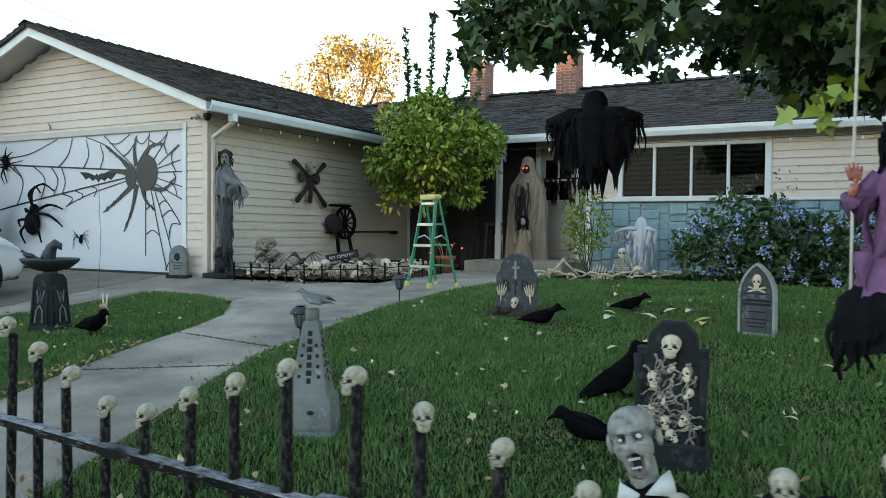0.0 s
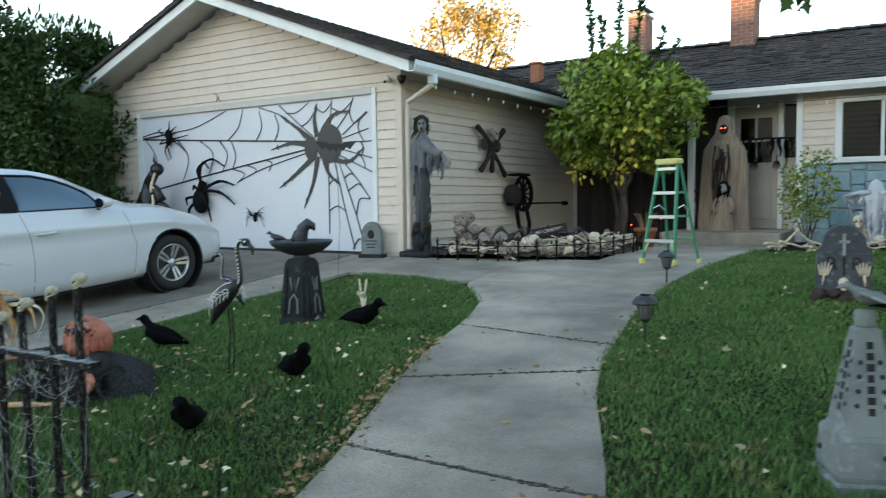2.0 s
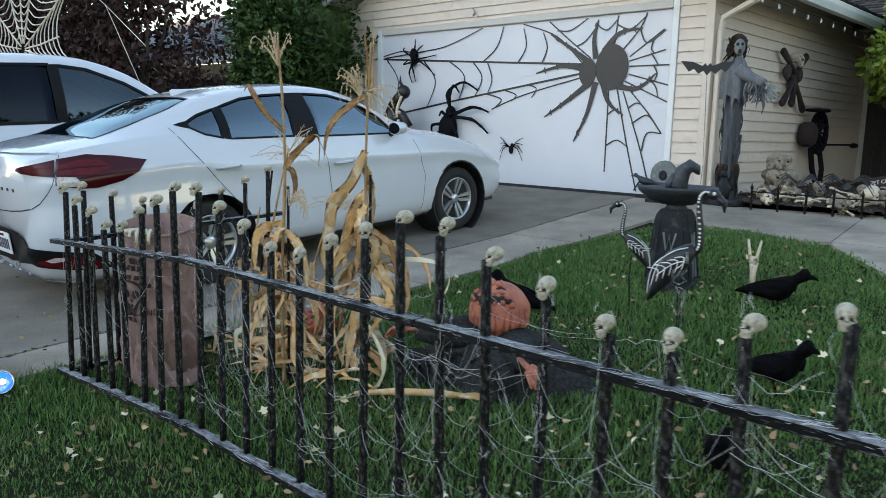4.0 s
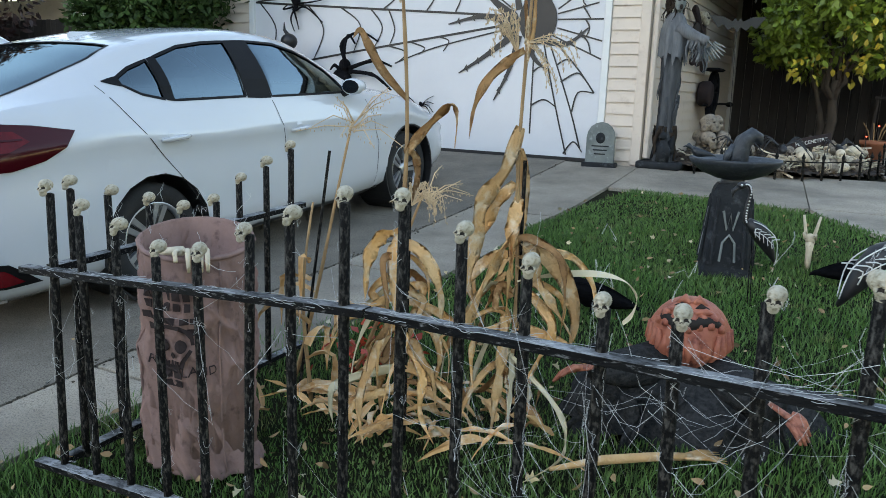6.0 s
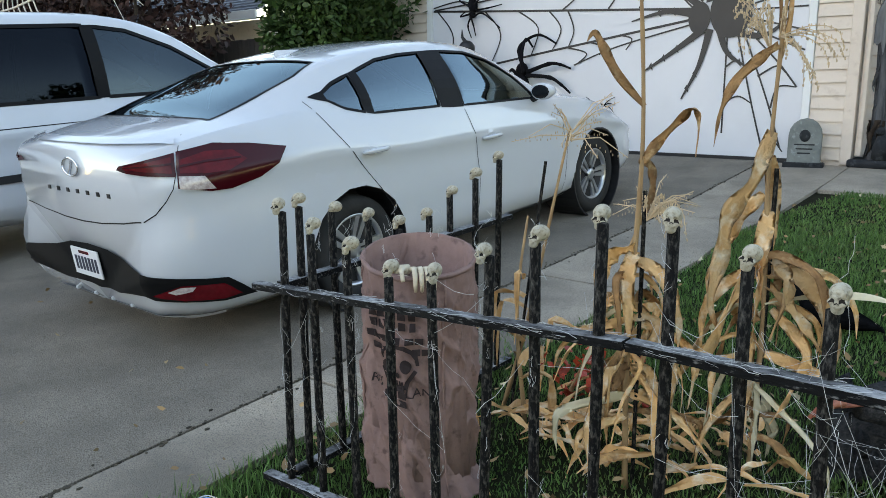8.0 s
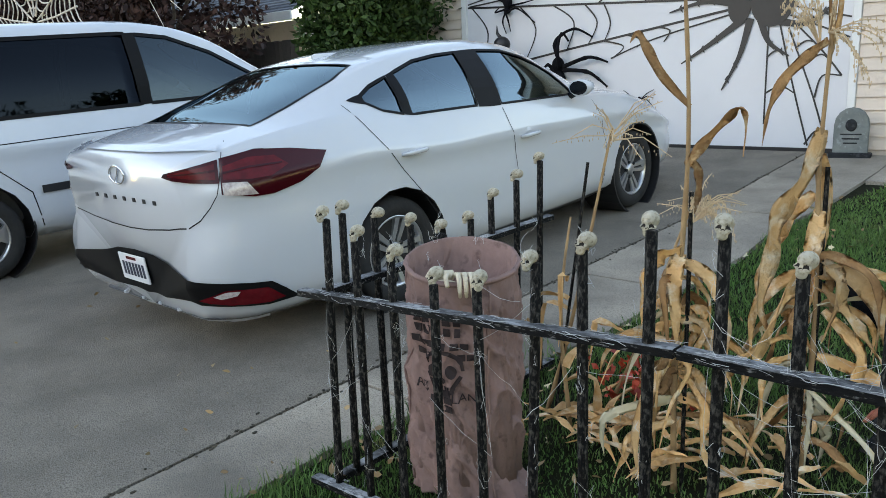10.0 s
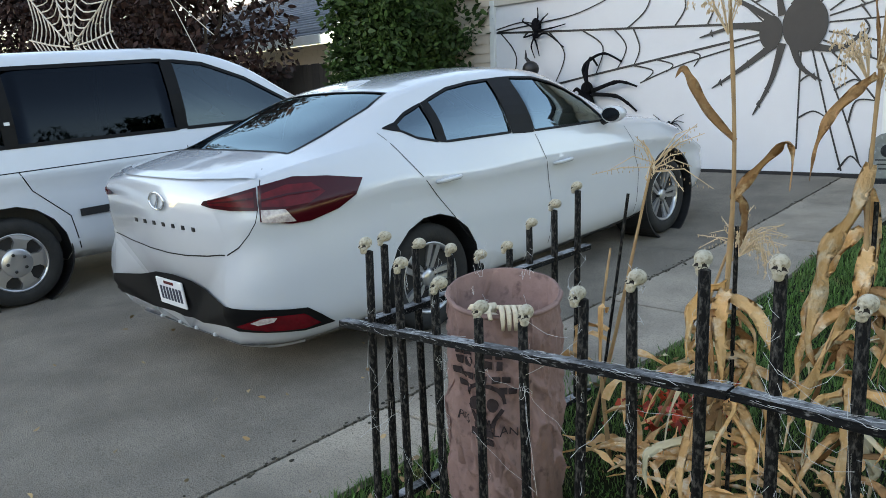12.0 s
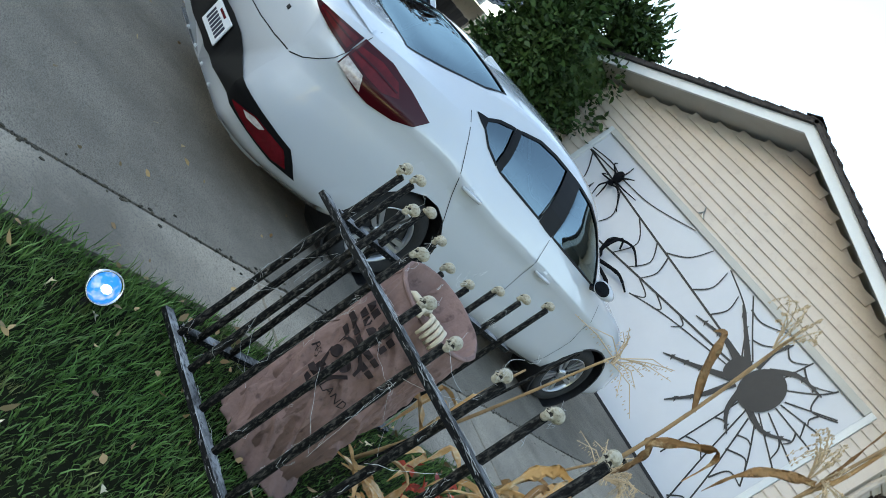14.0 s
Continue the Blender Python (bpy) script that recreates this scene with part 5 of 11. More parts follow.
def skull_mesh(name, nu=40, nv=28, bone=None, jaw=True, eye=0.29):
    """A skull 0.2 m high that faces -y, its middle at the origin; sockets carry the second material."""
    geo, dark = Geo(), []
    eyes = [Vector((s * 0.040, -0.082, -0.002)).normalized() for s in (-1, 1)]
    nose = Vector((0, -0.092, -0.030)).normalized()
    depth = []
    for j in range(nv + 1):
        th = math.pi * min(max(j, 0.15), nv - 0.15) / nv
        for i in range(nu):
            ph = 2 * math.pi * i / nu
            d = Vector((math.sin(th) * math.cos(ph), math.sin(th) * math.sin(ph), math.cos(th)))
            r = max(blob_exit(d, (0, 0.020, 0.026), (0.070, 0.088, 0.070)), blob_exit(d, (0, -0.036, -0.018), (0.056, 0.048, 0.052)), blob_exit(d, (0, -0.046, -0.066), (0.042, 0.040, 0.036)) if jaw else max(blob_exit(d, (0, -0.050, -0.052), (0.040, 0.042, 0.030)), blob_exit(d, (0, -0.04, -0.02), (0.062, 0.050, 0.055))),
                    blob_exit(d, (0.044, -0.048, -0.014), (0.022, 0.026, 0.016)), blob_exit(d, (-0.044, -0.048, -0.014), (0.022, 0.026, 0.016)), blob_exit(d, (0, -0.062, 0.024), (0.048, 0.018, 0.011)))
            k = 0.0
            for e, w in ((eyes[0], eye), (eyes[1], eye), (nose, eye * 0.42)):
                a = d.angle(e)
                k = max(k, min(1, max(0, (w - a) / (w * 0.35))))
            if d.y < -0.5 and jaw and abs(d.z + 0.60) < 0.045 and abs(d.x) < 0.36:
                k = max(k, 0.6)
            depth.append(k)
            geo.v.append(tuple(d * r * (1 - 0.26 * k)))
    for j in range(nv):
        for i in range(nu):
            f = (j * nu + i, j * nu + (i + 1) % nu, (j + 1) * nu + (i + 1) % nu, (j + 1) * nu + i)
            geo.f.append(f)
            dark.append(1 if sum(depth[q] for q in f) > 1.7 else 0)
    geo.f.append(tuple(range(nu)))
    dark.append(0)
    geo.f.append(tuple(reversed(range(nv * nu, nv * nu + nu))))
    dark.append(0)
    me = geo.mesh(name, True)
    me.materials.append(bone or BONE)
    me.materials.append(DARKSOCKET)
    me.polygons.foreach_set("material_index", dark)
    outward(me)
    return me


SKULL = skull_mesh("skull", 36, 28, eye=0.30)
SKULL_PALE = skull_mesh("skull_pale", 36, 26, WHITEBONE)


# ---- fence ----
def fence_rail(parent, a, b, h=0.022, d=0.02, material=None):
    a, b = Vector(a), Vector(b)
    t = (b - a).normalized()
    s = Vector((-t.y, t.x, 0)).normalized() * d
    ring = lambda p: [tuple(p + s * q + Vector((0, 0, h * w))) for q, w in ((-1, -0.5), (1, -0.5), (1, 0.4), (0.85, 0.5), (-0.85, 0.5), (-1, 0.4))]
    n = 12
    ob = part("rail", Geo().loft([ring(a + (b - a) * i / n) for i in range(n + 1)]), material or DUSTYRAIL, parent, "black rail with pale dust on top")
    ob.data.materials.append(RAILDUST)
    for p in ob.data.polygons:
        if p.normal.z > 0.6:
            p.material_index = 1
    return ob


post_mesh = {}


def fence_post(parent, x, y, z0, z1, rn, face):
    key = round((z1 - z0) / 0.02)
    if key not in post_mesh:
        L = key * 0.02
        me = Geo().lathe([(0.0125, 0), (0.0135, 0.1), (0.013, L * 0.4), (0.0138, L * 0.7), (0.013, L), (0.004, L + 0.004)], 10).mesh("post", True)
        me.materials.append(BLACKMETAL)
        post_mesh[key] = me
    lean = pose(0, 0, 0, rn.uniform(-1.0, 1.0), rn.uniform(-1.0, 1.0), 0)
    p = part("post", post_mesh[key], BLACKMETAL, parent, at=pose(x, y, z0) @ lean)
    s = rn.uniform(0.25, 0.28) if x < -4 else rn.uniform(0.28, 0.31)
    part("skull_finial", SKULL, BONE, parent, "cream plastic skull finial", at=pose(x, y, z1 + 0.018) @ lean @ pose(0, 0, 0, rn.uniform(-8, 8), rn.uniform(-8, 8), face + rn.uniform(-28, 28)) @ Matrix.Scale(s, 4))
    return p


DIP = [0, -0.056, -0.107, -0.165, -0.163, -0.10, -0.05, 0]
PITCH = 0.16
rn = random.Random(21)


def interp(table, x):
    for (a, p), (b, q) in zip(table, table[1:]):
        if x <= b:
            return p + (q - p) * (x - a) / (b - a)
    return table[-1][1]


fy = lambda x: 1.80
tall = [(-9.3, 1.06), (-9.074, 1.07), (-7.954, 1.148), (-7.79, 1.158), (-6.674, 1.15), (-5.394, 1.137)]
railz = [(-9.3, 0.79), (-9.19, 0.797), (-7.87, 0.876), (-6.6, 0.876), (-5.3, 0.871)]
footz = [(x, z - 0.667) for x, z in railz]
spans = [(-9.074 + 8 * PITCH * k, PITCH) for k in range(3)]
for k, (x0, dx) in enumerate(spans):
    panel = thing("fence_panel", pose(0, 0, 0), "black plastic picket fence panel with skull finials and web", "fence", "graveyard fence panels")
    for i in range(8):
        x = x0 + i * dx
        fence_post(panel, x, fy(x), interp(footz, x) - 0.012, interp(tall, x) + DIP[i] - 0.022, rn, 0)
    xa, xb = (-9.19 if k == 0 else x0 - dx / 2 + 0.004), (x0 + 7 * dx + (dx / 2 - 0.004 if k < 2 else 0.09))
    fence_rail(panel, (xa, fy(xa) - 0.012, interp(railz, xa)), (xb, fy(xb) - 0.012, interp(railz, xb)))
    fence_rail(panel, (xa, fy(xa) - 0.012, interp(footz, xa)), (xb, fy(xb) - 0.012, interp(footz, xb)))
panel = thing("fence_panel", pose(0, 0, 0), "black plastic picket fence panel beside the driveway", "fence", "graveyard fence panels")
for i in range(8):
    y = 1.90 + i * 0.155
    fence_post(panel, -9.10, y, 0.125 + 0.055 * i / 7, 1.075 + 0.062 * i / 7 + DIP[i] * 0.98 - 0.022, rn, -60)
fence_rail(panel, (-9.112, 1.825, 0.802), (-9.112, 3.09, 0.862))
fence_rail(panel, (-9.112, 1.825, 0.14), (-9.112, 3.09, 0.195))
for k in range(3):
    panel = thing("fence_panel", pose(0, 0, 0), "black plastic picket fence panel beside the lawn", "fence", "graveyard fence panels")
    x0, dx = ((-3.02, 0.158), (-1.74, 0.16), (-0.46, 0.16))[k]
    ry = (lambda x: 1.779 - (x + 3.02) * 0.084) if k == 0 else (lambda x: 1.682 + (x + 1.74) * 0.05)
    for i in range(8):
        x = x0 + i * dx
        fence_post(panel, x, ry(x), 0.125, (1.072 - 0.014 * i / 7 if k == 0 else 1.058) + DIP[i] - 0.022, rn, 0)
    xa, xb = x0 - 0.075, x0 + 7 * dx + 0.075
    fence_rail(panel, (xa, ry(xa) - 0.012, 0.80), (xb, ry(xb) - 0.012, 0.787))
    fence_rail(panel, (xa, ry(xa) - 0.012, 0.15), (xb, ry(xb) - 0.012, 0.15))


# ---- stretched web fibres on the fence ----
def web_threads(name, label, anchors, count, seed, sag=0.06, r=0.0008, reach=0.3):
    rnw = random.Random(seed)
    geo = Geo()
    for _ in range(count):
        a, b = Vector(rnw.choice(anchors)), Vector(rnw.choice(anchors))
        if (a - b).length > reach or (a - b).length < 0.05:
            continue
        a = a + Vector([rnw.uniform(-0.03, 0.03) for _ in range(3)])
        b = b + Vector([rnw.uniform(-0.03, 0.03) for _ in range(3)])
        s = rnw.uniform(0, sag)
        pts = []
        for i in range(6):
            t = i / 5
            p = a.lerp(b, t)
            p.z -= s * math.sin(math.pi * t)
            p += Vector([rnw.uniform(-0.006, 0.006) for _ in range(3)])
            pts.append(p)
        geo.tube(pts, r * rnw.uniform(0.6, 1.5), 3, False)
    return tagged(part(name, geo, WEBWHITE, None, label, fix=False), "", "spider web", kind="stuff")


anch = []
for k, (x0, dx) in enumerate(spans):
    for i in range(8):
        x = x0 + i * dx
        for zz in (0.15, 0.3, 0.45, 0.6, 0.75):
            anch.append((x, fy(x) - 0.012, interp(footz, x) + zz))
web_threads("fence_web", "stretched white web fibres on the fence", [a for a in anch if a[0] > -7.9], 2100, 4, sag=0.09, r=0.00034, reach=0.34)
web_threads("fence_web", "thin white web fibres on the fence", [a for a in anch if a[0] <= -7.9], 200, 5, sag=0.05, r=0.0004, reach=0.3)
web_threads("fence_web", "few white web fibres on the fence", [(-3.02 + i * 0.158, 1.767 - i * 0.012, zz) for i in range(8) for zz in (0.3, 0.5, 0.7, 0.8)], 120, 6, r=0.00026)
fluff = Geo()
rq = random.Random(90)
for k, (x0, dx) in enumerate(spans):
    for i in range(8):
        x = x0 + i * dx
        for _ in range(15):
            z = interp(footz, x) + rq.uniform(0.05, 0.95)
            a = rq.uniform(0, 6.28)
            pts, rr = [], 0.0145
            for q in range(7):
                pts.append((x + rr * math.cos(a), fy(x) + rr * math.sin(a), z))
                a += rq.uniform(-0.5, 0.9)
                z += rq.uniform(-0.025, 0.02)
                rr = 0.0145 + rq.uniform(0, 0.010)
            fluff.tube(pts, 0.0004, 3, False)
    for _ in range(190):
        x = x0 + rq.uniform(-0.06, 7.3 * dx)
        top = rq.random() < 0.6
        p = Vector((x, fy(x) - 0.012 + rq.choice((-1, 1)) * rq.uniform(0.006, 0.024), interp(railz if top else footz, x) + rq.uniform(0.002, 0.0145)))
        pts, slope = [p], rq.gauss(0, 0.12)
        for q in range(4):
            p = p + Vector((rq.uniform(0.008, 0.026), rq.uniform(-0.003, 0.003), slope * 0.012 + rq.uniform(-0.003, 0.0035)))
            pts.append(p)
        fluff.tube(pts, rq.uniform(0.0003, 0.0007), 3, False)
tagged(part("web_fluff", fluff, WEBWHITE, None, "pale web fluff clinging to the fence bars", fix=False), "", "spider web", kind="stuff")

# ---- plants ----
LEAF_SHAPES = {"oval": [(0, 0), (0.24, 0.3), (0.2, 0.65), (0, 1), (-0.2, 0.65), (-0.24, 0.3)],
               "long": [(0, 0), (0.15, 0.25), (0.16, 0.6), (0, 1), (-0.16, 0.6), (-0.15, 0.25)],
               "maple": [(0, 0), (0.30, 0.12), (0.22, 0.32), (0.52, 0.5), (0.22, 0.58), (0, 1), (-0.22, 0.58), (-0.52, 0.5), (-0.22, 0.32), (-0.30, 0.12)]}


def leaves(points, shape_name, size, seed, droop=0.3, spread=1.0):
    """Many small bent leaves as one mesh; points: (x, y, z) or ((x, y, z), outward direction)."""
    r = np.random.default_rng(seed)
    sh = np.array(LEAF_SHAPES[shape_name])
    n, k = len(points), len(sh)
    pts = np.array([p[0] for p in points], float)
    out = np.array([p[1] for p in points], float)
    d = out + r.normal(0, 0.7 * spread, (n, 3))
    d[:, 2] -= droop
    d /= np.linalg.norm(d, axis=1, keepdims=True) + 1e-9
    s = np.cross(d, r.normal(0, 1, (n, 3)))
    s /= np.linalg.norm(s, axis=1, keepdims=True) + 1e-9
    nn = np.cross(s, d)
    sz = size * r.uniform(0.6, 1.35, n)
    bend = 0.25 * (sh[:, 0] ** 2) * 4 - 0.18 * sh[:, 1] ** 2
    v = pts[:, None, :] + sz[:, None, None] * (s[:, None, :] * sh[None, :, 0, None] + d[:, None, :] * sh[None, :, 1, None] + nn[:, None, :] * bend[None, :, None])
    me = bpy.data.meshes.new("leaves")
    me.vertices.add(n * k)
    me.vertices.foreach_set("co", v.reshape(-1).astype(np.float32))
    me.loops.add(n * k)
    me.loops.foreach_set("vertex_index", np.arange(n * k, dtype=np.int32))
    me.polygons.add(n)
    me.polygons.foreach_set("loop_start", np.arange(0, n * k, k, dtype=np.int32))
    me.update(calc_edges=True)
    return me


def clump_points(clumps, per, seed, fill=0.35):
    """Leaf places on and in a set of ellipsoid clumps."""
    r = np.random.default_rng(seed)
    out = []
    for (c, rad, w) in clumps:
        n = int(per * w)
        d = r.normal(0, 1, (n, 3))
        d /= np.linalg.norm(d, axis=1, keepdims=True)
        q = r.uniform(fill, 1.05, (n, 1)) ** 0.5
        p = np.array(c) + d * q * np.array(rad)
        out += [(tuple(a), tuple(b)) for a, b in zip(p, d)]
    return out


def branch(geo, a, b, r0, r1, rn, wob=0.06, k=6):
    a, b = Vector(a), Vector(b)
    pts = [a.lerp(b, i / k) + Vector([rn.uniform(-wob, wob) if 0 < i < k else 0 for _ in range(3)]) for i in range(k + 1)]
    geo.tube(pts, [r0 + (r1 - r0) * i / k for i in range(k + 1)], 8)
    return pts


# the rounded bright green tree by the wall corner
rn = random.Random(8)
citrus = thing("small_tree", pose(0, 0, 0), "round bright green small tree with some yellow leaves", "tree")
tb = (-7.35, 12.4)
tz = g(*tb)
trunk = Geo()
branch(trunk, (tb[0], tb[1], tz - 0.05), (tb[0] + 0.05, tb[1], 1.7), 0.075, 0.055, rn, 0.03)
for dx, dy, zz in ((-0.5, 0.1, 2.6), (0.5, -0.2, 2.6), (0.1, 0.4, 2.8), (-0.2, -0.4, 2.7), (0.15, 0.05, 3.2), (0.6, 0.3, 2.4)):
    branch(trunk, (tb[0] + 0.03, tb[1], 1.35 + rn.uniform(0, 0.3)), (tb[0] + dx, tb[1] + dy, zz), 0.04, 0.012, rn)
branch(trunk, (tb[0] - 0.02, tb[1], tz - 0.05), (tb[0] - 0.3, tb[1] + 0.2, 2.0), 0.05, 0.02, rn, 0.04)
part("trunk", trunk, BARK, citrus, "slim brown trunk", smooth=True)
cl = []
for i in range(64):
    a, b = rn.uniform(0, 2 * math.pi), math.acos(rn.uniform(-0.85, 1))
    rr = rn.uniform(0.75, 1.0)
    c = (tb[0] + 1.08 * rr * math.sin(b) * math.cos(a), tb[1] + 1.0 * rr * math.sin(b) * math.sin(a), 2.68 + 0.95 * rr * math.cos(b))
    q = rn.uniform(0.18, 0.34)
    cl.append((c, (q, q, q * 0.9), q / 0.26))
cl.append(((tb[0], tb[1], 2.68), (0.95, 0.85, 0.85), 6))
part("crown", leaves(clump_points(cl, 190, 1), "oval", 0.105, 2, 0.35), CITRUS, citrus, "dense oval green leaves")
ycl = [((tb[0] + rn.uniform(-0.5, 0.7), tb[1] - 0.95 + rn.uniform(-0.1, 0.2), rn.uniform(1.75, 2.5)), (0.2, 0.15, 0.16), 1) for _ in range(8)]
part("yellow_leaves", leaves(clump_points(ycl, 16, 3), "oval", 0.10, 4, 0.35), YELLEAF, citrus, "yellowing leaves")
shoots = Geo()
sh_pts = []
for dx, zt in ((-0.6, 5.0), (-0.02, 5.2), (0.32, 4.55), (0.7, 4.0), (-0.35, 4.3), (0.95, 3.8)):
    p0 = Vector((tb[0] + dx * 0.7, tb[1] - 0.1, 3.4))
    p1 = Vector((tb[0] + dx, tb[1], zt))
    shoots.tube([p0, p0.lerp(p1, 0.5), p1], [0.016, 0.012, 0.006], 5)
    for k in range(int((zt - 3.4) * 130)):
        t = rn.random()
        sh_pts.append((tuple(p0.lerp(p1, t) + Vector((rn.uniform(-0.02, 0.02), rn.uniform(-0.02, 0.02), 0))), (rn.uniform(-1, 1), rn.uniform(-1, 1), 0.6)))
part("shoot", shoots, BARK, citrus)
part("shoot_leaves", leaves(sh_pts, "oval", 0.085, 5, 0.0), HEDGELEAF, citrus)

# the clipped hedge beside the garage
hedge = thing("tall_hedge", pose(0, 0, 0), "tall dense green hedge beside the garage door", "hedge")
cl = []
for i in range(150):
    x, y, z = rn.uniform(-15.5, -14.75), rn.uniform(7.0, 8.9), rn.uniform(0.6, 4.2)
    if z > 3.2 and x > -15.2:
        continue
    if rn.random() < 0.75:
        face = rn.choice("fffrt")
        y, x, z = (7.0 if face == "f" else y), (-14.75 if face == "r" else x), (3.9 if face == "t" else z * 0.93)
    if z > 2.9:
        x = min(x, -14.75 - (z - 2.9) * 0.55)
    q = rn.uniform(0.24, 0.42)
    cl.append(((x, y, z), (q, q, q), q / 0.3))
for i in range(110):
    q = rn.uniform(0.2, 0.36)
    z = rn.uniform(0.5, 3.95)
    cl.append(((rn.uniform(-15.62, -14.8 - max(0, z - 2.9) * 0.55), rn.uniform(6.95, 7.3), z), (q, q, q), q / 0.3))
part("foliage", leaves(clump_points(cl, 130, 6), "oval", 0.1, 7, 0.1), HEDGELEAF, hedge, "small dark green leaves")
part("core", Geo().box((-15.55, 7.6, 0.3), (-15.1, 8.9, 3.5), ch=0.3), DARKLEAF, hedge)
tips = [((rn.uniform(-15.65, -15.0), rn.uniform(7.0, 8.6), rn.uniform(3.85, 4.4)), (rn.uniform(-0.3, 0.3), 0, 1)) for _ in range(350)]
tagged(part("loose_shoots", leaves(tips, "long", 0.14, 8, -0.4, 0.6), HEDGELEAF, hedge), kind="stuff")

plum = thing("plum_tree", pose(0, 0, 0), "dark purple-leaved plum tree behind the cars", "tree")
tg = Geo()
pz = g(-20.0, 8.6)
branch(tg, (-23.0, 8.8, pz - 0.1), (-23.1, 8.8, 2.2), 0.14, 0.10, rn)
for dx, dy, zz in ((-1.2, 0.3, 3.6), (1.0, -0.2, 3.6), (0.2, 0.8, 4.2), (-0.4, -0.8, 3.8)):
    branch(tg, (-23.1, 8.8, 1.8), (-23.1 + dx, 8.8 + dy, zz), 0.07, 0.02, rn)
part("trunk", tg, BARK, plum, "dark brown trunk", smooth=True)
cl = []
for i in range(430):
    q = rn.uniform(0.35, 0.62)
    cl.append(((rn.uniform(-36.0, -21.5), rn.uniform(7.7, 10.2), rn.uniform(0.9, 6.3)), (q, q, q), q / 0.35))
part("crown", leaves(clump_points(cl, 85, 9), "oval", 0.165, 10, 0.2), PLUMLEAF, plum, "dark purple leaves")

# the low sun's gold on this treetop is put into its leaf colour
gold = thing("golden_tree", pose(0, 0, 0), "autumn tree behind the roof, sunlit gold in its leaf colour", "tree")
tg = Geo()
gx0, gy0 = -17.3, 24.2
branch(tg, (gx0, gy0, 0.5), (gx0, gy0, 4.5), 0.2, 0.14, rn)
for dx, dy, zz in ((-1.8, 0.3, 7.2), (1.8, -0.2, 7.4), (0.2, 0.8, 8.4), (-0.8, -0.8, 8.0), (0.9, 0.4, 8.2)):
    branch(tg, (gx0, gy0, 4.2), (gx0 + dx, gy0 + dy, zz), 0.1, 0.015, rn, 0.12)
part("trunk", tg, BARK, gold, "grey brown trunk", smooth=True)
cl = []
for i in range(80):
    a, b = rn.uniform(0, 2 * math.pi), rn.uniform(0, 1)
    zc = 5.2 + 3.1 * b
    wid = 2.6 * math.sqrt(max(0.05, 1 - (b * 2 - 0.9) ** 2 * 0.75)) * rn.uniform(0.3, 1)
    q = rn.uniform(0.22, 0.45)
    cl.append(((gx0 + wid * math.cos(a), gy0 + 0.8 * wid * math.sin(a), zc), (q, q, q), q / 0.33))
part("crown", leaves(clump_points(cl, 95, 11), "oval", 0.13, 12, 0.2), SUNLITLEAF, gold, "sparse golden leaves")

# the broad tree over the lawn, its trunk outside the view
shade = thing("shade_tree", pose(0, 0, 0), "broad leafy shade tree overhanging the lawn", "tree")
tg = Geo()
sx, sy = 2.6, 6.2
branch(tg, (sx, sy, g(sx, sy) - 0.1), (sx - 0.1, sy, 2.6), 0.2, 0.16, rn)
limbs = [((sx, sy, 2.4), (-0.6, 6.5, 3.1)), ((-0.6, 6.5, 3.1), (-2.2, 6.6, 3.3)), ((sx, sy, 2.5), (0.5, 5.2, 3.4)), ((sx, sy, 2.5), (0.6, 8.2, 3.3)), ((0.6, 8.2, 3.3), (-1.5, 8.4, 3.6)), ((-2.2, 6.6, 3.3), (-3.7, 6.8, 3.35)), ((0.5, 5.2, 3.4), (-1.6, 5.4, 3.6)), ((sx, sy, 2.5), (1.8, 3.6, 4.3)), ((1.8, 3.6, 4.3), (0.2, 2.2, 4.6)), ((1.8, 3.6, 4.3), (3.4, 1.8, 4.6))]
for a, b in limbs:
    branch(tg, a, b, 0.08, 0.03, rn, 0.06)
part("trunk", tg, BARK, shade, "brown trunk and limbs", smooth=True)
cl = []
for i in range(215):
    x = rn.uniform(-3.2, 4.2)
    y = rn.uniform(4.9, 8.8)
    edge = (x + 3.4) / 1.8
    zlo = 2.72 + 0.5 * max(0, 1 - edge) - 0.28 * min(1, max(0, (x + 1.2) / 1.0))
    z = zlo + abs(rn.gauss(0, 0.5)) * min(1.2, 0.5 + max(edge, 0) * 0.35)
    q = rn.uniform(0.18, 0.34)
    cl.append(((x, y, z), (q, q, q * 0.7), q / 0.28 * (0.55 if x < -2.1 else 1)))
for i in range(44):
    cl.append(((rn.uniform(-4.1, -3.0), rn.uniform(6.5, 7.2), rn.uniform(2.95, 4.1)), (0.14, 0.14, 0.18), 0.5))
for i in range(150):
    cl.append(((rn.uniform(-1.6, 4.0), rn.uniform(5.2, 8.6), rn.uniform(3.1, 4.2)), (0.3, 0.3, 0.24), 0.9))
# further clumps above the view, added to shade the right lawn
rk = random.Random(58)
for i in range(240):
    cl.append(((rk.uniform(-0.8, 4.8), rk.uniform(0.8, 4.6), rk.uniform(4.2, 5.4)), (0.34, 0.34, 0.26), 0.8))
part("crown", leaves(clump_points(cl, 60, 13), "maple", 0.13, 14, 0.8), DARKLEAF, shade, "hanging dark green lobed leaves")
spr = [((-1.0 + rn.uniform(-0.12, 0.14), 5.25 + rn.uniform(-0.1, 0.1), 2.12 + rn.uniform(-0.1, 0.12)), (rn.uniform(-1, 1), rn.uniform(-1, 1), -0.4)) for _ in range(16)]
part("low_spray", leaves(spr, "maple", 0.13, 15, 0.6), CITRUS, shade, "bright green leaf spray")

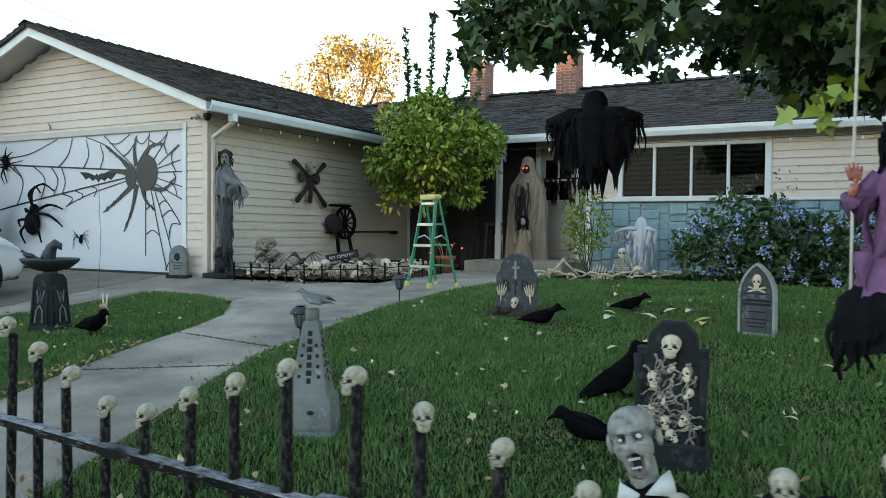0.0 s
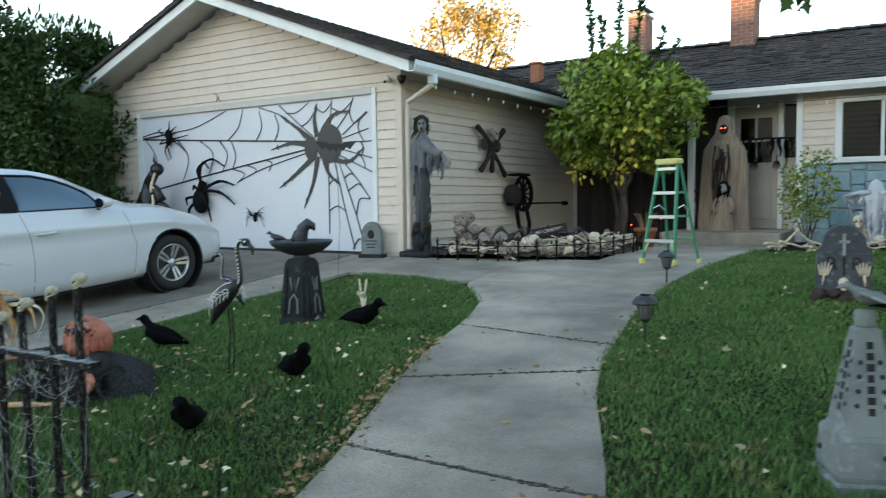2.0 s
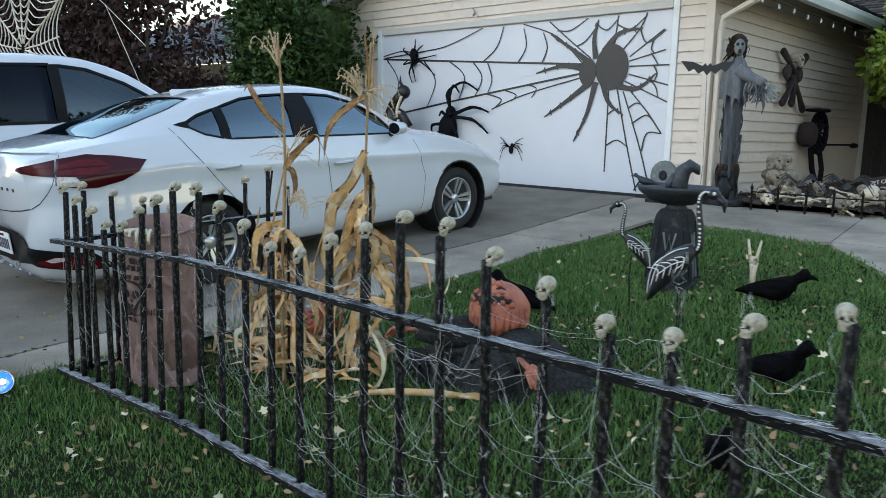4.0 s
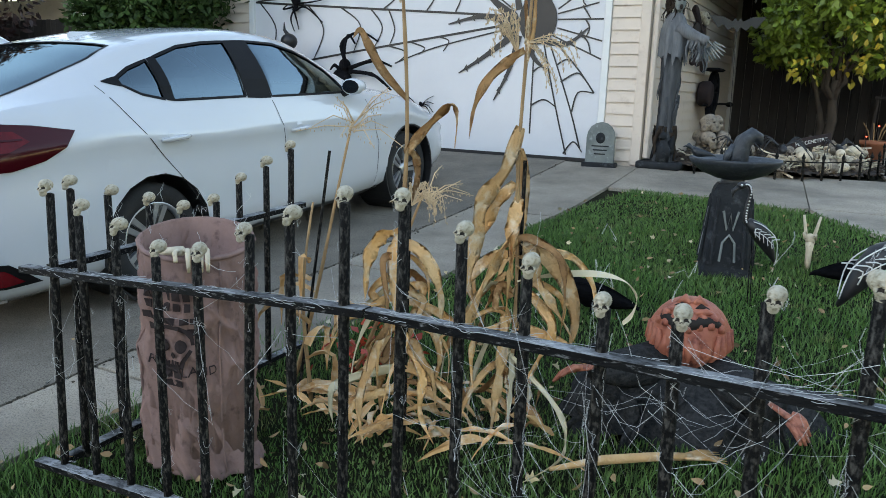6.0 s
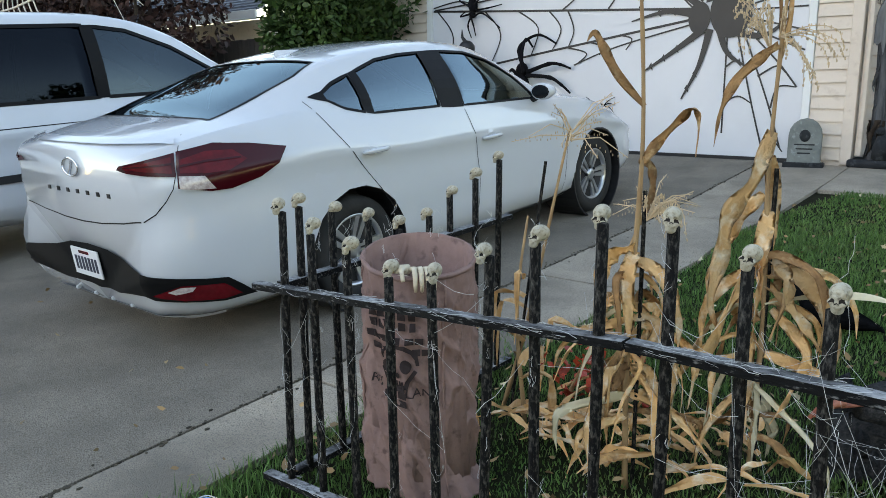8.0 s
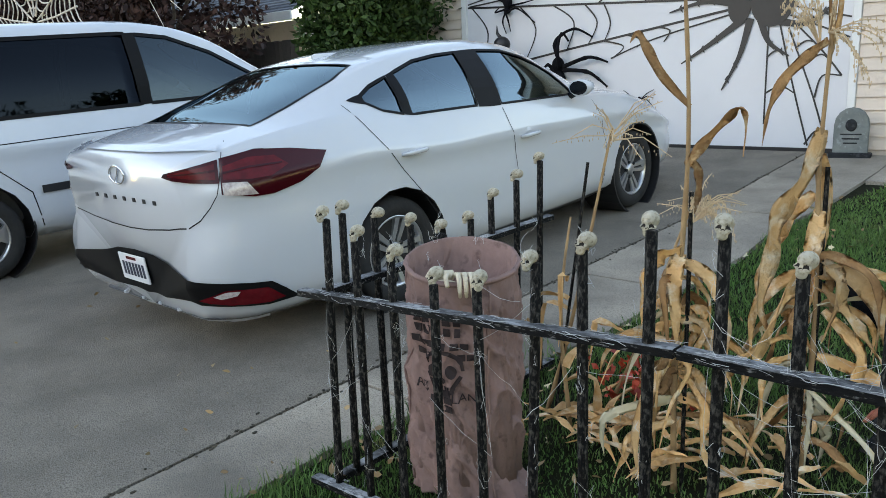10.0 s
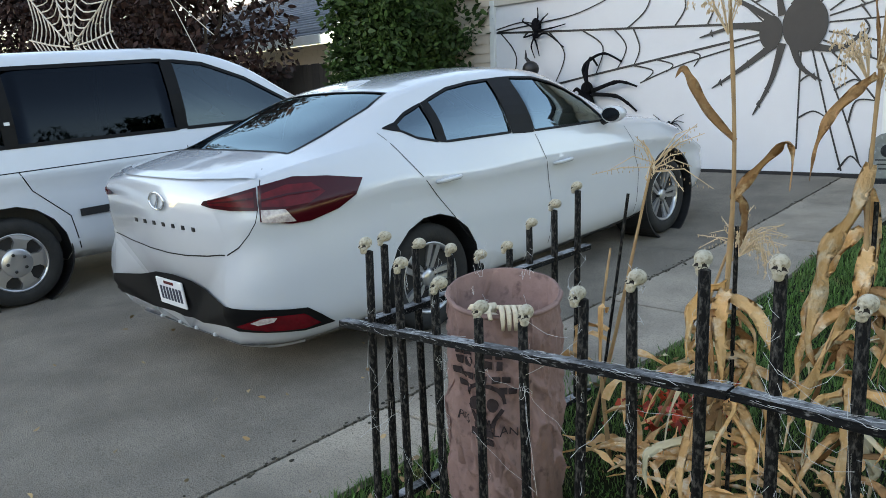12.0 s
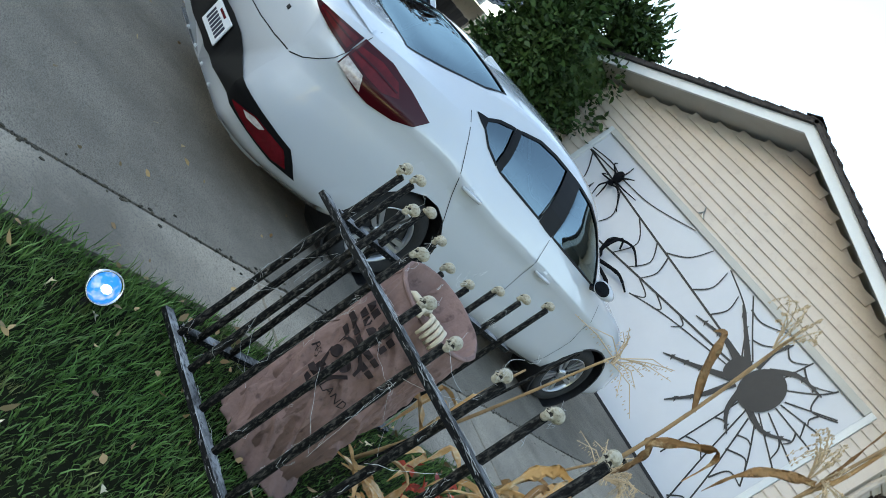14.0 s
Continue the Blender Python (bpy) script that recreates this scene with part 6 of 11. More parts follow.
# blue flowering shrub under the window, and a leggy rose beside it
bush = thing("plumbago_bush", pose(0, 0, 0), "green shrub covered in pale blue flowers", "shrub")
tg = Geo()
for i in range(14):
    x = rn.uniform(-2.6, 2.6)
    branch(tg, (x, 12.9, 0.6), (x + rn.uniform(-0.3, 0.3), 12.5 + rn.uniform(-0.4, 0.3), rn.uniform(1.0, 1.6)), 0.012, 0.005, rn, 0.03)
part("stems", tg, BARK, bush)
cl, fl = [], []
for i in range(190):
    x = rn.uniform(-3.0, 3.2)
    top = 1.62 + 0.2 * math.sin(x * 2.1) - 0.45 * max(0, -2.2 - x)
    z = rn.uniform(0.72, top)
    y = 12.55 + rn.uniform(-0.65, 0.5) * (1 - 0.3 * (z - 0.7))
    q = rn.uniform(0.18, 0.32)
    cl.append(((x, y, z), (q, q, q), q / 0.26))
    if rn.random() < 0.8:
        for _ in range(2):
            a = rn.uniform(0, 6.28)
            fl.append(((x + q * 0.9 * math.cos(a), y - q * abs(math.sin(a)) - 0.03, z + rn.uniform(-0.1, q)), (0.055, 0.055, 0.045), 1))
part("foliage", leaves(clump_points(cl, 85, 16), "oval", 0.1, 17, 0.2), BUSHLEAF, bush, "small green leaves")
part("flower_cluster", leaves(clump_points(fl, 20, 18), "oval", 0.042, 19, 0.0), BLUEFLOWER, bush, "clusters of pale blue petals")
spray = [((x + rn.uniform(-0.15, 0.15), 12.5 + rn.uniform(-0.2, 0.2), z), (rn.uniform(-1, 1), -0.3, 0.8)) for x, h in ((-2.1, 2.15), (-1.6, 2.3), (-0.3, 2.4), (0.8, 2.3)) for z in [1.5 + (h - 1.5) * k / 30 for k in range(31)]]
part("upright_shoots", leaves(spray, "oval", 0.07, 20, 0.0), BUSHLEAF, bush)
rose = thing("rose_bush", pose(0, 0, 0), "thin leggy shrub beside the porch", "shrub")
tg = Geo()
for i in range(7):
    branch(tg, (-4.65, 12.9, 0.6), (-4.65 + rn.uniform(-0.35, 0.35), 12.7 + rn.uniform(-0.2, 0.2), rn.uniform(1.3, 1.95)), 0.010, 0.004, rn, 0.03)
part("stems", tg, BARK, rose)
cl = [((-4.65 + rn.uniform(-0.3, 0.3), 12.7 + rn.uniform(-0.2, 0.2), rn.uniform(0.9, 1.95)), (0.13, 0.13, 0.13), 1) for _ in range(22)]
part("foliage", leaves(clump_points(cl, 46, 21), "oval", 0.065, 22, 0.2), CITRUS, rose, "sparse green leaves")

# ---- lawn ----
LEFT_LAWN = [(-9.3, 0.2), (-9.33, 1.2), (-9.36, 2.0), (-9.08, 3.46), (-9.01, 5.13), (-9.08, 5.8), (-8.96, 6.6), (-8.72, 7.43)] + [p for p in reversed(WALK_L) if p[1] > -0.5 and p[0] > -8.6] + [(-4.78, 0.0), (-9.3, 0.0)]
RIGHT_LAWN = [p for p in WALK_R if p[1] < 12.0] + [(-4.9, 11.2), (-3.2, 12.0), (-2.5, 11.9), (6.5, 11.8), (6.5, -0.55)]
LEFT_LAWN_BB, RIGHT_LAWN_BB = (-9.4, -0.6, -4.7, 7.5), (-5.3, -0.6, 4.5, 12.1)


def grass_field(poly, bb, density, seed, h):
    """Bent grass blades, thinner far away and ragged over the edges."""
    r = np.random.default_rng(seed)
    x0, y0, x1, y1 = bb
    area = (x1 - x0) * (y1 - y0)
    n = int(area * density)
    xs, ys = r.uniform(x0, x1, n), r.uniform(y0, y1, n)
    thin = np.clip(1.25 - np.maximum(ys - 2.5, 0) / 9.0, 0.28, 1)
    thin = np.where(ys < 0.6, 0.25, thin)
    keep = r.uniform(0, 1, n) < thin
    xs, ys = xs[keep], ys[keep]
    jx, jy = xs + r.normal(0, 0.02, len(xs)), ys + r.normal(0, 0.02, len(xs))
    c = np.zeros(len(xs), bool)
    for (ax, ay), (bx, by) in zip(poly, poly[1:] + poly[:1]):
        if ay != by:
            c ^= ((ay > jy) != (by > jy)) & (jx < (bx - ax) * (jy - ay) / (by - ay) + ax)
    xs, ys = xs[c], ys[c]
    n = len(xs)
    zs = np.array([g(x, y) for x, y in zip(xs, ys)]) - 0.012
    a = r.uniform(0, 2 * np.pi, n)
    patch = 0.75 + 0.35 * np.sin(xs * 2.3 + 1.1 * np.sin(ys * 1.7)) * np.sin(ys * 2.9 + np.sin(xs * 1.3))
    hh = h * r.uniform(0.5, 1.3, n) * patch
    far_scale = 1 + np.maximum(ys - 3, 0) * 0.16
    w = r.uniform(0.0015, 0.0031, n) * far_scale
    lean = r.uniform(0.1, 0.9, n) * hh
    dx, dy = np.cos(a), np.sin(a)
    b = r.uniform(0, 2 * np.pi, n)
    lx, ly = np.cos(b) * lean, np.sin(b) * lean
    P = np.zeros((n, 5, 3))
    P[:, 0] = np.stack([xs - dx * w, ys - dy * w, zs], 1)
    P[:, 1] = np.stack([xs + dx * w, ys + dy * w, zs], 1)
    P[:, 2] = np.stack([xs + dx * w * 0.8 + lx * 0.35, ys + dy * w * 0.8 + ly * 0.35, zs + hh * 0.6], 1)
    P[:, 3] = np.stack([xs - dx * w * 0.8 + lx * 0.35, ys - dy * w * 0.8 + ly * 0.35, zs + hh * 0.6], 1)
    P[:, 4] = np.stack([xs + lx, ys + ly, zs + hh], 1)
    me = bpy.data.meshes.new("grass")
    me.vertices.add(n * 5)
    me.vertices.foreach_set("co", P.reshape(-1).astype(np.float32))
    idx = np.arange(n)[:, None] * 5 + np.array([[0, 1, 2, 3, 3, 2, 4]])
    me.loops.add(n * 7)
    me.loops.foreach_set("vertex_index", idx.reshape(-1).astype(np.int32))
    me.polygons.add(n * 2)
    st_ = (np.arange(n)[:, None] * 7 + np.array([[0, 4]])).reshape(-1)
    me.polygons.foreach_set("loop_start", st_.astype(np.int32))
    me.update(calc_edges=True)
    return me


for poly, bb, seed in ((LEFT_LAWN, LEFT_LAWN_BB, 31), (RIGHT_LAWN, RIGHT_LAWN_BB, 32)):
    ob = part("grass", grass_field(poly, bb, 6000, seed, 0.043), GRASS, None, "short green lawn grass with thin patches")
    tagged(ob, "", "grass", kind="stuff")


for poly, seed in (([(-9.4, 1.62), (-5.2, 1.6), (-5.2, 1.98), (-9.1, 2.05), (-9.1, 3.4), (-9.36, 3.4)], 35), ([(-9.42, 0.2), (-9.2, 0.2), (-9.15, 1.7), (-9.42, 1.7)], 36), ([(-3.1, 1.6), (1.0, 1.3), (1.0, 1.7), (-3.1, 1.95)], 37)):
    xs, ys = [p[0] for p in poly], [p[1] for p in poly]
    ob = part("tall_grass", grass_field(poly, (min(xs), min(ys), max(xs), max(ys)), 1500, seed, 0.075), GRASS, None, "longer uncut grass along the fence foot")
    tagged(ob, "", "grass", kind="stuff")


def scatter_leaves(poly, bb, n, seed, size, material, label, weight=None):
    r = random.Random(seed)
    pts = []
    while len(pts) < n:
        x, y = r.uniform(bb[0], bb[2]), r.uniform(bb[1], bb[3])
        if inside((x, y), poly) and (weight is None or r.random() < weight(x, y)):
            pts.append(((x, y, g(x, y) + r.uniform(0.03, 0.06)), (r.uniform(-1, 1), r.uniform(-1, 1), r.uniform(-0.1, 0.35))))
    ob = part("fallen_leaves", leaves(pts, "maple" if seed % 2 == 0 else "oval", size, seed, 0.0, 0.25), material, None, label)
    return tagged(ob, "", "leaves", kind="stuff")


scatter_leaves(LEFT_LAWN, LEFT_LAWN_BB, 900, 41, 0.036, FALLEN, "fallen brown and yellow leaves on the lawn", lambda x, y: 1 if y < 4 else 0.25)
scatter_leaves(LEFT_LAWN, LEFT_LAWN_BB, 170, 42, 0.036, PALELEAF, "pale curled fallen leaves on the lawn", lambda x, y: 1 if y < 5 else 0.3)
scatter_leaves(RIGHT_LAWN, RIGHT_LAWN_BB, 260, 43, 0.042, FALLEN, "fallen leaves on the lawn", lambda x, y: 1 if y < 5 else 0.35)
scatter_leaves(RIGHT_LAWN, RIGHT_LAWN_BB, 300, 44, 0.042, PALELEAF, "pale fallen leaves on the lawn", lambda x, y: 1)
edge_pts = []
for _ in range(420):
    y = 1.2 + 3.6 * rn.random() ** 1.2
    x = along(WALK_L, y) + rn.gauss(-0.01, 0.05)
    edge_pts.append(((x, y, g(x, y) + rn.uniform(0.015, 0.05)), (rn.uniform(-1, 1), rn.uniform(-1, 1), 0.3)))
for _ in range(60):
    y = 2.0 + 5 * rn.random()
    x = along(WALK_R, y) + rn.gauss(0.0, 0.06)
    edge_pts.append(((x, y, g(x, y) + rn.uniform(0.015, 0.04)), (rn.uniform(-1, 1), rn.uniform(-1, 1), 0.3)))
tagged(part("fallen_leaves", leaves(edge_pts, "oval", 0.034, 45, 0.0, 0.4), FALLEN, None, "brown leaves gathered along the walk edge"), "", "leaves", kind="stuff")
few = [((x, y, g(x, y) + 0.012), (rn.uniform(-1, 1), rn.uniform(-1, 1), 0.05)) for x, y in [(rn.uniform(-5.6, -4.4), rn.uniform(2, 6)) for _ in range(26)] + [(rn.uniform(-12.5, -9.3), rn.uniform(0.3, 3.5)) for _ in range(46)]]
tagged(part("fallen_leaves", leaves(few, "oval", 0.034, 46, 0.0, 0.1), FALLEN, None, "scattered dry leaves on the concrete"), "", "leaves", kind="stuff")

rj = random.Random(64)
crumbs = Geo()
for _ in range(520):
    y = 9 * rj.random() ** 1.5 - 0.4
    x = -9.79 + rj.gauss(0, 0.011 if rj.random() < 0.85 else 0.06)
    q = rj.uniform(0.003, 0.010)
    crumbs.ball((x, y, profile(DRIVE_Z, y) + 0.002), (q, q * rj.uniform(0.8, 1.8), q * 0.5), 5, 3)
for y_l, y_r in walk_joints[2:]:
    p, q = Vector((along(WALK_L, y_l), y_l)), Vector((along(WALK_R, y_r), y_r))
    for _ in range(170):
        s = p.lerp(q, rj.random()) + Vector((rj.gauss(0, 0.004), rj.gauss(0, 0.009 if rj.random() < 0.9 else 0.04)))
        r = rj.uniform(0.003, 0.011)
        crumbs.ball((s.x, s.y, g(s.x, s.y) + 0.001), (r * rj.uniform(1, 2), r, r * 0.45), 5, 3)
tagged(part("joint_dirt", crumbs, mat("joint_dirt", (0.05, 0.042, 0.03), (0.09, 0.075, 0.05), 30, 0.95, rand=0.5, island=True), None, "dark dirt and crumbs in the paving joints"), "", "dirt", kind="stuff")

# ---- helpers for the decorations ----
def fused(name, pieces, label, category, at=None, group="", smooth=True, kind=""):
    """One mesh out of several lumps, each with a material of its own."""
    geo, idx = Geo(), []
    for k, (p, _) in enumerate(pieces):
        geo.add(p.v, p.f)
        idx += [k] * len(p.f)
    me = geo.mesh(name, smooth)
    for _, m in pieces:
        me.materials.append(m)
    me.polygons.foreach_set("material_index", idx)
    outward(me)
    return tagged(part(name, me, pieces[0][1], None, label, at=at), "", category, group, kind)


def drape(geo, prof, seed, n=28, fold=0.12, hem=0.05, sx=1.0, sy=1.0, at=(0, 0, 0), k=5):
    """Hanging cloth: rings of (radius, height) from the top down, with folds that deepen and a torn hem."""
    r0 = random.Random(seed)
    ph = [r0.uniform(0, 6.3) for _ in range(4)]
    rings = []
    for i, (r, z) in enumerate(prof):
        t = i / (len(prof) - 1)
        ring = []
        for j in range(n):
            a = 2 * math.pi * j / n
            q = 1 + fold * (0.25 + t) * (math.sin(k * a + ph[0]) + 0.6 * math.sin((2 * k + 1) * a + ph[1] + t) + 0.3 * r0.uniform(-1, 1))
            zz = z - (r0.uniform(0, hem) * (1.6 if j % 3 == 0 else 0.4) if i == len(prof) - 1 else 0) + r0.uniform(-0.004, 0.004)
            ring.append((at[0] + sx * r * q * math.cos(a), at[1] + sy * r * q * math.sin(a), at[2] + zz))
        rings.append(ring)
    return geo.loft(rings, False)


def strip(geo, top, length, width, rn, sway=0.05, taper=0.3):
    """A torn hanging strip of cloth."""
    a, ph = rn.uniform(0, math.pi), rn.uniform(0, 6)
    sx, sy = rn.uniform(-sway, sway), rn.uniform(-sway, sway)
    rings, n = [], 6
    for i in range(n + 1):
        t = i / n
        w = width * (1 - (1 - taper) * t) * rn.uniform(0.8, 1.2) / 2
        aa = a + 0.5 * math.sin(ph + t * 3)
        c = Vector(top) + Vector((sx * t + 0.012 * math.sin(ph + 7 * t), sy * t + 0.012 * math.cos(ph + 6 * t), -length * t))
        d = Vector((math.cos(aa), math.sin(aa), 0)) * w
        e = Vector((-math.sin(aa), math.cos(aa), 0)) * 0.0015
        rings.append([tuple(c - d - e), tuple(c + d - e), tuple(c + d + e), tuple(c - d + e)])
    return geo.loft(rings)


def arc_pts(ctrl, n=8):
    """A smooth run through three or more points."""
    p = [Vector(c) for c in ctrl]
    out = []
    for i in range(len(p) - 1):
        a, b, c, d = p[max(i - 1, 0)], p[i], p[i + 1], p[min(i + 2, len(p) - 1)]
        for j in range(n):
            t = j / n
            out.append(0.5 * ((2 * b) + (c - a) * t + (2 * a - 5 * b + 4 * c - d) * t * t + (3 * b - a - 3 * c + d) * t ** 3))
    return out + [p[-1]]


def words(body, size, depth=0.0015):
    cu = bpy.data.curves.new("words", "FONT")
    cu.body, cu.size, cu.extrude, cu.align_x = body, size, depth, "CENTER"
    ob = bpy.data.objects.new("words", cu)
    me = bpy.data.meshes.new_from_object(ob)
    bpy.data.objects.remove(ob)
    bpy.data.curves.remove(cu)
    return me


def flat_words(geo, body, size, m, depth=0.0015):
    me = words(body, size, depth)
    geo.add([tuple(v.co) for v in me.vertices], [tuple(p.vertices) for p in me.polygons], m)
    bpy.data.meshes.remove(me)
    return geo


def stone_slab(outline, d, bevel):
    """An upright slab: an outline in x, z with its front edge rounded off, facing -y."""
    cx = sum(p[0] for p in outline) / len(outline)
    cz = sum(p[1] for p in outline) / len(outline)
    h = max(abs(p[1] - cz) for p in outline)
    k = lambda s: [(cx + (x - cx) * s, cz + (z - cz) * s) for x, z in outline]
    row = lambda o, y: [(x, y, z) for x, z in o]
    return Geo().loft([row(k(1 - bevel / h * 0.8), d / 2), row(outline, d / 2 - bevel), row(outline, -d / 2 + bevel), row(k(1 - 0.5 * bevel / h), -d / 2 + bevel * 0.3), row(k(1 - 1.3 * bevel / h), -d / 2)])


def arch(w, h, rise, n=9, pointed=False):
    """Outline of a headstone, wide w, high h, its arch taking the last rise."""
    o = [(-w / 2, 0), (w / 2, 0)]
    for i in range(n):
        t = i / (n - 1)
        if pointed:
            a = (t if t <= 0.5 else 1 - t) * 2 * math.pi / 3
            x = w * math.cos(a) - w / 2
            o.append((x if t <= 0.5 else -x, h - rise + rise * math.sin(a) / math.sin(math.pi / 3)))
        else:
            a = math.pi * t
            o.append((w / 2 * math.cos(a), h - rise + rise * math.sin(a)))
    return o


def bird_geo(s=1.0, head=0.0, legs=True, tail=1.0, up=0.0):
    """A perched raven that faces +x, about 0.5 m long at scale 1, its feet at the origin."""
    B, L = Geo(), Geo()
    spine = [(-0.28 * tail, 0.070, 0.030, 0.007), (-0.20, 0.086, 0.036, 0.014), (-0.12, 0.100, 0.050, 0.042), (-0.05, 0.112, 0.066, 0.066), (0.02, 0.128, 0.074, 0.077), (0.075, 0.150, 0.063, 0.068), (0.103, 0.180, 0.047, 0.050), (0.120, 0.205, 0.042, 0.040),
             (0.142, 0.222, 0.044, 0.044), (0.166, 0.228, 0.040, 0.040), (0.185, 0.224, 0.027, 0.027), (0.197, 0.219, 0.014, 0.016), (0.228, 0.211, 0.009, 0.011), (0.250, 0.198, 0.002, 0.003)]
    rings = []
    for x, z, ry, rz in spine:
        lift = up * max(0, x) + head * max(0, x - 0.1)
        rings.append([(x, ry * math.cos(a), z + lift + rz * math.sin(a)) for a in [2 * math.pi * j / 12 for j in range(12)]])
    B.loft(rings)
    for q in (-1, 1):
        wing = []
        for t in range(8):
            u = t / 7
            x, z = 0.09 - 0.36 * u, 0.155 - 0.075 * u
            hh = 0.052 * math.sin(math.pi * min(1, 0.25 + u * 0.72)) + 0.002
            y = q * (0.060 - 0.045 * u * u)
            wing.append([(x, y + q * w * 0.012, z + v * hh) for v, w in ((1, -0.6), (0.3, 1), (-0.5, 1.0), (-1, -0.2))])
        B.loft(wing)
        if legs:
            L.tube([(0.0, q * 0.03, 0.10), (-0.015, q * 0.03, 0.05), (0.005, q * 0.03, 0.0)], 0.005, 6)
            for a in (-0.5, 0, 0.5, math.pi):
                L.tube([(0.005, q * 0.03, 0.003), (0.005 + 0.04 * math.cos(a), q * 0.03 + 0.04 * math.sin(a), 0.003)], 0.004, 5)
    B.add(L.v, L.f)
    B.v = [(x * s, y * s, z * s) for x, y, z in B.v]
    return B


def bone_geo(L=0.3, r=0.012):
    G = Geo()
    G.tube([(-L / 2 + L * i / 8, 0, 0.006 * math.sin(i)) for i in range(9)], [r * 1.3, r * 1.1, r * 0.85, r * 0.75, r * 0.7, r * 0.75, r * 0.85, r * 1.1, r * 1.3], 8)
    for q in (-1, 1):
        for w in (-1, 1):
            G.ball((q * L / 2, w * r * 0.85, 0), r * 1.35, 8, 5)
    return G


def finger_geo(G, wrist, aim, spread, L=0.15, r=0.007, fingers=5, curl=0.0, upv=(0, 0, 1)):
    """A bony open palm that reaches from the wrist along aim."""
    w, d, s = Vector(wrist), Vector(aim).normalized(), Vector(spread).normalized()
    u = Vector(upv)
    G.tube([w - d * 0.05, w, w + d * L * 0.3], [r * 1.5, r * 2.0, r * 2.2], 8, flat=0.5)
    for i in range(fingers):
        k = (i - (fingers - 1) / 2) / max(1, (fingers - 1) / 2)
        b = w + s * k * L * 0.16 + d * L * 0.22
        l = L * (0.72 - 0.16 * k * k)
        pts = [b, b + d * l * 0.4 + s * k * l * 0.10, b + d * l * 0.72 + s * k * l * 0.2 - u * curl * l * 0.15, b + d * l + s * k * l * 0.26 - u * curl * l * 0.45]
        G.tube(pts, [r, r * 1.15, r * 0.95, r * 0.5], 6)
    return G


def ground_fit(x, y, rx=0, ry=0, rz=0, up=0.0, s=1.0):
    return pose(x, y, g(x, y) + up, rx, ry, rz) @ Matrix.Scale(s, 4)

# ---- garage door cut-outs: web, spiders, bat ----
DY = GAR_Y + 0.026


def ribbon(geo, pts, w, y0=DY, d=0.003):
    """A flat strand on the door, from a run of x, z; w is one width or one for each end."""
    p = arc_pts([(x, 0, z) for x, z in pts], 6)
    w0, w1 = w if isinstance(w, tuple) else (w, w)
    rings = []
    for i, q in enumerate(p):
        t = (p[min(i + 1, len(p) - 1)] - p[max(i - 1, 0)]).normalized()
        n = Vector((-t.z, 0, t.x)) * (w0 + (w1 - w0) * i / (len(p) - 1)) / 2
        rings.append([(q.x - n.x, y0, q.z - n.z), (q.x + n.x, y0, q.z + n.z), (q.x + n.x, y0 - d, q.z + n.z), (q.x - n.x, y0 - d, q.z - n.z)])
    return geo.loft(rings)


door_web = thing("spider_web", pose(-10.45, DY, 2.15), "flat black scalloped spider web stuck across the garage door", "spider web")
WEB_RAYS = [[(-10.65, 2.24), (-12.36, 2.34), (-13.37, 2.40), (-14.33, 2.46)], [(-10.65, 2.13), (-12.68, 1.83), (-13.86, 1.64), (-14.2, 1.59)], [(-10.65, 2.08), (-11.54, 1.88), (-12.1, 1.69)],
            [(-10.65, 2.25), (-11.06, 2.6), (-11.6, 2.79)], [(-10.54, 2.31), (-10.83, 2.52), (-11.18, 2.79)], [(-10.0, 2.3), (-9.57, 2.59)], [(-10.0, 2.25), (-9.54, 2.36)], [(-10.0, 2.19), (-9.48, 2.19)], [(-10.0, 2.1), (-9.48, 1.96)],
            [(-10.05, 2.02), (-9.48, 1.77)], [(-10.1, 2.38), (-9.88, 2.62), (-9.8, 2.79)], [(-10.22, 2.4), (-10.18, 2.79)], [(-10.26, 1.95), (-10.26, 0.93)], [(-10.15, 1.95), (-9.98, 1.30), (-9.81, 0.72)], [(-10.06, 1.9), (-9.80, 1.25), (-9.65, 0.80)], [(-9.96, 1.9), (-9.72, 1.65), (-9.53, 1.41)],
            [(-13.6, 2.5), (-13.9, 2.56), (-14.33, 2.50)]]
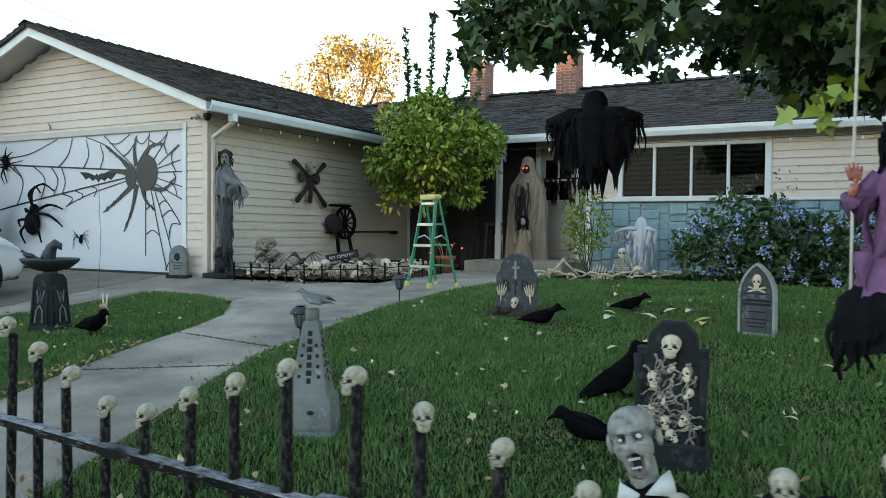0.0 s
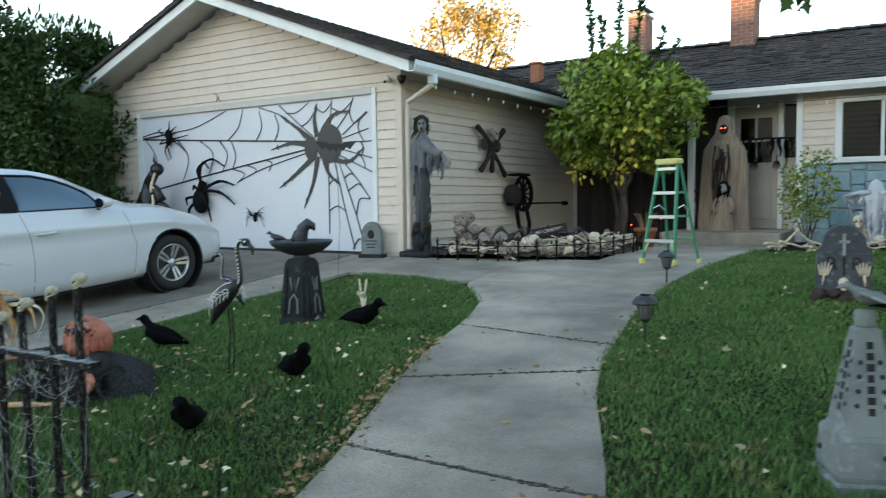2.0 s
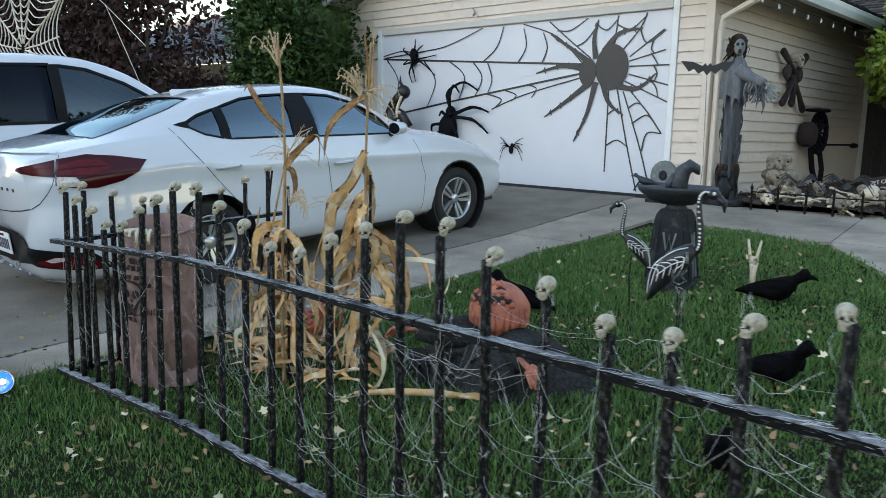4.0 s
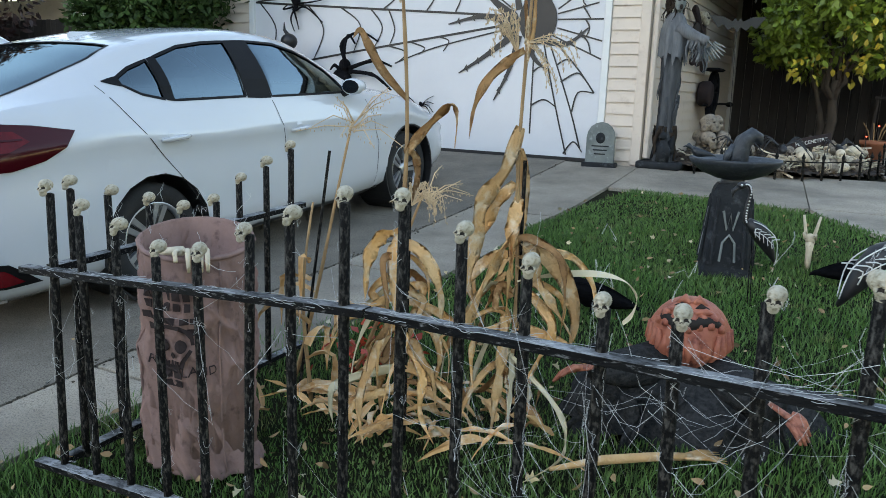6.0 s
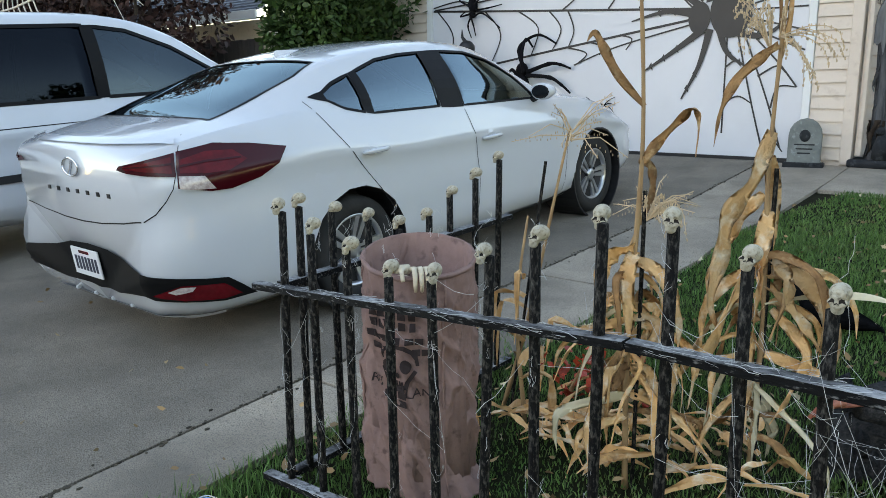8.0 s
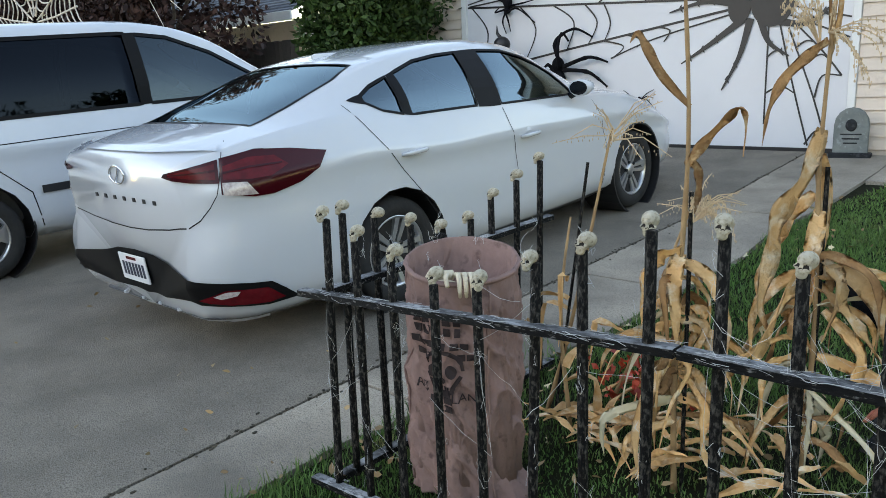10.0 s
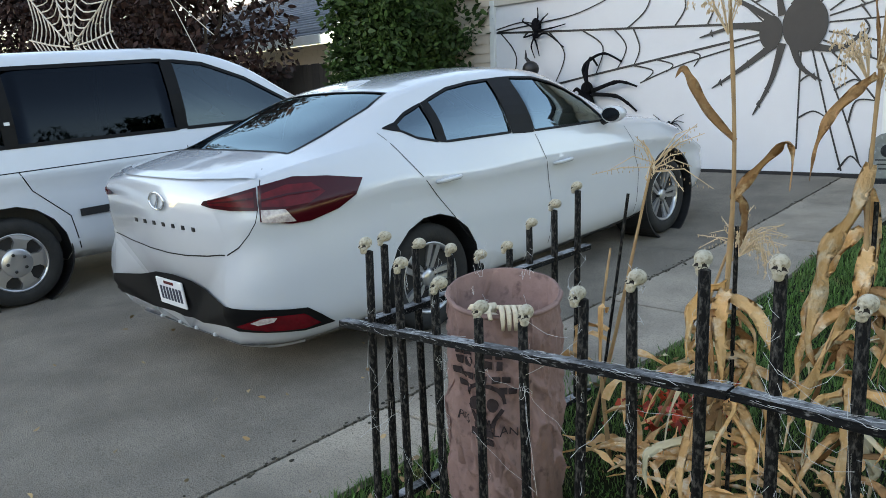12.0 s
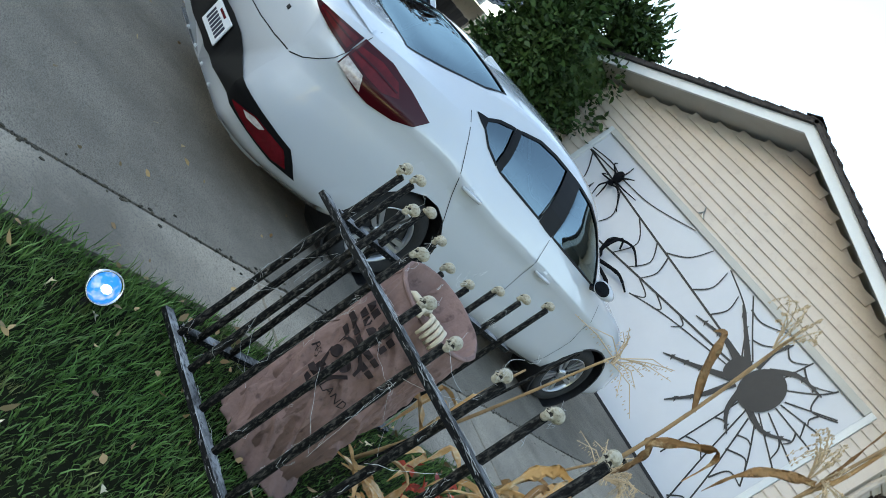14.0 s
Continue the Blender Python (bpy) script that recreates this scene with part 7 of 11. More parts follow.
WEB_ARCS = [[(-14.3, 2.47), (-13.5, 2.53), (-12.96, 2.59), (-12.3, 2.79)], [(-12.29, 2.33), (-12.04, 2.52), (-11.93, 2.79)], [(-11.66, 2.31), (-11.54, 2.5), (-11.59, 2.74)], [(-11.27, 2.29), (-11.2, 2.47), (-11.27, 2.66)], [(-12.92, 2.37), (-12.62, 2.15), (-12.72, 1.82)],
            [(-12.46, 2.34), (-12.29, 2.12), (-12.42, 1.86)], [(-12.2, 2.33), (-12.11, 2.1), (-12.18, 1.91)], [(-12.2, 1.9), (-11.93, 1.82), (-12.08, 1.69)], [(-11.5, 2.01), (-11.35, 1.96), (-11.42, 1.84)], [(-11.9, 1.95), (-11.68, 1.88), (-11.76, 1.80)], [(-13.44, 2.40), (-13.19, 2.10), (-13.36, 1.71)], [(-14.25, 2.45), (-13.98, 2.1), (-14.15, 1.62)],
            [(-9.88, 2.62), (-9.78, 2.45), (-9.55, 2.58)], [(-9.72, 2.33), (-9.66, 2.25), (-9.62, 2.19)], [(-9.7, 2.47), (-9.72, 2.38), (-9.68, 2.33)], [(-9.68, 2.19), (-9.63, 2.1), (-9.66, 2.01)], [(-9.72, 2.03), (-9.64, 1.95), (-9.6, 1.83)], [(-10.49, 2.72), (-10.33, 2.63), (-10.18, 2.75)], [(-10.18, 2.68), (-10.0, 2.62), (-9.8, 2.76)], [(-10.75, 2.46), (-10.62, 2.52), (-10.49, 2.66)],
            [(-11.05, 2.67), (-10.85, 2.66), (-10.6, 2.79)], [(-10.26, 1.25), (-10.11, 1.32), (-9.97, 1.25)], [(-9.92, 1.52), (-9.74, 1.62), (-9.64, 1.55)], [(-9.77, 1.2), (-9.71, 1.41), (-9.53, 1.41)], [(-9.84, 0.73), (-9.73, 0.87), (-9.62, 0.76)], [(-9.98, 1.7), (-9.88, 1.76), (-9.8, 1.74)], [(-10.26, 1.62), (-10.17, 1.68), (-10.08, 1.64)]]
for k, run in enumerate(WEB_RAYS):
    part("strand", ribbon(Geo(), [(x + 10.45, z - 2.15) for x, z in run], 0.026 if k < 2 else 0.017, 0.0), BLACKPLASTIC, door_web)
for k, run in enumerate(WEB_ARCS):
    part("scallop", ribbon(Geo(), [(x + 10.45, z - 2.15) for x, z in run], (0.020, 0.012), -0.0035), BLACKPLASTIC, door_web)


def oval(geo, c, rx, rz, y, d, n=28, tilt=0.0):
    pts = []
    for i in range(n):
        a = 2 * math.pi * i / n
        x, z = rx * math.cos(a), rz * math.sin(a)
        pts.append((c[0] + x * math.cos(tilt) - z * math.sin(tilt), c[1] + x * math.sin(tilt) + z * math.cos(tilt)))
    return geo.prism(pts, y, y - d)


cut = thing("spider_cutout", pose(-10.23, DY - 0.008, 2.17), "large black flat spider cut-out on the white garage door", "spider decoration", "door cut-outs")
body = Geo()
oval(body, (0, 0.02), 0.225, 0.27, 0, 0.006)
part("body", body, BLACKPLASTIC, cut)
part("head", oval(Geo(), (-0.34, -0.03), 0.12, 0.17, 0, 0.006), BLACKPLASTIC, cut)
for run in ([(-10.5, 2.22), (-10.83, 2.44), (-11.15, 2.63)], [(-10.58, 2.17), (-10.94, 2.23), (-11.36, 2.15)], [(-10.52, 2.02), (-10.88, 1.78), (-11.2, 1.59)], [(-10.45, 2.02), (-10.55, 1.64), (-10.73, 1.29)], [(-10.34, 2.0), (-10.25, 1.77), (-10.04, 1.62)], [(-10.2, 1.98), (-9.88, 1.93), (-9.64, 2.10)], [(-10.35, 2.38), (-10.15, 2.58), (-9.84, 2.62)], [(-10.46, 2.3), (-10.5, 2.54), (-10.45, 2.76)]):
    leg = ribbon(Geo(), [(x + 10.23, z - 2.17) for x, z in run], (0.085, 0.012), 0.002, 0.005)
    pts = arc_pts([(x + 10.23, 0, z - 2.17) for x, z in run], 5)
    for i, q in enumerate(pts[2:-1:2]):
        leg.prism([(q.x - 0.03, q.z), (q.x, q.z + 0.05 - 0.002 * i), (q.x + 0.02, q.z - 0.045)], 0.001, -0.004)
    part("leg", leg, BLACKPLASTIC, cut)
half = [(0, 0.02), (0.02, 0.045), (0.04, 0.02), (0.12, 0.055), (0.22, 0.06), (0.18, 0.01), (0.15, -0.03), (0.11, -0.005), (0.07, -0.045), (0.03, -0.02), (0, -0.06)]
bat_line = half + [(-x, z) for x, z in reversed(half[1:-1])]


def spider(name, at, label, s=1.0, legs=None, fat=(0.16, 0.10, 0.2), material=None):
    """A plastic spider flat against a wall that faces -y, its abdomen below its head."""
    top = thing(name, at, label, "spider decoration", "plastic spiders")
    m = material or BLACKCLOTH
    part("abdomen", Geo().ball((0, -0.06 * s, 0), tuple(q * s for q in fat), 14, 10), m, top, smooth=True)
    part("head", Geo().ball((0.05 * s, -0.06 * s, fat[2] * 1.15 * s), (0.08 * s, 0.07 * s, 0.09 * s), 12, 8), m, top, smooth=True)
    for run in legs:
        pts = arc_pts([(x * s, -0.05 * s - y * s, z * s) for x, y, z in run], 5)
        n = len(pts)
        part("leg", Geo().tube(pts, [0.028 * s * (1 - 0.65 * i / n) * (1.25 if i % 5 == 0 else 1) for i in range(n)], 7), m, top, smooth=True)
    return top


spider("spider", pose(-12.86, GAR_Y + 0.02, 1.42), "large furry black spider clinging to the garage door", 1.0,
       [[(0.12, .05, .2), (0.06, .1, .46), (0.13, .06, .58), (0.32, .03, .64), (0.54, 0, .53)], [(0.10, .05, .2), (0.10, .1, .40), (0.13, .05, .60), (0.2, 0, .5)], [(0.16, .05, .2), (0.49, .08, .29), (0.62, .03, .28), (0.75, 0, .23)], [(0.16, .05, .16), (0.5, .08, .13), (0.64, .03, .04), (0.75, 0, -.06)],
        [(0.02, .05, .15), (-0.04, .1, .23), (-0.18, 0, .18)], [(-0.05, .05, .06), (-0.22, .1, .04), (-0.33, 0, -.06)], [(0.1, .05, .1), (0.25, .08, -.12), (0.22, 0, -.32)], [(-0.05, .05, 0), (-0.2, .08, -.15), (-0.2, 0, -.34)]])
spider("spider", pose(-13.62, GAR_Y + 0.02, 2.49, 0, 170), "black spider with thin bent legs on the garage door", 0.5,
       [[(0.1, .05, .25), (0.02, .08, .5), (0.05, 0, .78)], [(0.0, .05, .3), (-0.35, .1, .3), (-0.75, 0, .75)], [(0.1, .05, .2), (0.4, .08, .2), (0.3, 0, .1)], [(0.1, .05, 0), (0.35, .08, -.2), (0.36, 0, -.3)], [(-0.05, .05, -.05), (-0.15, .08, -.2), (-0.12, 0, -.44)],
        [(-0.1, .05, .0), (-0.3, .08, -.1), (-0.42, 0, -.2)], [(-0.1, .05, .15), (-0.5, .08, .2), (-0.9, 0, .2)], [(0.1, .05, .3), (0.2, .08, .5), (0.2, 0, .8)]], fat=(0.14, 0.1, 0.2))
spider("spider", pose(-11.72, GAR_Y + 0.025, 1.15), "small black spider on the garage door", 0.26,
       [[(0.1 * q, .05, .15), (0.45 * q, .08, .25 + d * .3), (0.75 * q, 0, d * .9)] for q in (-1, 1) for d in (-0.6, -0.15, 0.3, 0.7)], fat=(0.13, 0.1, 0.22))

# black and white figure half hidden by the parked car
fig_b, fig_w = Geo(), Geo()
fig_b.tube([(0, 0, -1.02), (0, 0.02, -0.45), (-0.02, 0.02, -0.1), (0.02, 0, 0.12)], [0.13, 0.12, 0.15, 0.08], 12)
fig_b.ball((0.26, -0.03, 0.30), (0.11, 0.10, 0.10), 12, 8)
fig_b.tube([(0.26, -0.03, 0.36), (0.18, -0.02, 0.44), (0.16, 0, 0.54)], [0.03, 0.02, 0.004], 8)
fig_b.tube([(0.02, 0, 0.1), (0.14, -0.02, 0.2), (0.24, -0.03, 0.28)], [0.09, 0.08, 0.07], 10)
fig_b.tube([(0.1, -0.05, 0.05), (0.3, -0.08, -0.02), (0.44, -0.1, -0.16), (0.3, -0.12, -0.25), (0.2, -0.1, -0.2)], [0.06, 0.06, 0.07, 0.05, 0.05], 10)
fig_b.tube([(0.3, -0.1, -0.28), (0.46, -0.1, -0.26), (0.64, -0.1, -0.33)], [0.05, 0.06, 0.03], 8)
fig_b.tube([(0, 0, 0.0), (-0.12, -0.03, -0.1), (-0.2, -0.05, -0.25)], [0.07, 0.06, 0.05], 8)
fig_w.tube([(0.30, -0.10, 0.24), (0.25, -0.10, 0.16), (0.21, -0.11, 0.04), (0.26, -0.15, -0.06)], 0.022, 8)
fig_w.tube([(0.21, -0.10, -0.02), (0.27, -0.13, 0.02), (0.32, -0.15, 0.0)], 0.02, 8)
fig_w.tube([(0.3, -0.16, -0.1), (0.34, -0.18, -0.22), (0.36, -0.17, -0.35)], 0.022, 8)
fig_w.ball((0.16, -0.16, -0.3), (0.2, 0.1, 0.07), 14, 8)
fused("skeleton_figure", [(fig_b, BLACKPLASTIC), (fig_w, WHITEBONE)], "black and white painted skeleton figure standing behind the car", "Halloween figure", at=pose(-13.65, 8.2, 1.62))

# gable hook, eave camera, lights on the gutters
orn = Geo().tube([(0, 0, 0), (0.05, -0.03, 0.05), (0.09, -0.05, 0.0), (0.13, -0.05, -0.02)], 0.012, 8).tube([(0.05, -0.03, 0.05), (0.02, -0.05, 0.10)], 0.009, 6)
shape("wall_hook", orn, ALLOY, "small grey metal hook screwed to the cream gable siding", "hook", at=pose(-12.47, GAR_Y + 0.005, 2.96))
secam = thing("security_camera", pose(-9.16, GAR_Y - 0.01, 2.97), "white security camera under the gable siding corner", "security camera")
part("mount", Geo().lathe([(0.035, 0), (0.035, 0.012), (0.015, 0.02), (0.012, 0.06)], 14, pose(0, 0, 0, 90)), TRIM, secam, smooth=True)
part("housing", Geo().lathe([(0.028, 0), (0.036, 0.01), (0.036, 0.10), (0.03, 0.115), (0.02, 0.115)], 14, pose(0.03, -0.055, -0.03, 75, 0, 30)), TRIM, secam, smooth=True)
part("lens", Geo().ball((0, 0, 0), 0.018, 10, 6, pose(0.055, -0.165, -0.055)), GLOSSBLACK, secam, smooth=True)
dome = thing("dome_camera", pose(-8.93, GAR_Y - 0.05, 2.93), "dark dome camera under the eave corner", "security camera")
part("base", Geo().lathe([(0.06, 0.06), (0.06, 0.02), (0.055, 0.01), (0.02, 0.0)], 16), BLACKPLASTIC, dome, smooth=True)
part("dome", Geo().ball((0, 0, 0.0), (0.045, 0.045, 0.045), 14, 8), GLOSSBLACK, dome, smooth=True)


def string_lights(pts, drop, label):
    top = thing("string_lights", pose(*pts[0]), label, "string lights", "gutter light strings")
    o = Vector(pts[0])
    line = [Vector(p) - o for p in pts]
    part("wire", Geo().tube(line, 0.004, 5), BLACKPLASTIC, top)
    for p in line:
        part("bulb", Geo().lathe([(0.006, 0), (0.010, -0.01), (0.014, -0.035), (0.011, -0.05), (0.002, -0.057)], 10, pose(p.x, p.y, p.z - drop)), BULBGLASS, top, smooth=True)
    return top


string_lights([(EAVE_R - 0.03, 8.75 + 0.46 * i, EAVE_Z - 0.075 - 0.01 * (i % 2)) for i in range(10)], 0.01, "string of small clear bulbs clipped under the side gutter")
string_lights([(-7.3 + 0.95 * i, 13.0, 2.80 - 0.012 * (i % 2)) for i in range(9)], 0.01, "string of small clear bulbs clipped under the front eave")
hb = thing("bat_on_wire", pose(-7.7, 5.78, 1.875, 0, 0, 32), "black flat bat on a thin wire stuck in the grass", "bat decoration")
part("bat", Geo().prism([(x * 0.85, z * 0.85) for x, z in bat_line], 0, -0.006), BLACKPLASTIC, hb)
part("wire", Geo().tube([(0, 0, -0.03), (0.02, 0, -0.7), (-0.02, 0, g(-7.4, 5.3) - 1.83)], 0.002, 5), BLACKPLASTIC, hb)

# ---- things against the side wall ----
st, st2, sh = Geo(), Geo(), Geo()
rs = random.Random(9)
drape(st, [(0.085, 1.50), (0.10, 1.36), (0.105, 1.10), (0.092, 0.85), (0.086, 0.55), (0.095, 0.25), (0.125, 0.02)], 3, 34, 0.12, 0.02, 1.0, 1.0, k=6)
drape(sh, [(0.07, 1.56), (0.105, 1.50), (0.135, 1.40), (0.145, 1.28), (0.14, 1.16)], 8, 34, 0.12, 0.14, 0.95, 1.0, k=7)
for a, b in (((0.06, -0.08, 1.42), (0.36, -0.10, 1.27)), ((0.07, 0.06, 1.40), (0.30, 0.02, 1.24))):
    sh.tube(arc_pts([a, ((a[0] + b[0]) / 2, (a[1] + b[1]) / 2, (a[2] + b[2]) / 2 - 0.015), b], 4), [0.07 - 0.003 * i for i in range(9)], 10)
    for i in range(13):
        t = rs.uniform(0.25, 1.05)
        strip(sh, (a[0] + (b[0] - a[0]) * t, a[1] + (b[1] - a[1]) * t + rs.uniform(-0.04, 0.04), a[2] + (b[2] - a[2]) * t - 0.02), rs.uniform(0.12, 0.30), rs.uniform(0.025, 0.055), rs, 0.05)
finger_geo(st2, (0.37, -0.10, 1.27), (0.7, -0.25, -0.6), (0.5, -0.3, 0.6), 0.24, 0.010)
finger_geo(st2, (0.30, 0.02, 1.24), (0.6, -0.3, -0.75), (0.6, 0.2, 0.4), 0.22, 0.010)
st2.ball((0.045, -0.06, 1.66), (0.058, 0.055, 0.088), 14, 10).tube([(0.0, 0.0, 1.48), (0.02, -0.02, 1.58), (0.03, -0.03, 1.64)], 0.045, 10)
sk = Geo().ball((0.045, -0.110, 1.685), (0.018, 0.012, 0.018), 8, 6).ball((0.086, -0.092, 1.685), (0.016, 0.014, 0.018), 8, 6).ball((0.070, -0.105, 1.612), (0.018, 0.015, 0.026), 8, 6)
for _ in range(26):
    a = rs.uniform(0, 6.28)
    strip(st, (0.095 * math.cos(a), 0.095 * math.sin(a), rs.uniform(0.45, 1.15)), rs.uniform(0.25, 0.5), rs.uniform(0.015, 0.04), rs, 0.02)
hair = Geo().ball((0.0, 0.0, 1.71), (0.09, 0.085, 0.10), 16, 10)
for _ in range(46):
    a = rs.uniform(0.3, 5.2)
    strip(hair, (0.085 * math.cos(a) - 0.005, 0.08 * math.sin(a), rs.uniform(1.66, 1.78)), rs.uniform(0.10, 0.24), rs.uniform(0.015, 0.035), rs, 0.05)
for _ in range(22):
    a = rs.uniform(0, 6.28)
    strip(hair, (0.11 * math.cos(a), 0.11 * math.sin(a), rs.uniform(0.28, 0.42)), rs.uniform(0.25, 0.36), rs.uniform(0.03, 0.06), rs, 0.05)
plinth = Geo().box((-0.24, -0.22, -0.04), (0.22, 0.17, 0.035), ch=0.012)
garg = Geo().tube([(0.02, -0.14, 0.04), (0.03, -0.14, 0.16), (0.02, -0.14, 0.27)], [0.07, 0.075, 0.03], 10).ball((0.02, -0.16, 0.31), (0.04, 0.05, 0.04), 10, 7)
for q in (-1, 1):
    garg.loft([[(0.02 + q * 0.03, -0.12, 0.24), (0.02 + q * 0.05, -0.12, 0.12), (0.02 + q * 0.05, -0.10, 0.12)], [(0.02 + q * 0.10, -0.10, 0.33), (0.02 + q * 0.11, -0.10, 0.13), (0.02 + q * 0.11, -0.09, 0.13)]])
fused("reaper_statue", [(st, GREYCLOTH), (sh, mat("pale_grey_shawl", (0.17, 0.18, 0.19), (0.10, 0.105, 0.11), 7, 0.95, 0.6, 30, stretch=(4, 4, 0.6))), (st2, STONE), (sk, DARKSOCKET), (hair, mat("matted_dark_hair", (0.022, 0.016, 0.012), (0.05, 0.036, 0.026), 14, 0.9, 0.6, 50, spec=0.15)), (plinth, DARKSTONE), (garg, DARKSTONE)], "slender grey-robed ghoul with matted hair and bony claws by wall", "reaper statue", at=on(-8.745, 8.72, 0, 0.03))
hs = thing("headstone", on(-9.35, 8.42, 8) @ Matrix.Scale(0.84, 4), "small grey weathered headstone with a rounded top", "tombstone", "tombstones")
part("stone", stone_slab(arch(0.36, 0.56, 0.2), 0.09, 0.018), STONE, hs)
part("base", Geo().box((-0.22, -0.08, -0.03), (0.22, 0.08, 0.05), ch=0.012), DARKSTONE, hs)
rel = Geo().ball((0, -0.05, 0.36), (0.06, 0.018, 0.07), 12, 8)
part("skull_relief", rel, DARKSTONE, hs, smooth=True)
for i in range(3):
    part("inscription", Geo().box((-0.11 + 0.02 * i, -0.049, 0.25 - 0.05 * i), (0.11 - 0.02 * i, -0.043, 0.265 - 0.05 * i)), DARKSTONE, hs)

# crossed black ornament on the siding: a skeletal stag over a wheel
wo = thing("wall_skeleton", pose(-8.965, 10.88, 2.2, 0, 0, 90), "black plastic skeleton ornament with crossed bones hanging on the siding", "wall ornament")
for a, b in (((-0.40, 0.27), (0.06, -0.02)), ((0.40, 0.27), (-0.02, -0.02)), ((0.0, -0.05), (-0.33, -0.36)), ((0.0, -0.05), (0.42, -0.42)), ((0.02, 0.0), (0.0, -0.36))):
    gb = Geo().tube([(a[0], -0.06, a[1]), ((a[0] + b[0]) / 2, -0.08, (a[1] + b[1]) / 2), (b[0], -0.07, b[1])], [0.045, 0.03, 0.045], 9)
    gb.ball((a[0], -0.06, a[1]), (0.055, 0.04, 0.05), 8, 6).ball((b[0], -0.07, b[1]), (0.055, 0.04, 0.05), 8, 6)
    part("bone", gb, BROWNSHADE, wo, smooth=True)
part("ribs", Geo().ball((-0.22, -0.06, 0.03), (0.07, 0.05, 0.10), 10, 8).ball((0.20, -0.06, 0.02), (0.08, 0.05, 0.10), 10, 8), DARKWOOD, wo, smooth=True)
part("skull", SKULL, BONE, wo, "dull brown skull", at=pose(0.03, -0.09, 0.2, 0, 4, 0) @ Matrix.Scale(1.0, 4))
whl = thing("wheel_ornament", pose(-8.955, 11.66, 1.5, 0, 0, 90) @ Matrix.Diagonal((1.25, 1.7, 1.15, 1.0)), "black wheel and pipe ornament hanging on the siding", "wall ornament")
part("drum", Geo().lathe([(0.13, 0), (0.15, 0.02), (0.15, 0.08), (0.12, 0.10), (0.04, 0.11)], 22, pose(-0.10, 0, -0.04, 90)), BROWNSHADE, whl, smooth=True)
ring = Geo()
ring.tube([(0.12 + 0.24 * math.cos(a), -0.08, -0.02 + 0.24 * math.sin(a)) for a in [2 * math.pi * i / 24 for i in range(25)]], 0.022, 8, False)
part("rim", ring, BLACKCLOTH, whl, smooth=True)
for i in range(6):
    a = math.pi * i / 6
    part("spoke", Geo().tube([(0.12 - 0.23 * math.cos(a), -0.08, -0.02 - 0.23 * math.sin(a)), (0.12 + 0.23 * math.cos(a), -0.08, -0.02 + 0.23 * math.sin(a))], 0.012, 6), BLACKCLOTH, whl)
part("seat", Geo().box((-0.22, -0.16, 0.225), (0.14, -0.03, 0.262), ch=0.015), BLACKCLOTH, whl)
part("bar", Geo().tube([(-0.3, -0.07, -0.17), (0.6, -0.07, -0.16), (1.55, -0.07, -0.16)], [0.018, 0.012, 0.014], 8).ball((1.5, -0.07, -0.17), (0.10, 0.035, 0.035), 10, 6), BLACKCLOTH, whl, smooth=True)
part("loop", Geo().tube([(-0.06, -0.07, -0.2), (-0.08, -0.1, -0.45), (0.0, -0.12, -0.62), (0.14, -0.12, -0.62), (0.24, -0.1, -0.45), (0.22, -0.07, -0.2)], 0.022, 8), BLACKCLOTH, whl, smooth=True)

# ---- bone bed along the side wall ----
BED = [(-8.90, 8.80), (-8.37, 8.50), (-7.37, 8.77), (-6.87, 9.33), (-6.62, 10.0), (-6.56, 10.62), (-6.65, 11.6), (-6.95, 12.6), (-7.3, 13.4), (-8.93, 13.4)]
mulch = Geo()
rm = random.Random(12)
step = 0.11
nx, ny = int(2.5 / step), int(5.1 / step)
bedz = lambda x, y: g(x, y) + 0.015 + 0.05 * min(1, max(0, (-6.6 - x) / 0.9)) + 0.02 * math.sin(3.1 * x + 2.2 * y) * math.sin(2.3 * y - x)
ids = {}
for i in range(nx):
    for j in range(ny):
        x, y = -8.94 + i * step, 8.42 + j * step
        if inside((x, y), BED):
            ids[i, j] = len(mulch.v)
            mulch.v.append((x + rm.uniform(-0.03, 0.03), y + rm.uniform(-0.03, 0.03), bedz(x, y) + rm.uniform(-0.012, 0.012)))
for (i, j) in list(ids):
    q = [ids.get(k) for k in ((i, j), (i + 1, j), (i + 1, j + 1), (i, j + 1))]
    if None not in q:
        mulch.f.append(tuple(q))
MULCH = mat("dark_bark_mulch", (0.035, 0.024, 0.018), (0.06, 0.042, 0.03), 14, 0.95, 1.0, 40, c3=(0.015, 0.011, 0.009), scale3=30, f3=0.4)
shape("mulch_bed", mulch, MULCH, "dark bark mulch under the bones", "planting bed", kind="structure")
chips = Geo()
for _ in range(1500):
    x, y = rm.uniform(-8.9, -6.5), rm.uniform(8.45, 13.3)
    if inside((x, y), BED):
        m = pose(x, y, bedz(x, y) + 0.008, rm.uniform(-30, 30), rm.uniform(-30, 30), rm.uniform(0, 360))
        s = rm.uniform(0.012, 0.035)
        chips.box((-s, -s * 0.35, -0.004), (s, s * 0.35, 0.005), m)
shape("bark_chips", chips, mat("bark_chip", (0.07, 0.05, 0.036), rough=0.95, rand=0.5, island=True), "loose bark chips and litter", "mulch", kind="stuff")

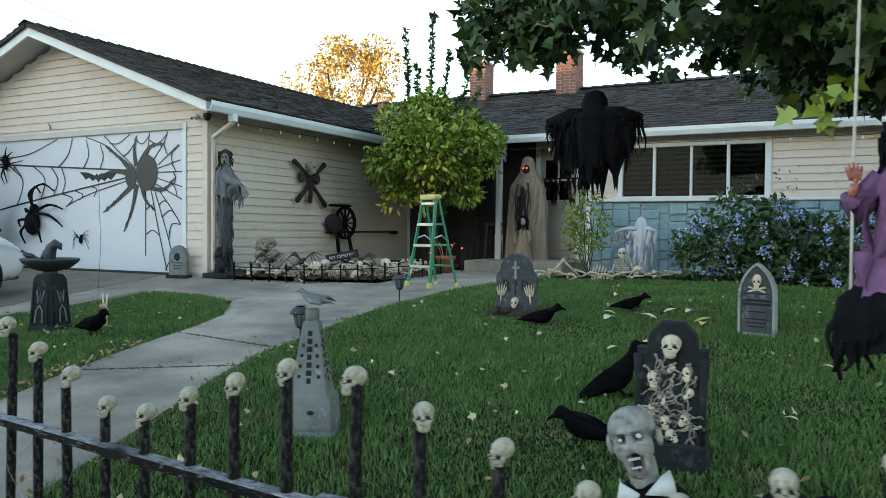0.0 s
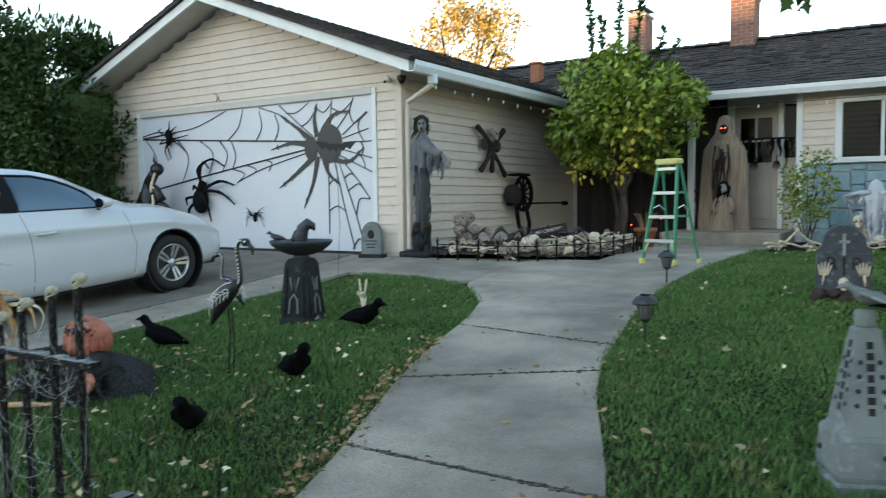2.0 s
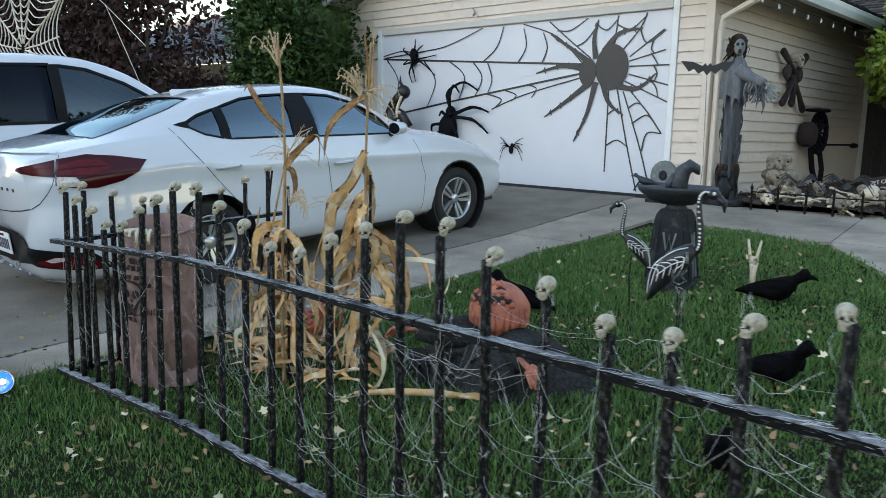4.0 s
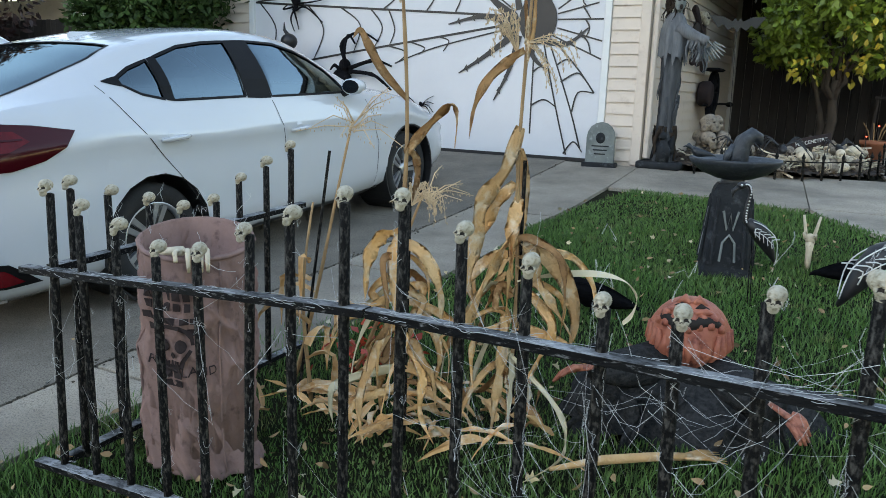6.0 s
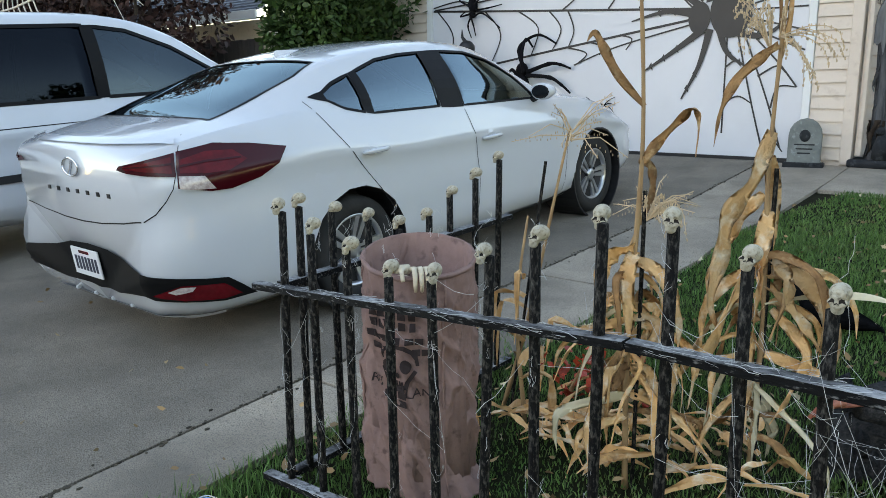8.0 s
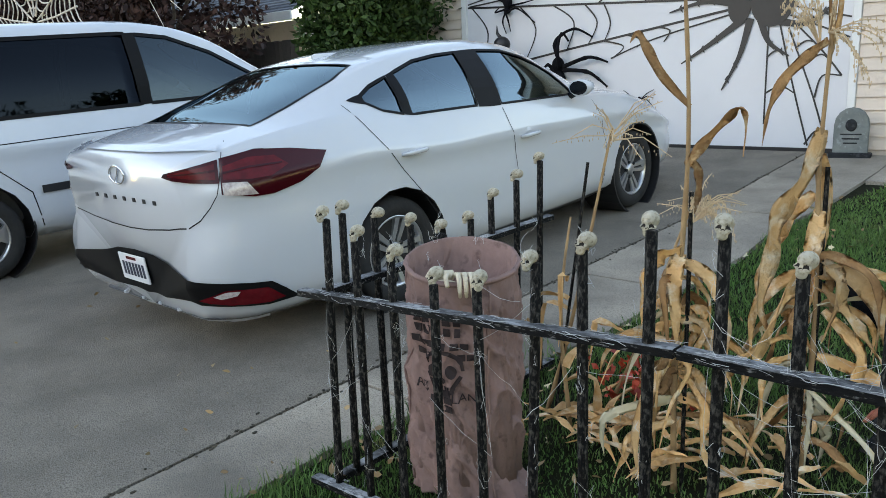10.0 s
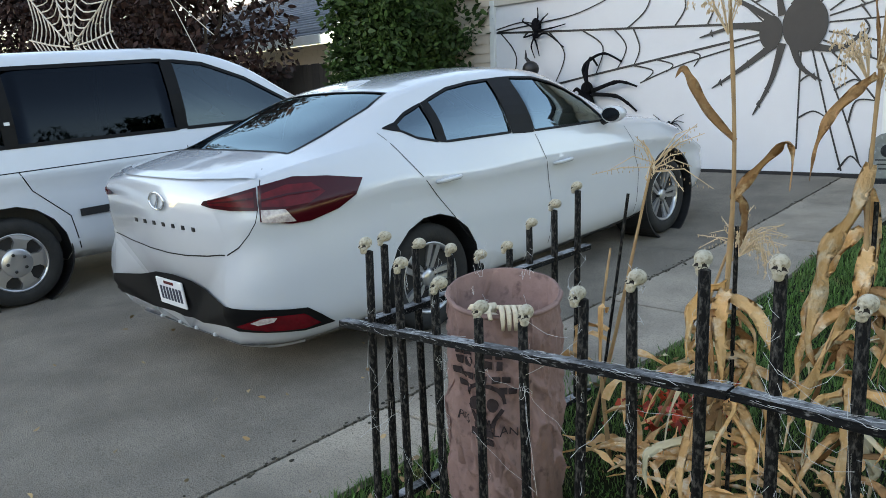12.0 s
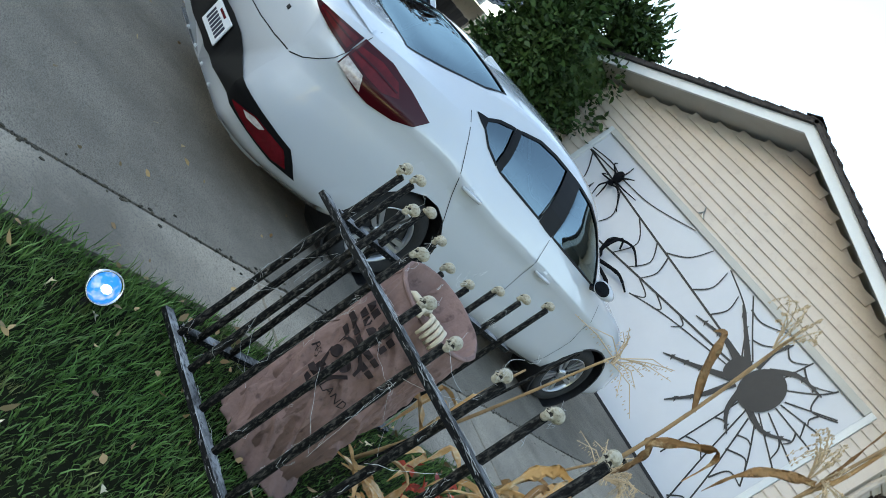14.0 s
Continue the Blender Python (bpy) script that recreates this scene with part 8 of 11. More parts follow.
# little black picket edging
edge = BED[1:7]
run = []
for (x0, y0), (x1, y1) in zip(edge, edge[1:]):
    L = math.hypot(x1 - x0, y1 - y0)
    for k in range(int(round(L / 0.27))):
        t = k / round(L / 0.27)
        run.append((x0 + (x1 - x0) * t, y0 + (y1 - y0) * t))
edging = thing("bed_edging", pose(*run[0], g(*run[0])), "low black picket edging round the bone bed", "garden edging")
o = Vector((*run[0], g(*run[0])))
peg = Geo().lathe([(0.012, -0.03), (0.012, 0.22), (0.018, 0.225), (0.018, 0.24), (0.008, 0.26), (0.001, 0.285)], 8).mesh("picket", True)
for p in run:
    part("picket", peg, BLACKMETAL, edging, at=pose(p[0] - o.x, p[1] - o.y, g(*p) - o.z, rm.uniform(-3, 3), rm.uniform(-3, 3)))
part("chain", Geo().tube([(p[0] - o.x, p[1] - o.y, g(*p) - o.z + (0.19 if i % 2 == 0 else 0.185)) for i, p in enumerate(run)], 0.007, 6), BLACKMETAL, edging)

# bones
BONE_ME = [bone_geo(L, r).mesh("bone", True) for L, r in ((0.20, 0.010), (0.28, 0.011), (0.15, 0.009))]
for me in BONE_ME:
    me.materials.append(WHITEBONE)
rib = Geo()
for i in range(6):
    w = 0.13 * math.sin(math.pi * (0.25 + 0.6 * i / 5))
    for q in (-1, 1):
        rib.tube([(i * 0.045, 0, 0.13), (i * 0.045 + 0.01, q * w * 0.9, 0.10), (i * 0.045 + 0.02, q * w, 0.03), (i * 0.045 + 0.03, q * w * 0.45, -0.04)], [0.009, 0.009, 0.008, 0.006], 6)
rib.tube([(-0.05, 0, 0.13), (0.12, 0, 0.14), (0.32, 0, 0.12)], 0.016, 8)
RIB_ME = rib.mesh("rib_cage", True)
RIB_ME.materials.append(WHITEBONE)
SKULL_OLD = skull_mesh("skull_brown", 28, 20, mat("aged_bone", (0.30, 0.25, 0.19), (0.20, 0.16, 0.12), 14, 0.7, 0.4, 60, c3=(0.07, 0.055, 0.045), scale3=30, f3=0.4))


def lay(name, me, m, label, category, group):
    return tagged(part(name, me, None, None, label, at=m), "", category, group)


rb = random.Random(31)
FRONT = [(-8.25, 8.65), (-7.45, 8.86), (-7.0, 9.4), (-6.78, 10.1), (-6.72, 10.7), (-6.8, 11.4)]


def bed_spot(depth):
    """A spot in the bed, that far behind its front edge."""
    k = rb.uniform(0, len(FRONT) - 1.001)
    (x0, y0), (x1, y1) = FRONT[int(k)], FRONT[int(k) + 1]
    t = k - int(k)
    x, y = x0 + (x1 - x0) * t, y0 + (y1 - y0) * t
    d = rb.uniform(0.03, depth)
    return x - d * 0.75, y + d * 0.55


for i in range(44):
    x, y = bed_spot(0.75)
    lvl = rb.choice((0, 0, 1)) * 0.12
    lay("skull", SKULL_PALE if rb.random() < 0.5 else SKULL_OLD, ground_fit(x, y, rb.uniform(-40, 25), rb.uniform(-30, 30), rb.uniform(-60, 110), 0.09 + lvl, rb.uniform(0.55, 1.0)), "bleached plastic skull lying in the bone heap", "skull", "bone heap skulls")
for i in range(84):
    x, y = bed_spot(0.8)
    lay("bone", rb.choice(BONE_ME), ground_fit(x, y, 0, rb.uniform(-28, 28), rb.uniform(0, 180), rb.uniform(0.03, 0.22)), "pale plastic bone in the bone heap", "bone", "bone heap bones")
for i in range(8):
    x, y = bed_spot(0.6)
    lay("rib_cage", RIB_ME, ground_fit(x, y, rb.uniform(-25, 25), rb.uniform(-25, 25), rb.uniform(0, 360), 0.10, rb.uniform(0.6, 0.8)), "pale plastic rib cage in the bone heap", "skeleton", "bone heap rib cages")
for i in range(15):
    a, lvl = rb.uniform(0, 6.28), i // 5
    rr = 0.17 - 0.05 * lvl
    lay("skull", SKULL_OLD, ground_fit(-8.33 + rr * math.cos(a + i * 1.25), 9.12 + rr * math.sin(a + i * 1.25), rb.uniform(-15, 15), rb.uniform(-15, 15), rb.uniform(-40, 80), 0.14 + 0.17 * lvl, 1.0), "dark aged skull stacked in a pile by the wall", "skull", "stacked dark skulls")
for x, y, s in ((-7.6, 9.0, 0.35), (-7.1, 9.75, 0.3), (-8.0, 8.8, 0.3)):
    sp = spider("spider", ground_fit(x, y, -70, 0, rb.uniform(0, 90), 0.26), "black plastic spider crawling over the bones", s, [[(0.1 * q, .05, .15), (0.4 * q, .22, .25 + d * .3), (0.7 * q, 0, d * .9)] for q in (-1, 1) for d in (-0.6, -0.15, 0.3, 0.7)], (0.13, 0.12, 0.2), BLACKPLASTIC)
sign = thing("tilted_sign", pose(-7.33, 9.72, g(-7.33, 9.72), 0, -11, 38) @ Matrix.Scale(0.8, 4), "dark board sign with white lettering on a tilted stake", "sign")
part("stake", Geo().box((-0.02, 0.005, -0.02), (0.02, 0.035, 0.52), ch=0.004), DARKWOOD, sign)
part("board", Geo().box((-0.30, -0.012, 0.36), (0.30, 0.004, 0.50), ch=0.005), BROWNSHADE, sign)
part("lettering", flat_words(Geo(), "PET CEMETERY", 0.072, pose(0, -0.0135, 0.405, 90, 0, 0), 0.0015), SIGNWHITE, sign, "white painted letters")
pot = thing("plant_pot", on(-6.75, 11.75), "terracotta plant pot with a few dry stems", "plant pot")
part("pot", Geo().lathe([(0.11, 0), (0.15, 0.22), (0.17, 0.225), (0.175, 0.28), (0.155, 0.28), (0.14, 0.23), (0.02, 0.22)], 20), TERRACOTTA, pot, smooth=True)
for i in range(7):
    a = i * 0.9
    part("stem", Geo().tube([(0.04 * math.cos(a), 0.04 * math.sin(a), 0.2), (0.1 * math.cos(a), 0.1 * math.sin(a), 0.4), (0.17 * math.cos(a), 0.17 * math.sin(a), 0.5)], 0.006, 5), STALK, pot)
REDGLOW = glow("red_light", (1.0, 0.05, 0.03), 2.0)
for i, (x, y, z) in enumerate(((-6.72, 11.9, 0.46), (-6.62, 12.1, 0.40), (-6.85, 11.4, 0.34))):
    lt = thing("stake_light", on(x, y), "tiny red glowing stake light", "garden light", "red stake lights")
    part("stake", Geo().tube([(0, 0, -0.02), (0, 0, z - 0.02)], 0.006, 6), BLACKPLASTIC, lt)
    part("bulb", Geo().ball((0, 0, z), 0.009, 10, 6), REDGLOW, lt, "glowing red bulb", smooth=True)

# ---- green step ladder ----
lad = thing("step_ladder", pose(-5.68, 9.2, g(-5.68, 9.2), 0, 0, -20) @ Matrix.Diagonal((0.88, 0.62, 1.03, 1)), "green fibreglass step ladder with a yellow top cap on the walk", "step ladder")
H = 1.13
for q in (-1, 1):
    part("front_rail", Geo().loft([[(q * (0.25 - 0.11 * t) + u * 0.013, -0.28 + 0.30 * t + v * 0.032, H * t) for u, v in ((-1, -1), (1, -1), (1, 1), (-1, 1))] for t in (0.02, 1)]), GREENPAINT, lad)
    part("back_rail", Geo().loft([[(q * (0.235 - 0.10 * t) + u * 0.011, 0.52 - 0.42 * t + v * 0.022, H * t) for u, v in ((-1, -1), (1, -1), (1, 1), (-1, 1))] for t in (0.02, 1)]), GREENPAINT, lad)
    part("foot", Geo().box((q * 0.25 - 0.03, -0.33, 0.0), (q * 0.25 + 0.03, -0.23, 0.07), ch=0.01), YELLOWCAP, lad, "yellow plastic foot")
    part("rear_foot", Geo().box((q * 0.235 - 0.025, 0.48, 0.0), (q * 0.235 + 0.025, 0.56, 0.06), ch=0.01), YELLOWCAP, lad, "yellow plastic foot")
    part("spreader", Geo().tube([(q * 0.19, -0.10, 0.62), (q * 0.19, 0.12, 0.66), (q * 0.18, 0.28, 0.60)], 0.009, 6), LADDERMETAL, lad)
    part("knee_brace", Geo().tube([(q * 0.235, -0.24, 0.14), (q * 0.16, -0.215, 0.285)], 0.016, 6), YELLOWCAP, lad, "yellow brace")
for k in range(4):
    t = (0.245 + 0.235 * k)
    z = t * H
    w, y = 0.25 - 0.11 * t, -0.28 + 0.30 * t
    part("step", Geo().box((-w, y - 0.045, z - 0.03), (w, y + 0.045, z + 0.005), ch=0.004), LADDERMETAL, lad, "grooved aluminium step")
    if k < 3:
        yb = 0.52 - 0.42 * t
        part("back_bar", Geo().box((-w + 0.02, yb - 0.012, z - 0.02), (w - 0.02, yb + 0.012, z + 0.006), ch=0.003), GREENPAINT, lad)
part("top_cap", Geo().box((-0.17, -0.06, H - 0.02), (0.17, 0.15, H + 0.045), ch=0.015), YELLOWCAP, lad, "worn yellow top cap")

# ---- porch figures ----
pz = 0.80
gh = Geo()
drape(gh, [(0.04, 1.92), (0.10, 1.88), (0.135, 1.76), (0.15, 1.64), (0.23, 1.52), (0.33, 1.36), (0.36, 1.0), (0.39, 0.5), (0.42, 0.02)], 17, 40, 0.05, 0.05, 1.0, 0.6)
face = Geo().ball((0, -0.09, 1.68), (0.07, 0.05, 0.085), 12, 8)
rg = random.Random(5)
for _ in range(30):
    a = rg.uniform(math.pi, 2 * math.pi)
    strip(gh, (0.33 * math.cos(a), 0.21 * math.sin(a), rg.uniform(0.9, 1.35)), rg.uniform(0.5, 0.85), rg.uniform(0.03, 0.09), rg)
# dark strips that draw the shaded opening between the two drapes
gap = Geo()
for _ in range(16):
    strip(gap, (rg.uniform(-0.12, 0.12), -0.25 - rg.uniform(0, 0.03), rg.uniform(1.0, 1.5)), rg.uniform(0.5, 0.9), rg.uniform(0.03, 0.06), rg)
eyes = Geo().ball((-0.03, -0.142, 1.70), 0.009, 8, 6).ball((0.03, -0.142, 1.70), 0.009, 8, 6)
fused("draped_ghoul", [(gh, TANCLOTH), (face, BROWNSHADE), (gap, BROWNSHADE), (eyes, glow("red_eye", (1.0, 0.06, 0.03), 2.5))], "tan gauze-draped ghoul with glowing red eyes beside the front door", "ghoul figure", at=pose(-6.02, 13.60, pz))
dd, dh, ds = Geo(), Geo(), Geo()
drape(dd, [(0.05, 0.62), (0.10, 0.56), (0.12, 0.44), (0.15, 0.2), (0.18, 0.02)], 3, 24, 0.06, 0.02, 1, 0.8)
dd.tube([(0.10, 0, 0.55), (0.15, -0.05, 0.42), (0.13, -0.09, 0.32)], [0.035, 0.03, 0.025], 8).tube([(-0.10, 0, 0.55), (-0.15, -0.05, 0.42), (-0.11, -0.09, 0.32)], [0.035, 0.03, 0.025], 8)
ds.ball((0, -0.02, 0.72), (0.06, 0.06, 0.08), 12, 8)
dh.ball((0, 0.02, 0.74), (0.085, 0.075, 0.10), 14, 10)
for _ in range(26):
    a = rg.uniform(0, 2 * math.pi)
    strip(dh, (0.075 * math.cos(a), 0.06 * math.sin(a) - 0.01, 0.76), rg.uniform(0.25, 0.42), 0.04, rg, 0.03)
fused("doll", [(dd, TANCLOTH), (ds, ZSKIN), (dh, BLACKCLOTH)], "long-haired doll in a pale dress standing on the porch step", "doll", at=pose(-5.95, 13.22, pz))
rag = Geo()
for i in range(9):
    strip(rag, (-0.36 + 0.09 * i, -0.02 - 0.01 * (i % 2), 0.02), rg.uniform(0.18, 0.46), 0.075, rg, 0.03)
rag.tube([(-0.42, 0, 0.02), (0, -0.01, 0.03), (0.42, 0, 0.02)], 0.015, 6)
for q in (-0.2, 0.15):
    finger_geo(rag, (q, -0.03, -0.3), (0, 0, -1), (1, 0, 0), 0.2, 0.009, upv=(0, 1, 0))
shape("door_rag", rag, BLACKCLOTH, "torn black rags and claws hanging on the front door", "rag decoration", at=pose(-5.42, FRONT_Y + 0.16, 2.30))
wr = Geo()
for i in range(4):
    strip(wr, (0.05 * i, 0, 0), 0.3 - 0.03 * i, 0.1, rg, 0.06)
shape("white_rag", wr, WHITECLOTH, "small white cloth rag hanging from the porch eave", "rag decoration", at=pose(-6.5, 13.33, 2.86))
dk = thing("porch_stool", pose(-6.62, 13.55, pz), "dark wooden stool stacked in the shaded porch corner", "stool")
part("seat", Geo().box((-0.18, -0.16, 0.66), (0.18, 0.16, 0.70), ch=0.008), DARKWOOD, dk)
for a in (-1, 1):
    for b in (-1, 1):
        part("leg", Geo().tube([(a * 0.17, b * 0.15, 0), (a * 0.14, b * 0.12, 0.66)], 0.02, 8), DARKWOOD, dk)

# ---- white ghost and the skeleton in the flower bed ----
wg = Geo()
drape(wg, [(0.015, 0.94), (0.06, 0.90), (0.09, 0.80), (0.12, 0.68), (0.11, 0.5), (0.10, 0.3), (0.11, 0.06)], 11, 34, 0.10, 0.12, 1.1, 0.8)
for q, L in ((-1, 0.40), (1, 0.27)):
    wg.tube([(q * 0.04, -0.02, 0.74), (q * 0.5 * L, -0.05, 0.75), (q * L, -0.06, 0.70)], [0.05, 0.035, 0.02], 8)
    for i in range(11):
        t = (i + 0.5) / 11
        strip(wg, (q * L * (0.15 + 0.85 * t), -0.05 + 0.02 * (i % 2), 0.75 - 0.04 * t), rg.uniform(0.22, 0.42) * (1 if q > 0 else 0.8 if t > 0.6 else 0.45), 0.085, rg, 0.03, 0.7)
for _ in range(14):
    strip(wg, (rg.uniform(-0.2, 0.2), rg.uniform(-0.2, -0.05), rg.uniform(0.3, 0.55)), rg.uniform(0.25, 0.45), 0.06, rg)
fused("gauze_ghost", [(wg, WHITECLOTH)], "white gauze ghost with outspread arms among the flowers", "ghost decoration", at=on(-3.80, 13.0, 0))
sgk = Geo()
sgk.tube([(0, 0.02, 0.02), (0, 0, 0.28), (0, -0.02, 0.36)], 0.025, 8)
for i in range(5):
    z = 0.12 + 0.045 * i
    for q in (-1, 1):
        sgk.tube([(0, 0.05, z + 0.02), (q * 0.11, 0.02, z + 0.01), (q * 0.12, -0.06, z - 0.02), (q * 0.02, -0.09, z - 0.02)], 0.010, 6)
for q in (-1, 1):
    sgk.tube([(q * 0.05, 0, 0.34), (q * 0.14, 0, 0.33), (q * 0.21, -0.03, 0.12), (q * 0.12, -0.18, 0.02)], 0.014, 7)
fused("skeleton", [(sgk, WHITEBONE)], "small white skeleton sitting up at the edge of the lawn", "skeleton", at=on(-3.98, 12.55, 10, -0.02) @ Matrix.Scale(0.8, 4))
lay("skull", SKULL_PALE, ground_fit(-3.98, 12.50, -8, 0, 10, 0.35, 1.0), "white skull on the small sitting skeleton", "skull", "lawn skulls")
lay("skull", SKULL_PALE, ground_fit(-3.70, 12.35, -20, 20, 30, 0.10, 0.9), "white skull lying on the lawn edge", "skull", "lawn skulls")
for i in range(22):
    t = i / 21
    x, y = -4.95 + 1.85 * t + rb.uniform(-0.1, 0.1), 11.45 + 1.0 * t + rb.uniform(-0.12, 0.12)
    lay("bone", BONE_ME[i % 3], ground_fit(x, y, 0, rb.uniform(-20, 20), rb.uniform(-30, 80), rb.uniform(0.03, 0.1), 1.5), "long white bone lying on the lawn edge", "bone", "lawn bones")
for a, b, c in (((-4.85, 11.45, 0.66), (-4.62, 11.5, 0.92), (-4.40, 11.6, 0.68)),):
    G2 = Geo().tube([Vector(a) - Vector(b), (0, 0, 0), Vector(c) - Vector(b)], 0.022, 8).ball((0, 0, 0), 0.035, 8, 6)
    shape("leg_bone", G2, WHITEBONE, "bent white leg bone of a skeleton lying on the lawn edge", "bone", "lawn bones", smooth=True, at=pose(*b))
lay("rib_cage", RIB_ME, ground_fit(-4.25, 11.75, 90, 10, 20, 0.09), "white rib cage lying on the lawn edge", "skeleton", "lawn bones")

# ---- right lawn: gravestones, birds, hanging figures ----
ob = thing("obelisk_tombstone", on(-3.315, 3.62, 24, -0.01) @ Matrix.Diagonal((0.94, 0.94, 0.965, 1)), "grey weathered foam obelisk tombstone with incised panels", "tombstone", "tombstones")
sq = lambda r, z: [(-r, -r, z), (r, -r, z), (r, r, z), (-r, r, z)]
part("plinth", Geo().box((-0.15, -0.15, -0.03), (0.15, 0.15, 0.03), ch=0.012), STONE, ob)
part("pedestal", Geo().loft([sq(0.128, 0.025), sq(0.134, 0.05), sq(0.125, 0.185), sq(0.118, 0.205)]), STONE, ob, "grey chipped square pedestal")
part("shaft", Geo().loft([sq(0.112, 0.20), sq(0.100, 0.225), sq(0.043, 0.60), sq(0.030, 0.61)]), STONE, ob)
part("collar", Geo().lathe([(0.034, 0.605), (0.040, 0.615), (0.040, 0.66), (0.034, 0.672), (0.012, 0.675)], 14), STONE, ob, smooth=True)
for r in (0, 90, 180, 270):
    m = pose(0, 0, 0, 0, 0, r) @ pose(0, -0.072, 0.41, -8.6)
    for k in range(7):
        w = 0.012 + 0.0015 * (k % 3)
        part("inscription", Geo().box((-w, -0.003, 0.12 - 0.042 * k), (w, 0.004, 0.148 - 0.042 * k), m), DARKSTONE, ob)
    for k in range(4):
        for q in (-1, 1):
            part("stud", Geo().ball((q * (0.036 + 0.006 * k), 0, 0.07 - 0.055 * k), (0.010, 0.005, 0.010), 8, 5, m), DARKSTONE, ob, smooth=True)
    part("chip", Geo().ball((0.03, -0.058, -0.28), (0.02, 0.006, 0.012), 8, 5, m), DARKSTONE, ob, smooth=True)
B = bird_geo(0.40, legs=False)
for q in (-1, 1):
    B.loft([[(0.02, q * 0.02, 0.065), (-0.05, q * 0.02, 0.06), (-0.05, q * 0.02, 0.05), (0.02, q * 0.02, 0.055)], [(0.03, q * 0.07, 0.075), (-0.07, q * 0.07, 0.06), (-0.07, q * 0.07, 0.05), (0.03, q * 0.07, 0.065)], [(-0.03, q * 0.12, 0.045), (-0.09, q * 0.11, 0.03), (-0.09, q * 0.11, 0.025), (-0.03, q * 0.12, 0.04)]])
fused("raven_statue", [(B, STONE)], "grey stone raven with half-spread wings on the obelisk", "bird statue", at=on(-3.315, 3.62, 196, 0.64))

# rounded stone with a cross and bony fingers
rip = thing("cross_tombstone", on(-3.715, 7.43, 6, -0.01), "dark grey rounded tombstone with a cross and bony fingers", "tombstone", "tombstones")
top_arc = [(0.165 * math.cos(math.pi * i / 12), 0.44 + 0.17 * math.sin(math.pi * i / 12)) for i in range(13)]
part("stone", stone_slab([(-0.205, 0), (0.205, 0), (0.205, 0.38), (0.185, 0.42)] + top_arc + [(-0.185, 0.42), (-0.205, 0.38)], 0.09, 0.018), MIDSTONE, rip)
part("cross", Geo().box((-0.012, -0.056, 0.36), (0.012, -0.044, 0.54), ch=0.004).box((-0.04, -0.055, 0.46), (0.04, -0.044, 0.485), ch=0.004), PALESTONE, rip)
part("stem", Geo().box((-0.006, -0.054, 0.20), (0.006, -0.044, 0.34)), DARKSOCKET, rip)
tx = Geo()
for ch, x in (("R", -0.09), ("I", 0.0), ("P", 0.09)):
    flat_words(tx, ch, 0.15, pose(x, -0.047, 0.245, 90, 0, 0), 0.004)
part("lettering", tx, DARKSOCKET, rip, "dark raised letters")
fg = Geo()
for q in (-1, 1):
    finger_geo(fg, (q * 0.15, -0.05, 0.16), (-q * 0.1, -0.05, 1), (1, 0, 0), 0.16, 0.007, upv=(0, 1, 0))
part("bony_fingers", fg, WHITEBONE, rip, "pale bony fingers", smooth=True)
part("skull", SKULL_PALE, WHITEBONE, rip, "small pale skull", at=pose(0.0, -0.07, 0.13) @ Matrix.Scale(0.55, 4))
dirt = Geo()
for _ in range(26):
    dirt.ball((rb.uniform(-0.22, 0.22), rb.uniform(-0.16, -0.02), rb.uniform(0, 0.06)), (rb.uniform(0.03, 0.06), 0.04, 0.04), 8, 5)
part("dirt_mound", dirt, MULCH, rip, "dark brown moulded earth", smooth=True)

# pale pointed stone
go = thing("pointed_tombstone", on(-1.48, 7.18, -14, -0.01) @ Matrix.Diagonal((0.97, 1, 1.02, 1)), "pale grey pointed gothic tombstone with a white rim and skull", "tombstone", "tombstones")
pa = arch(0.31, 0.59, 0.27, 17, True)
part("stone", stone_slab(pa, 0.06, 0.012), PALESTONE, go)
inn = [(x * 0.86, 0.025 + z * 0.92) for x, z in pa]
rimg = Geo().loft([[(x, -0.036, z) for x, z in pa], [(x, -0.046, z) for x, z in pa], [(x, -0.046, z) for x, z in inn], [(x, -0.030, z) for x, z in inn]], False)
part("rim", rimg, PALESTONE, go, "white painted rim")
part("field", Geo().prism([(x * 0.99, z) for x, z in inn], -0.026, -0.033), MIDSTONE, go)
part("skull", SKULL_PALE, WHITEBONE, go, "white skull relief", at=pose(0, -0.036, 0.44) @ Matrix.Diagonal((0.55, 0.2, 0.6, 1)))
for q in (-1, 1):
    part("crossed_bone", Geo().tube([(-0.07, -0.036, 0.375 + q * 0.02), (0.07, -0.036, 0.375 - q * 0.02)], 0.008, 6), WHITEBONE, go)
for i, (w, z) in enumerate(((0.10, 0.335), (0.12, 0.275), (0.115, 0.245), (0.07, 0.19), (0.10, 0.13), (0.08, 0.10), (0.06, 0.07))):
    part("inscription", Geo().box((-w, -0.036, z), (w, -0.0325, z + (0.02 if i in (1, 2) else 0.010))), DARKSTONE, go)

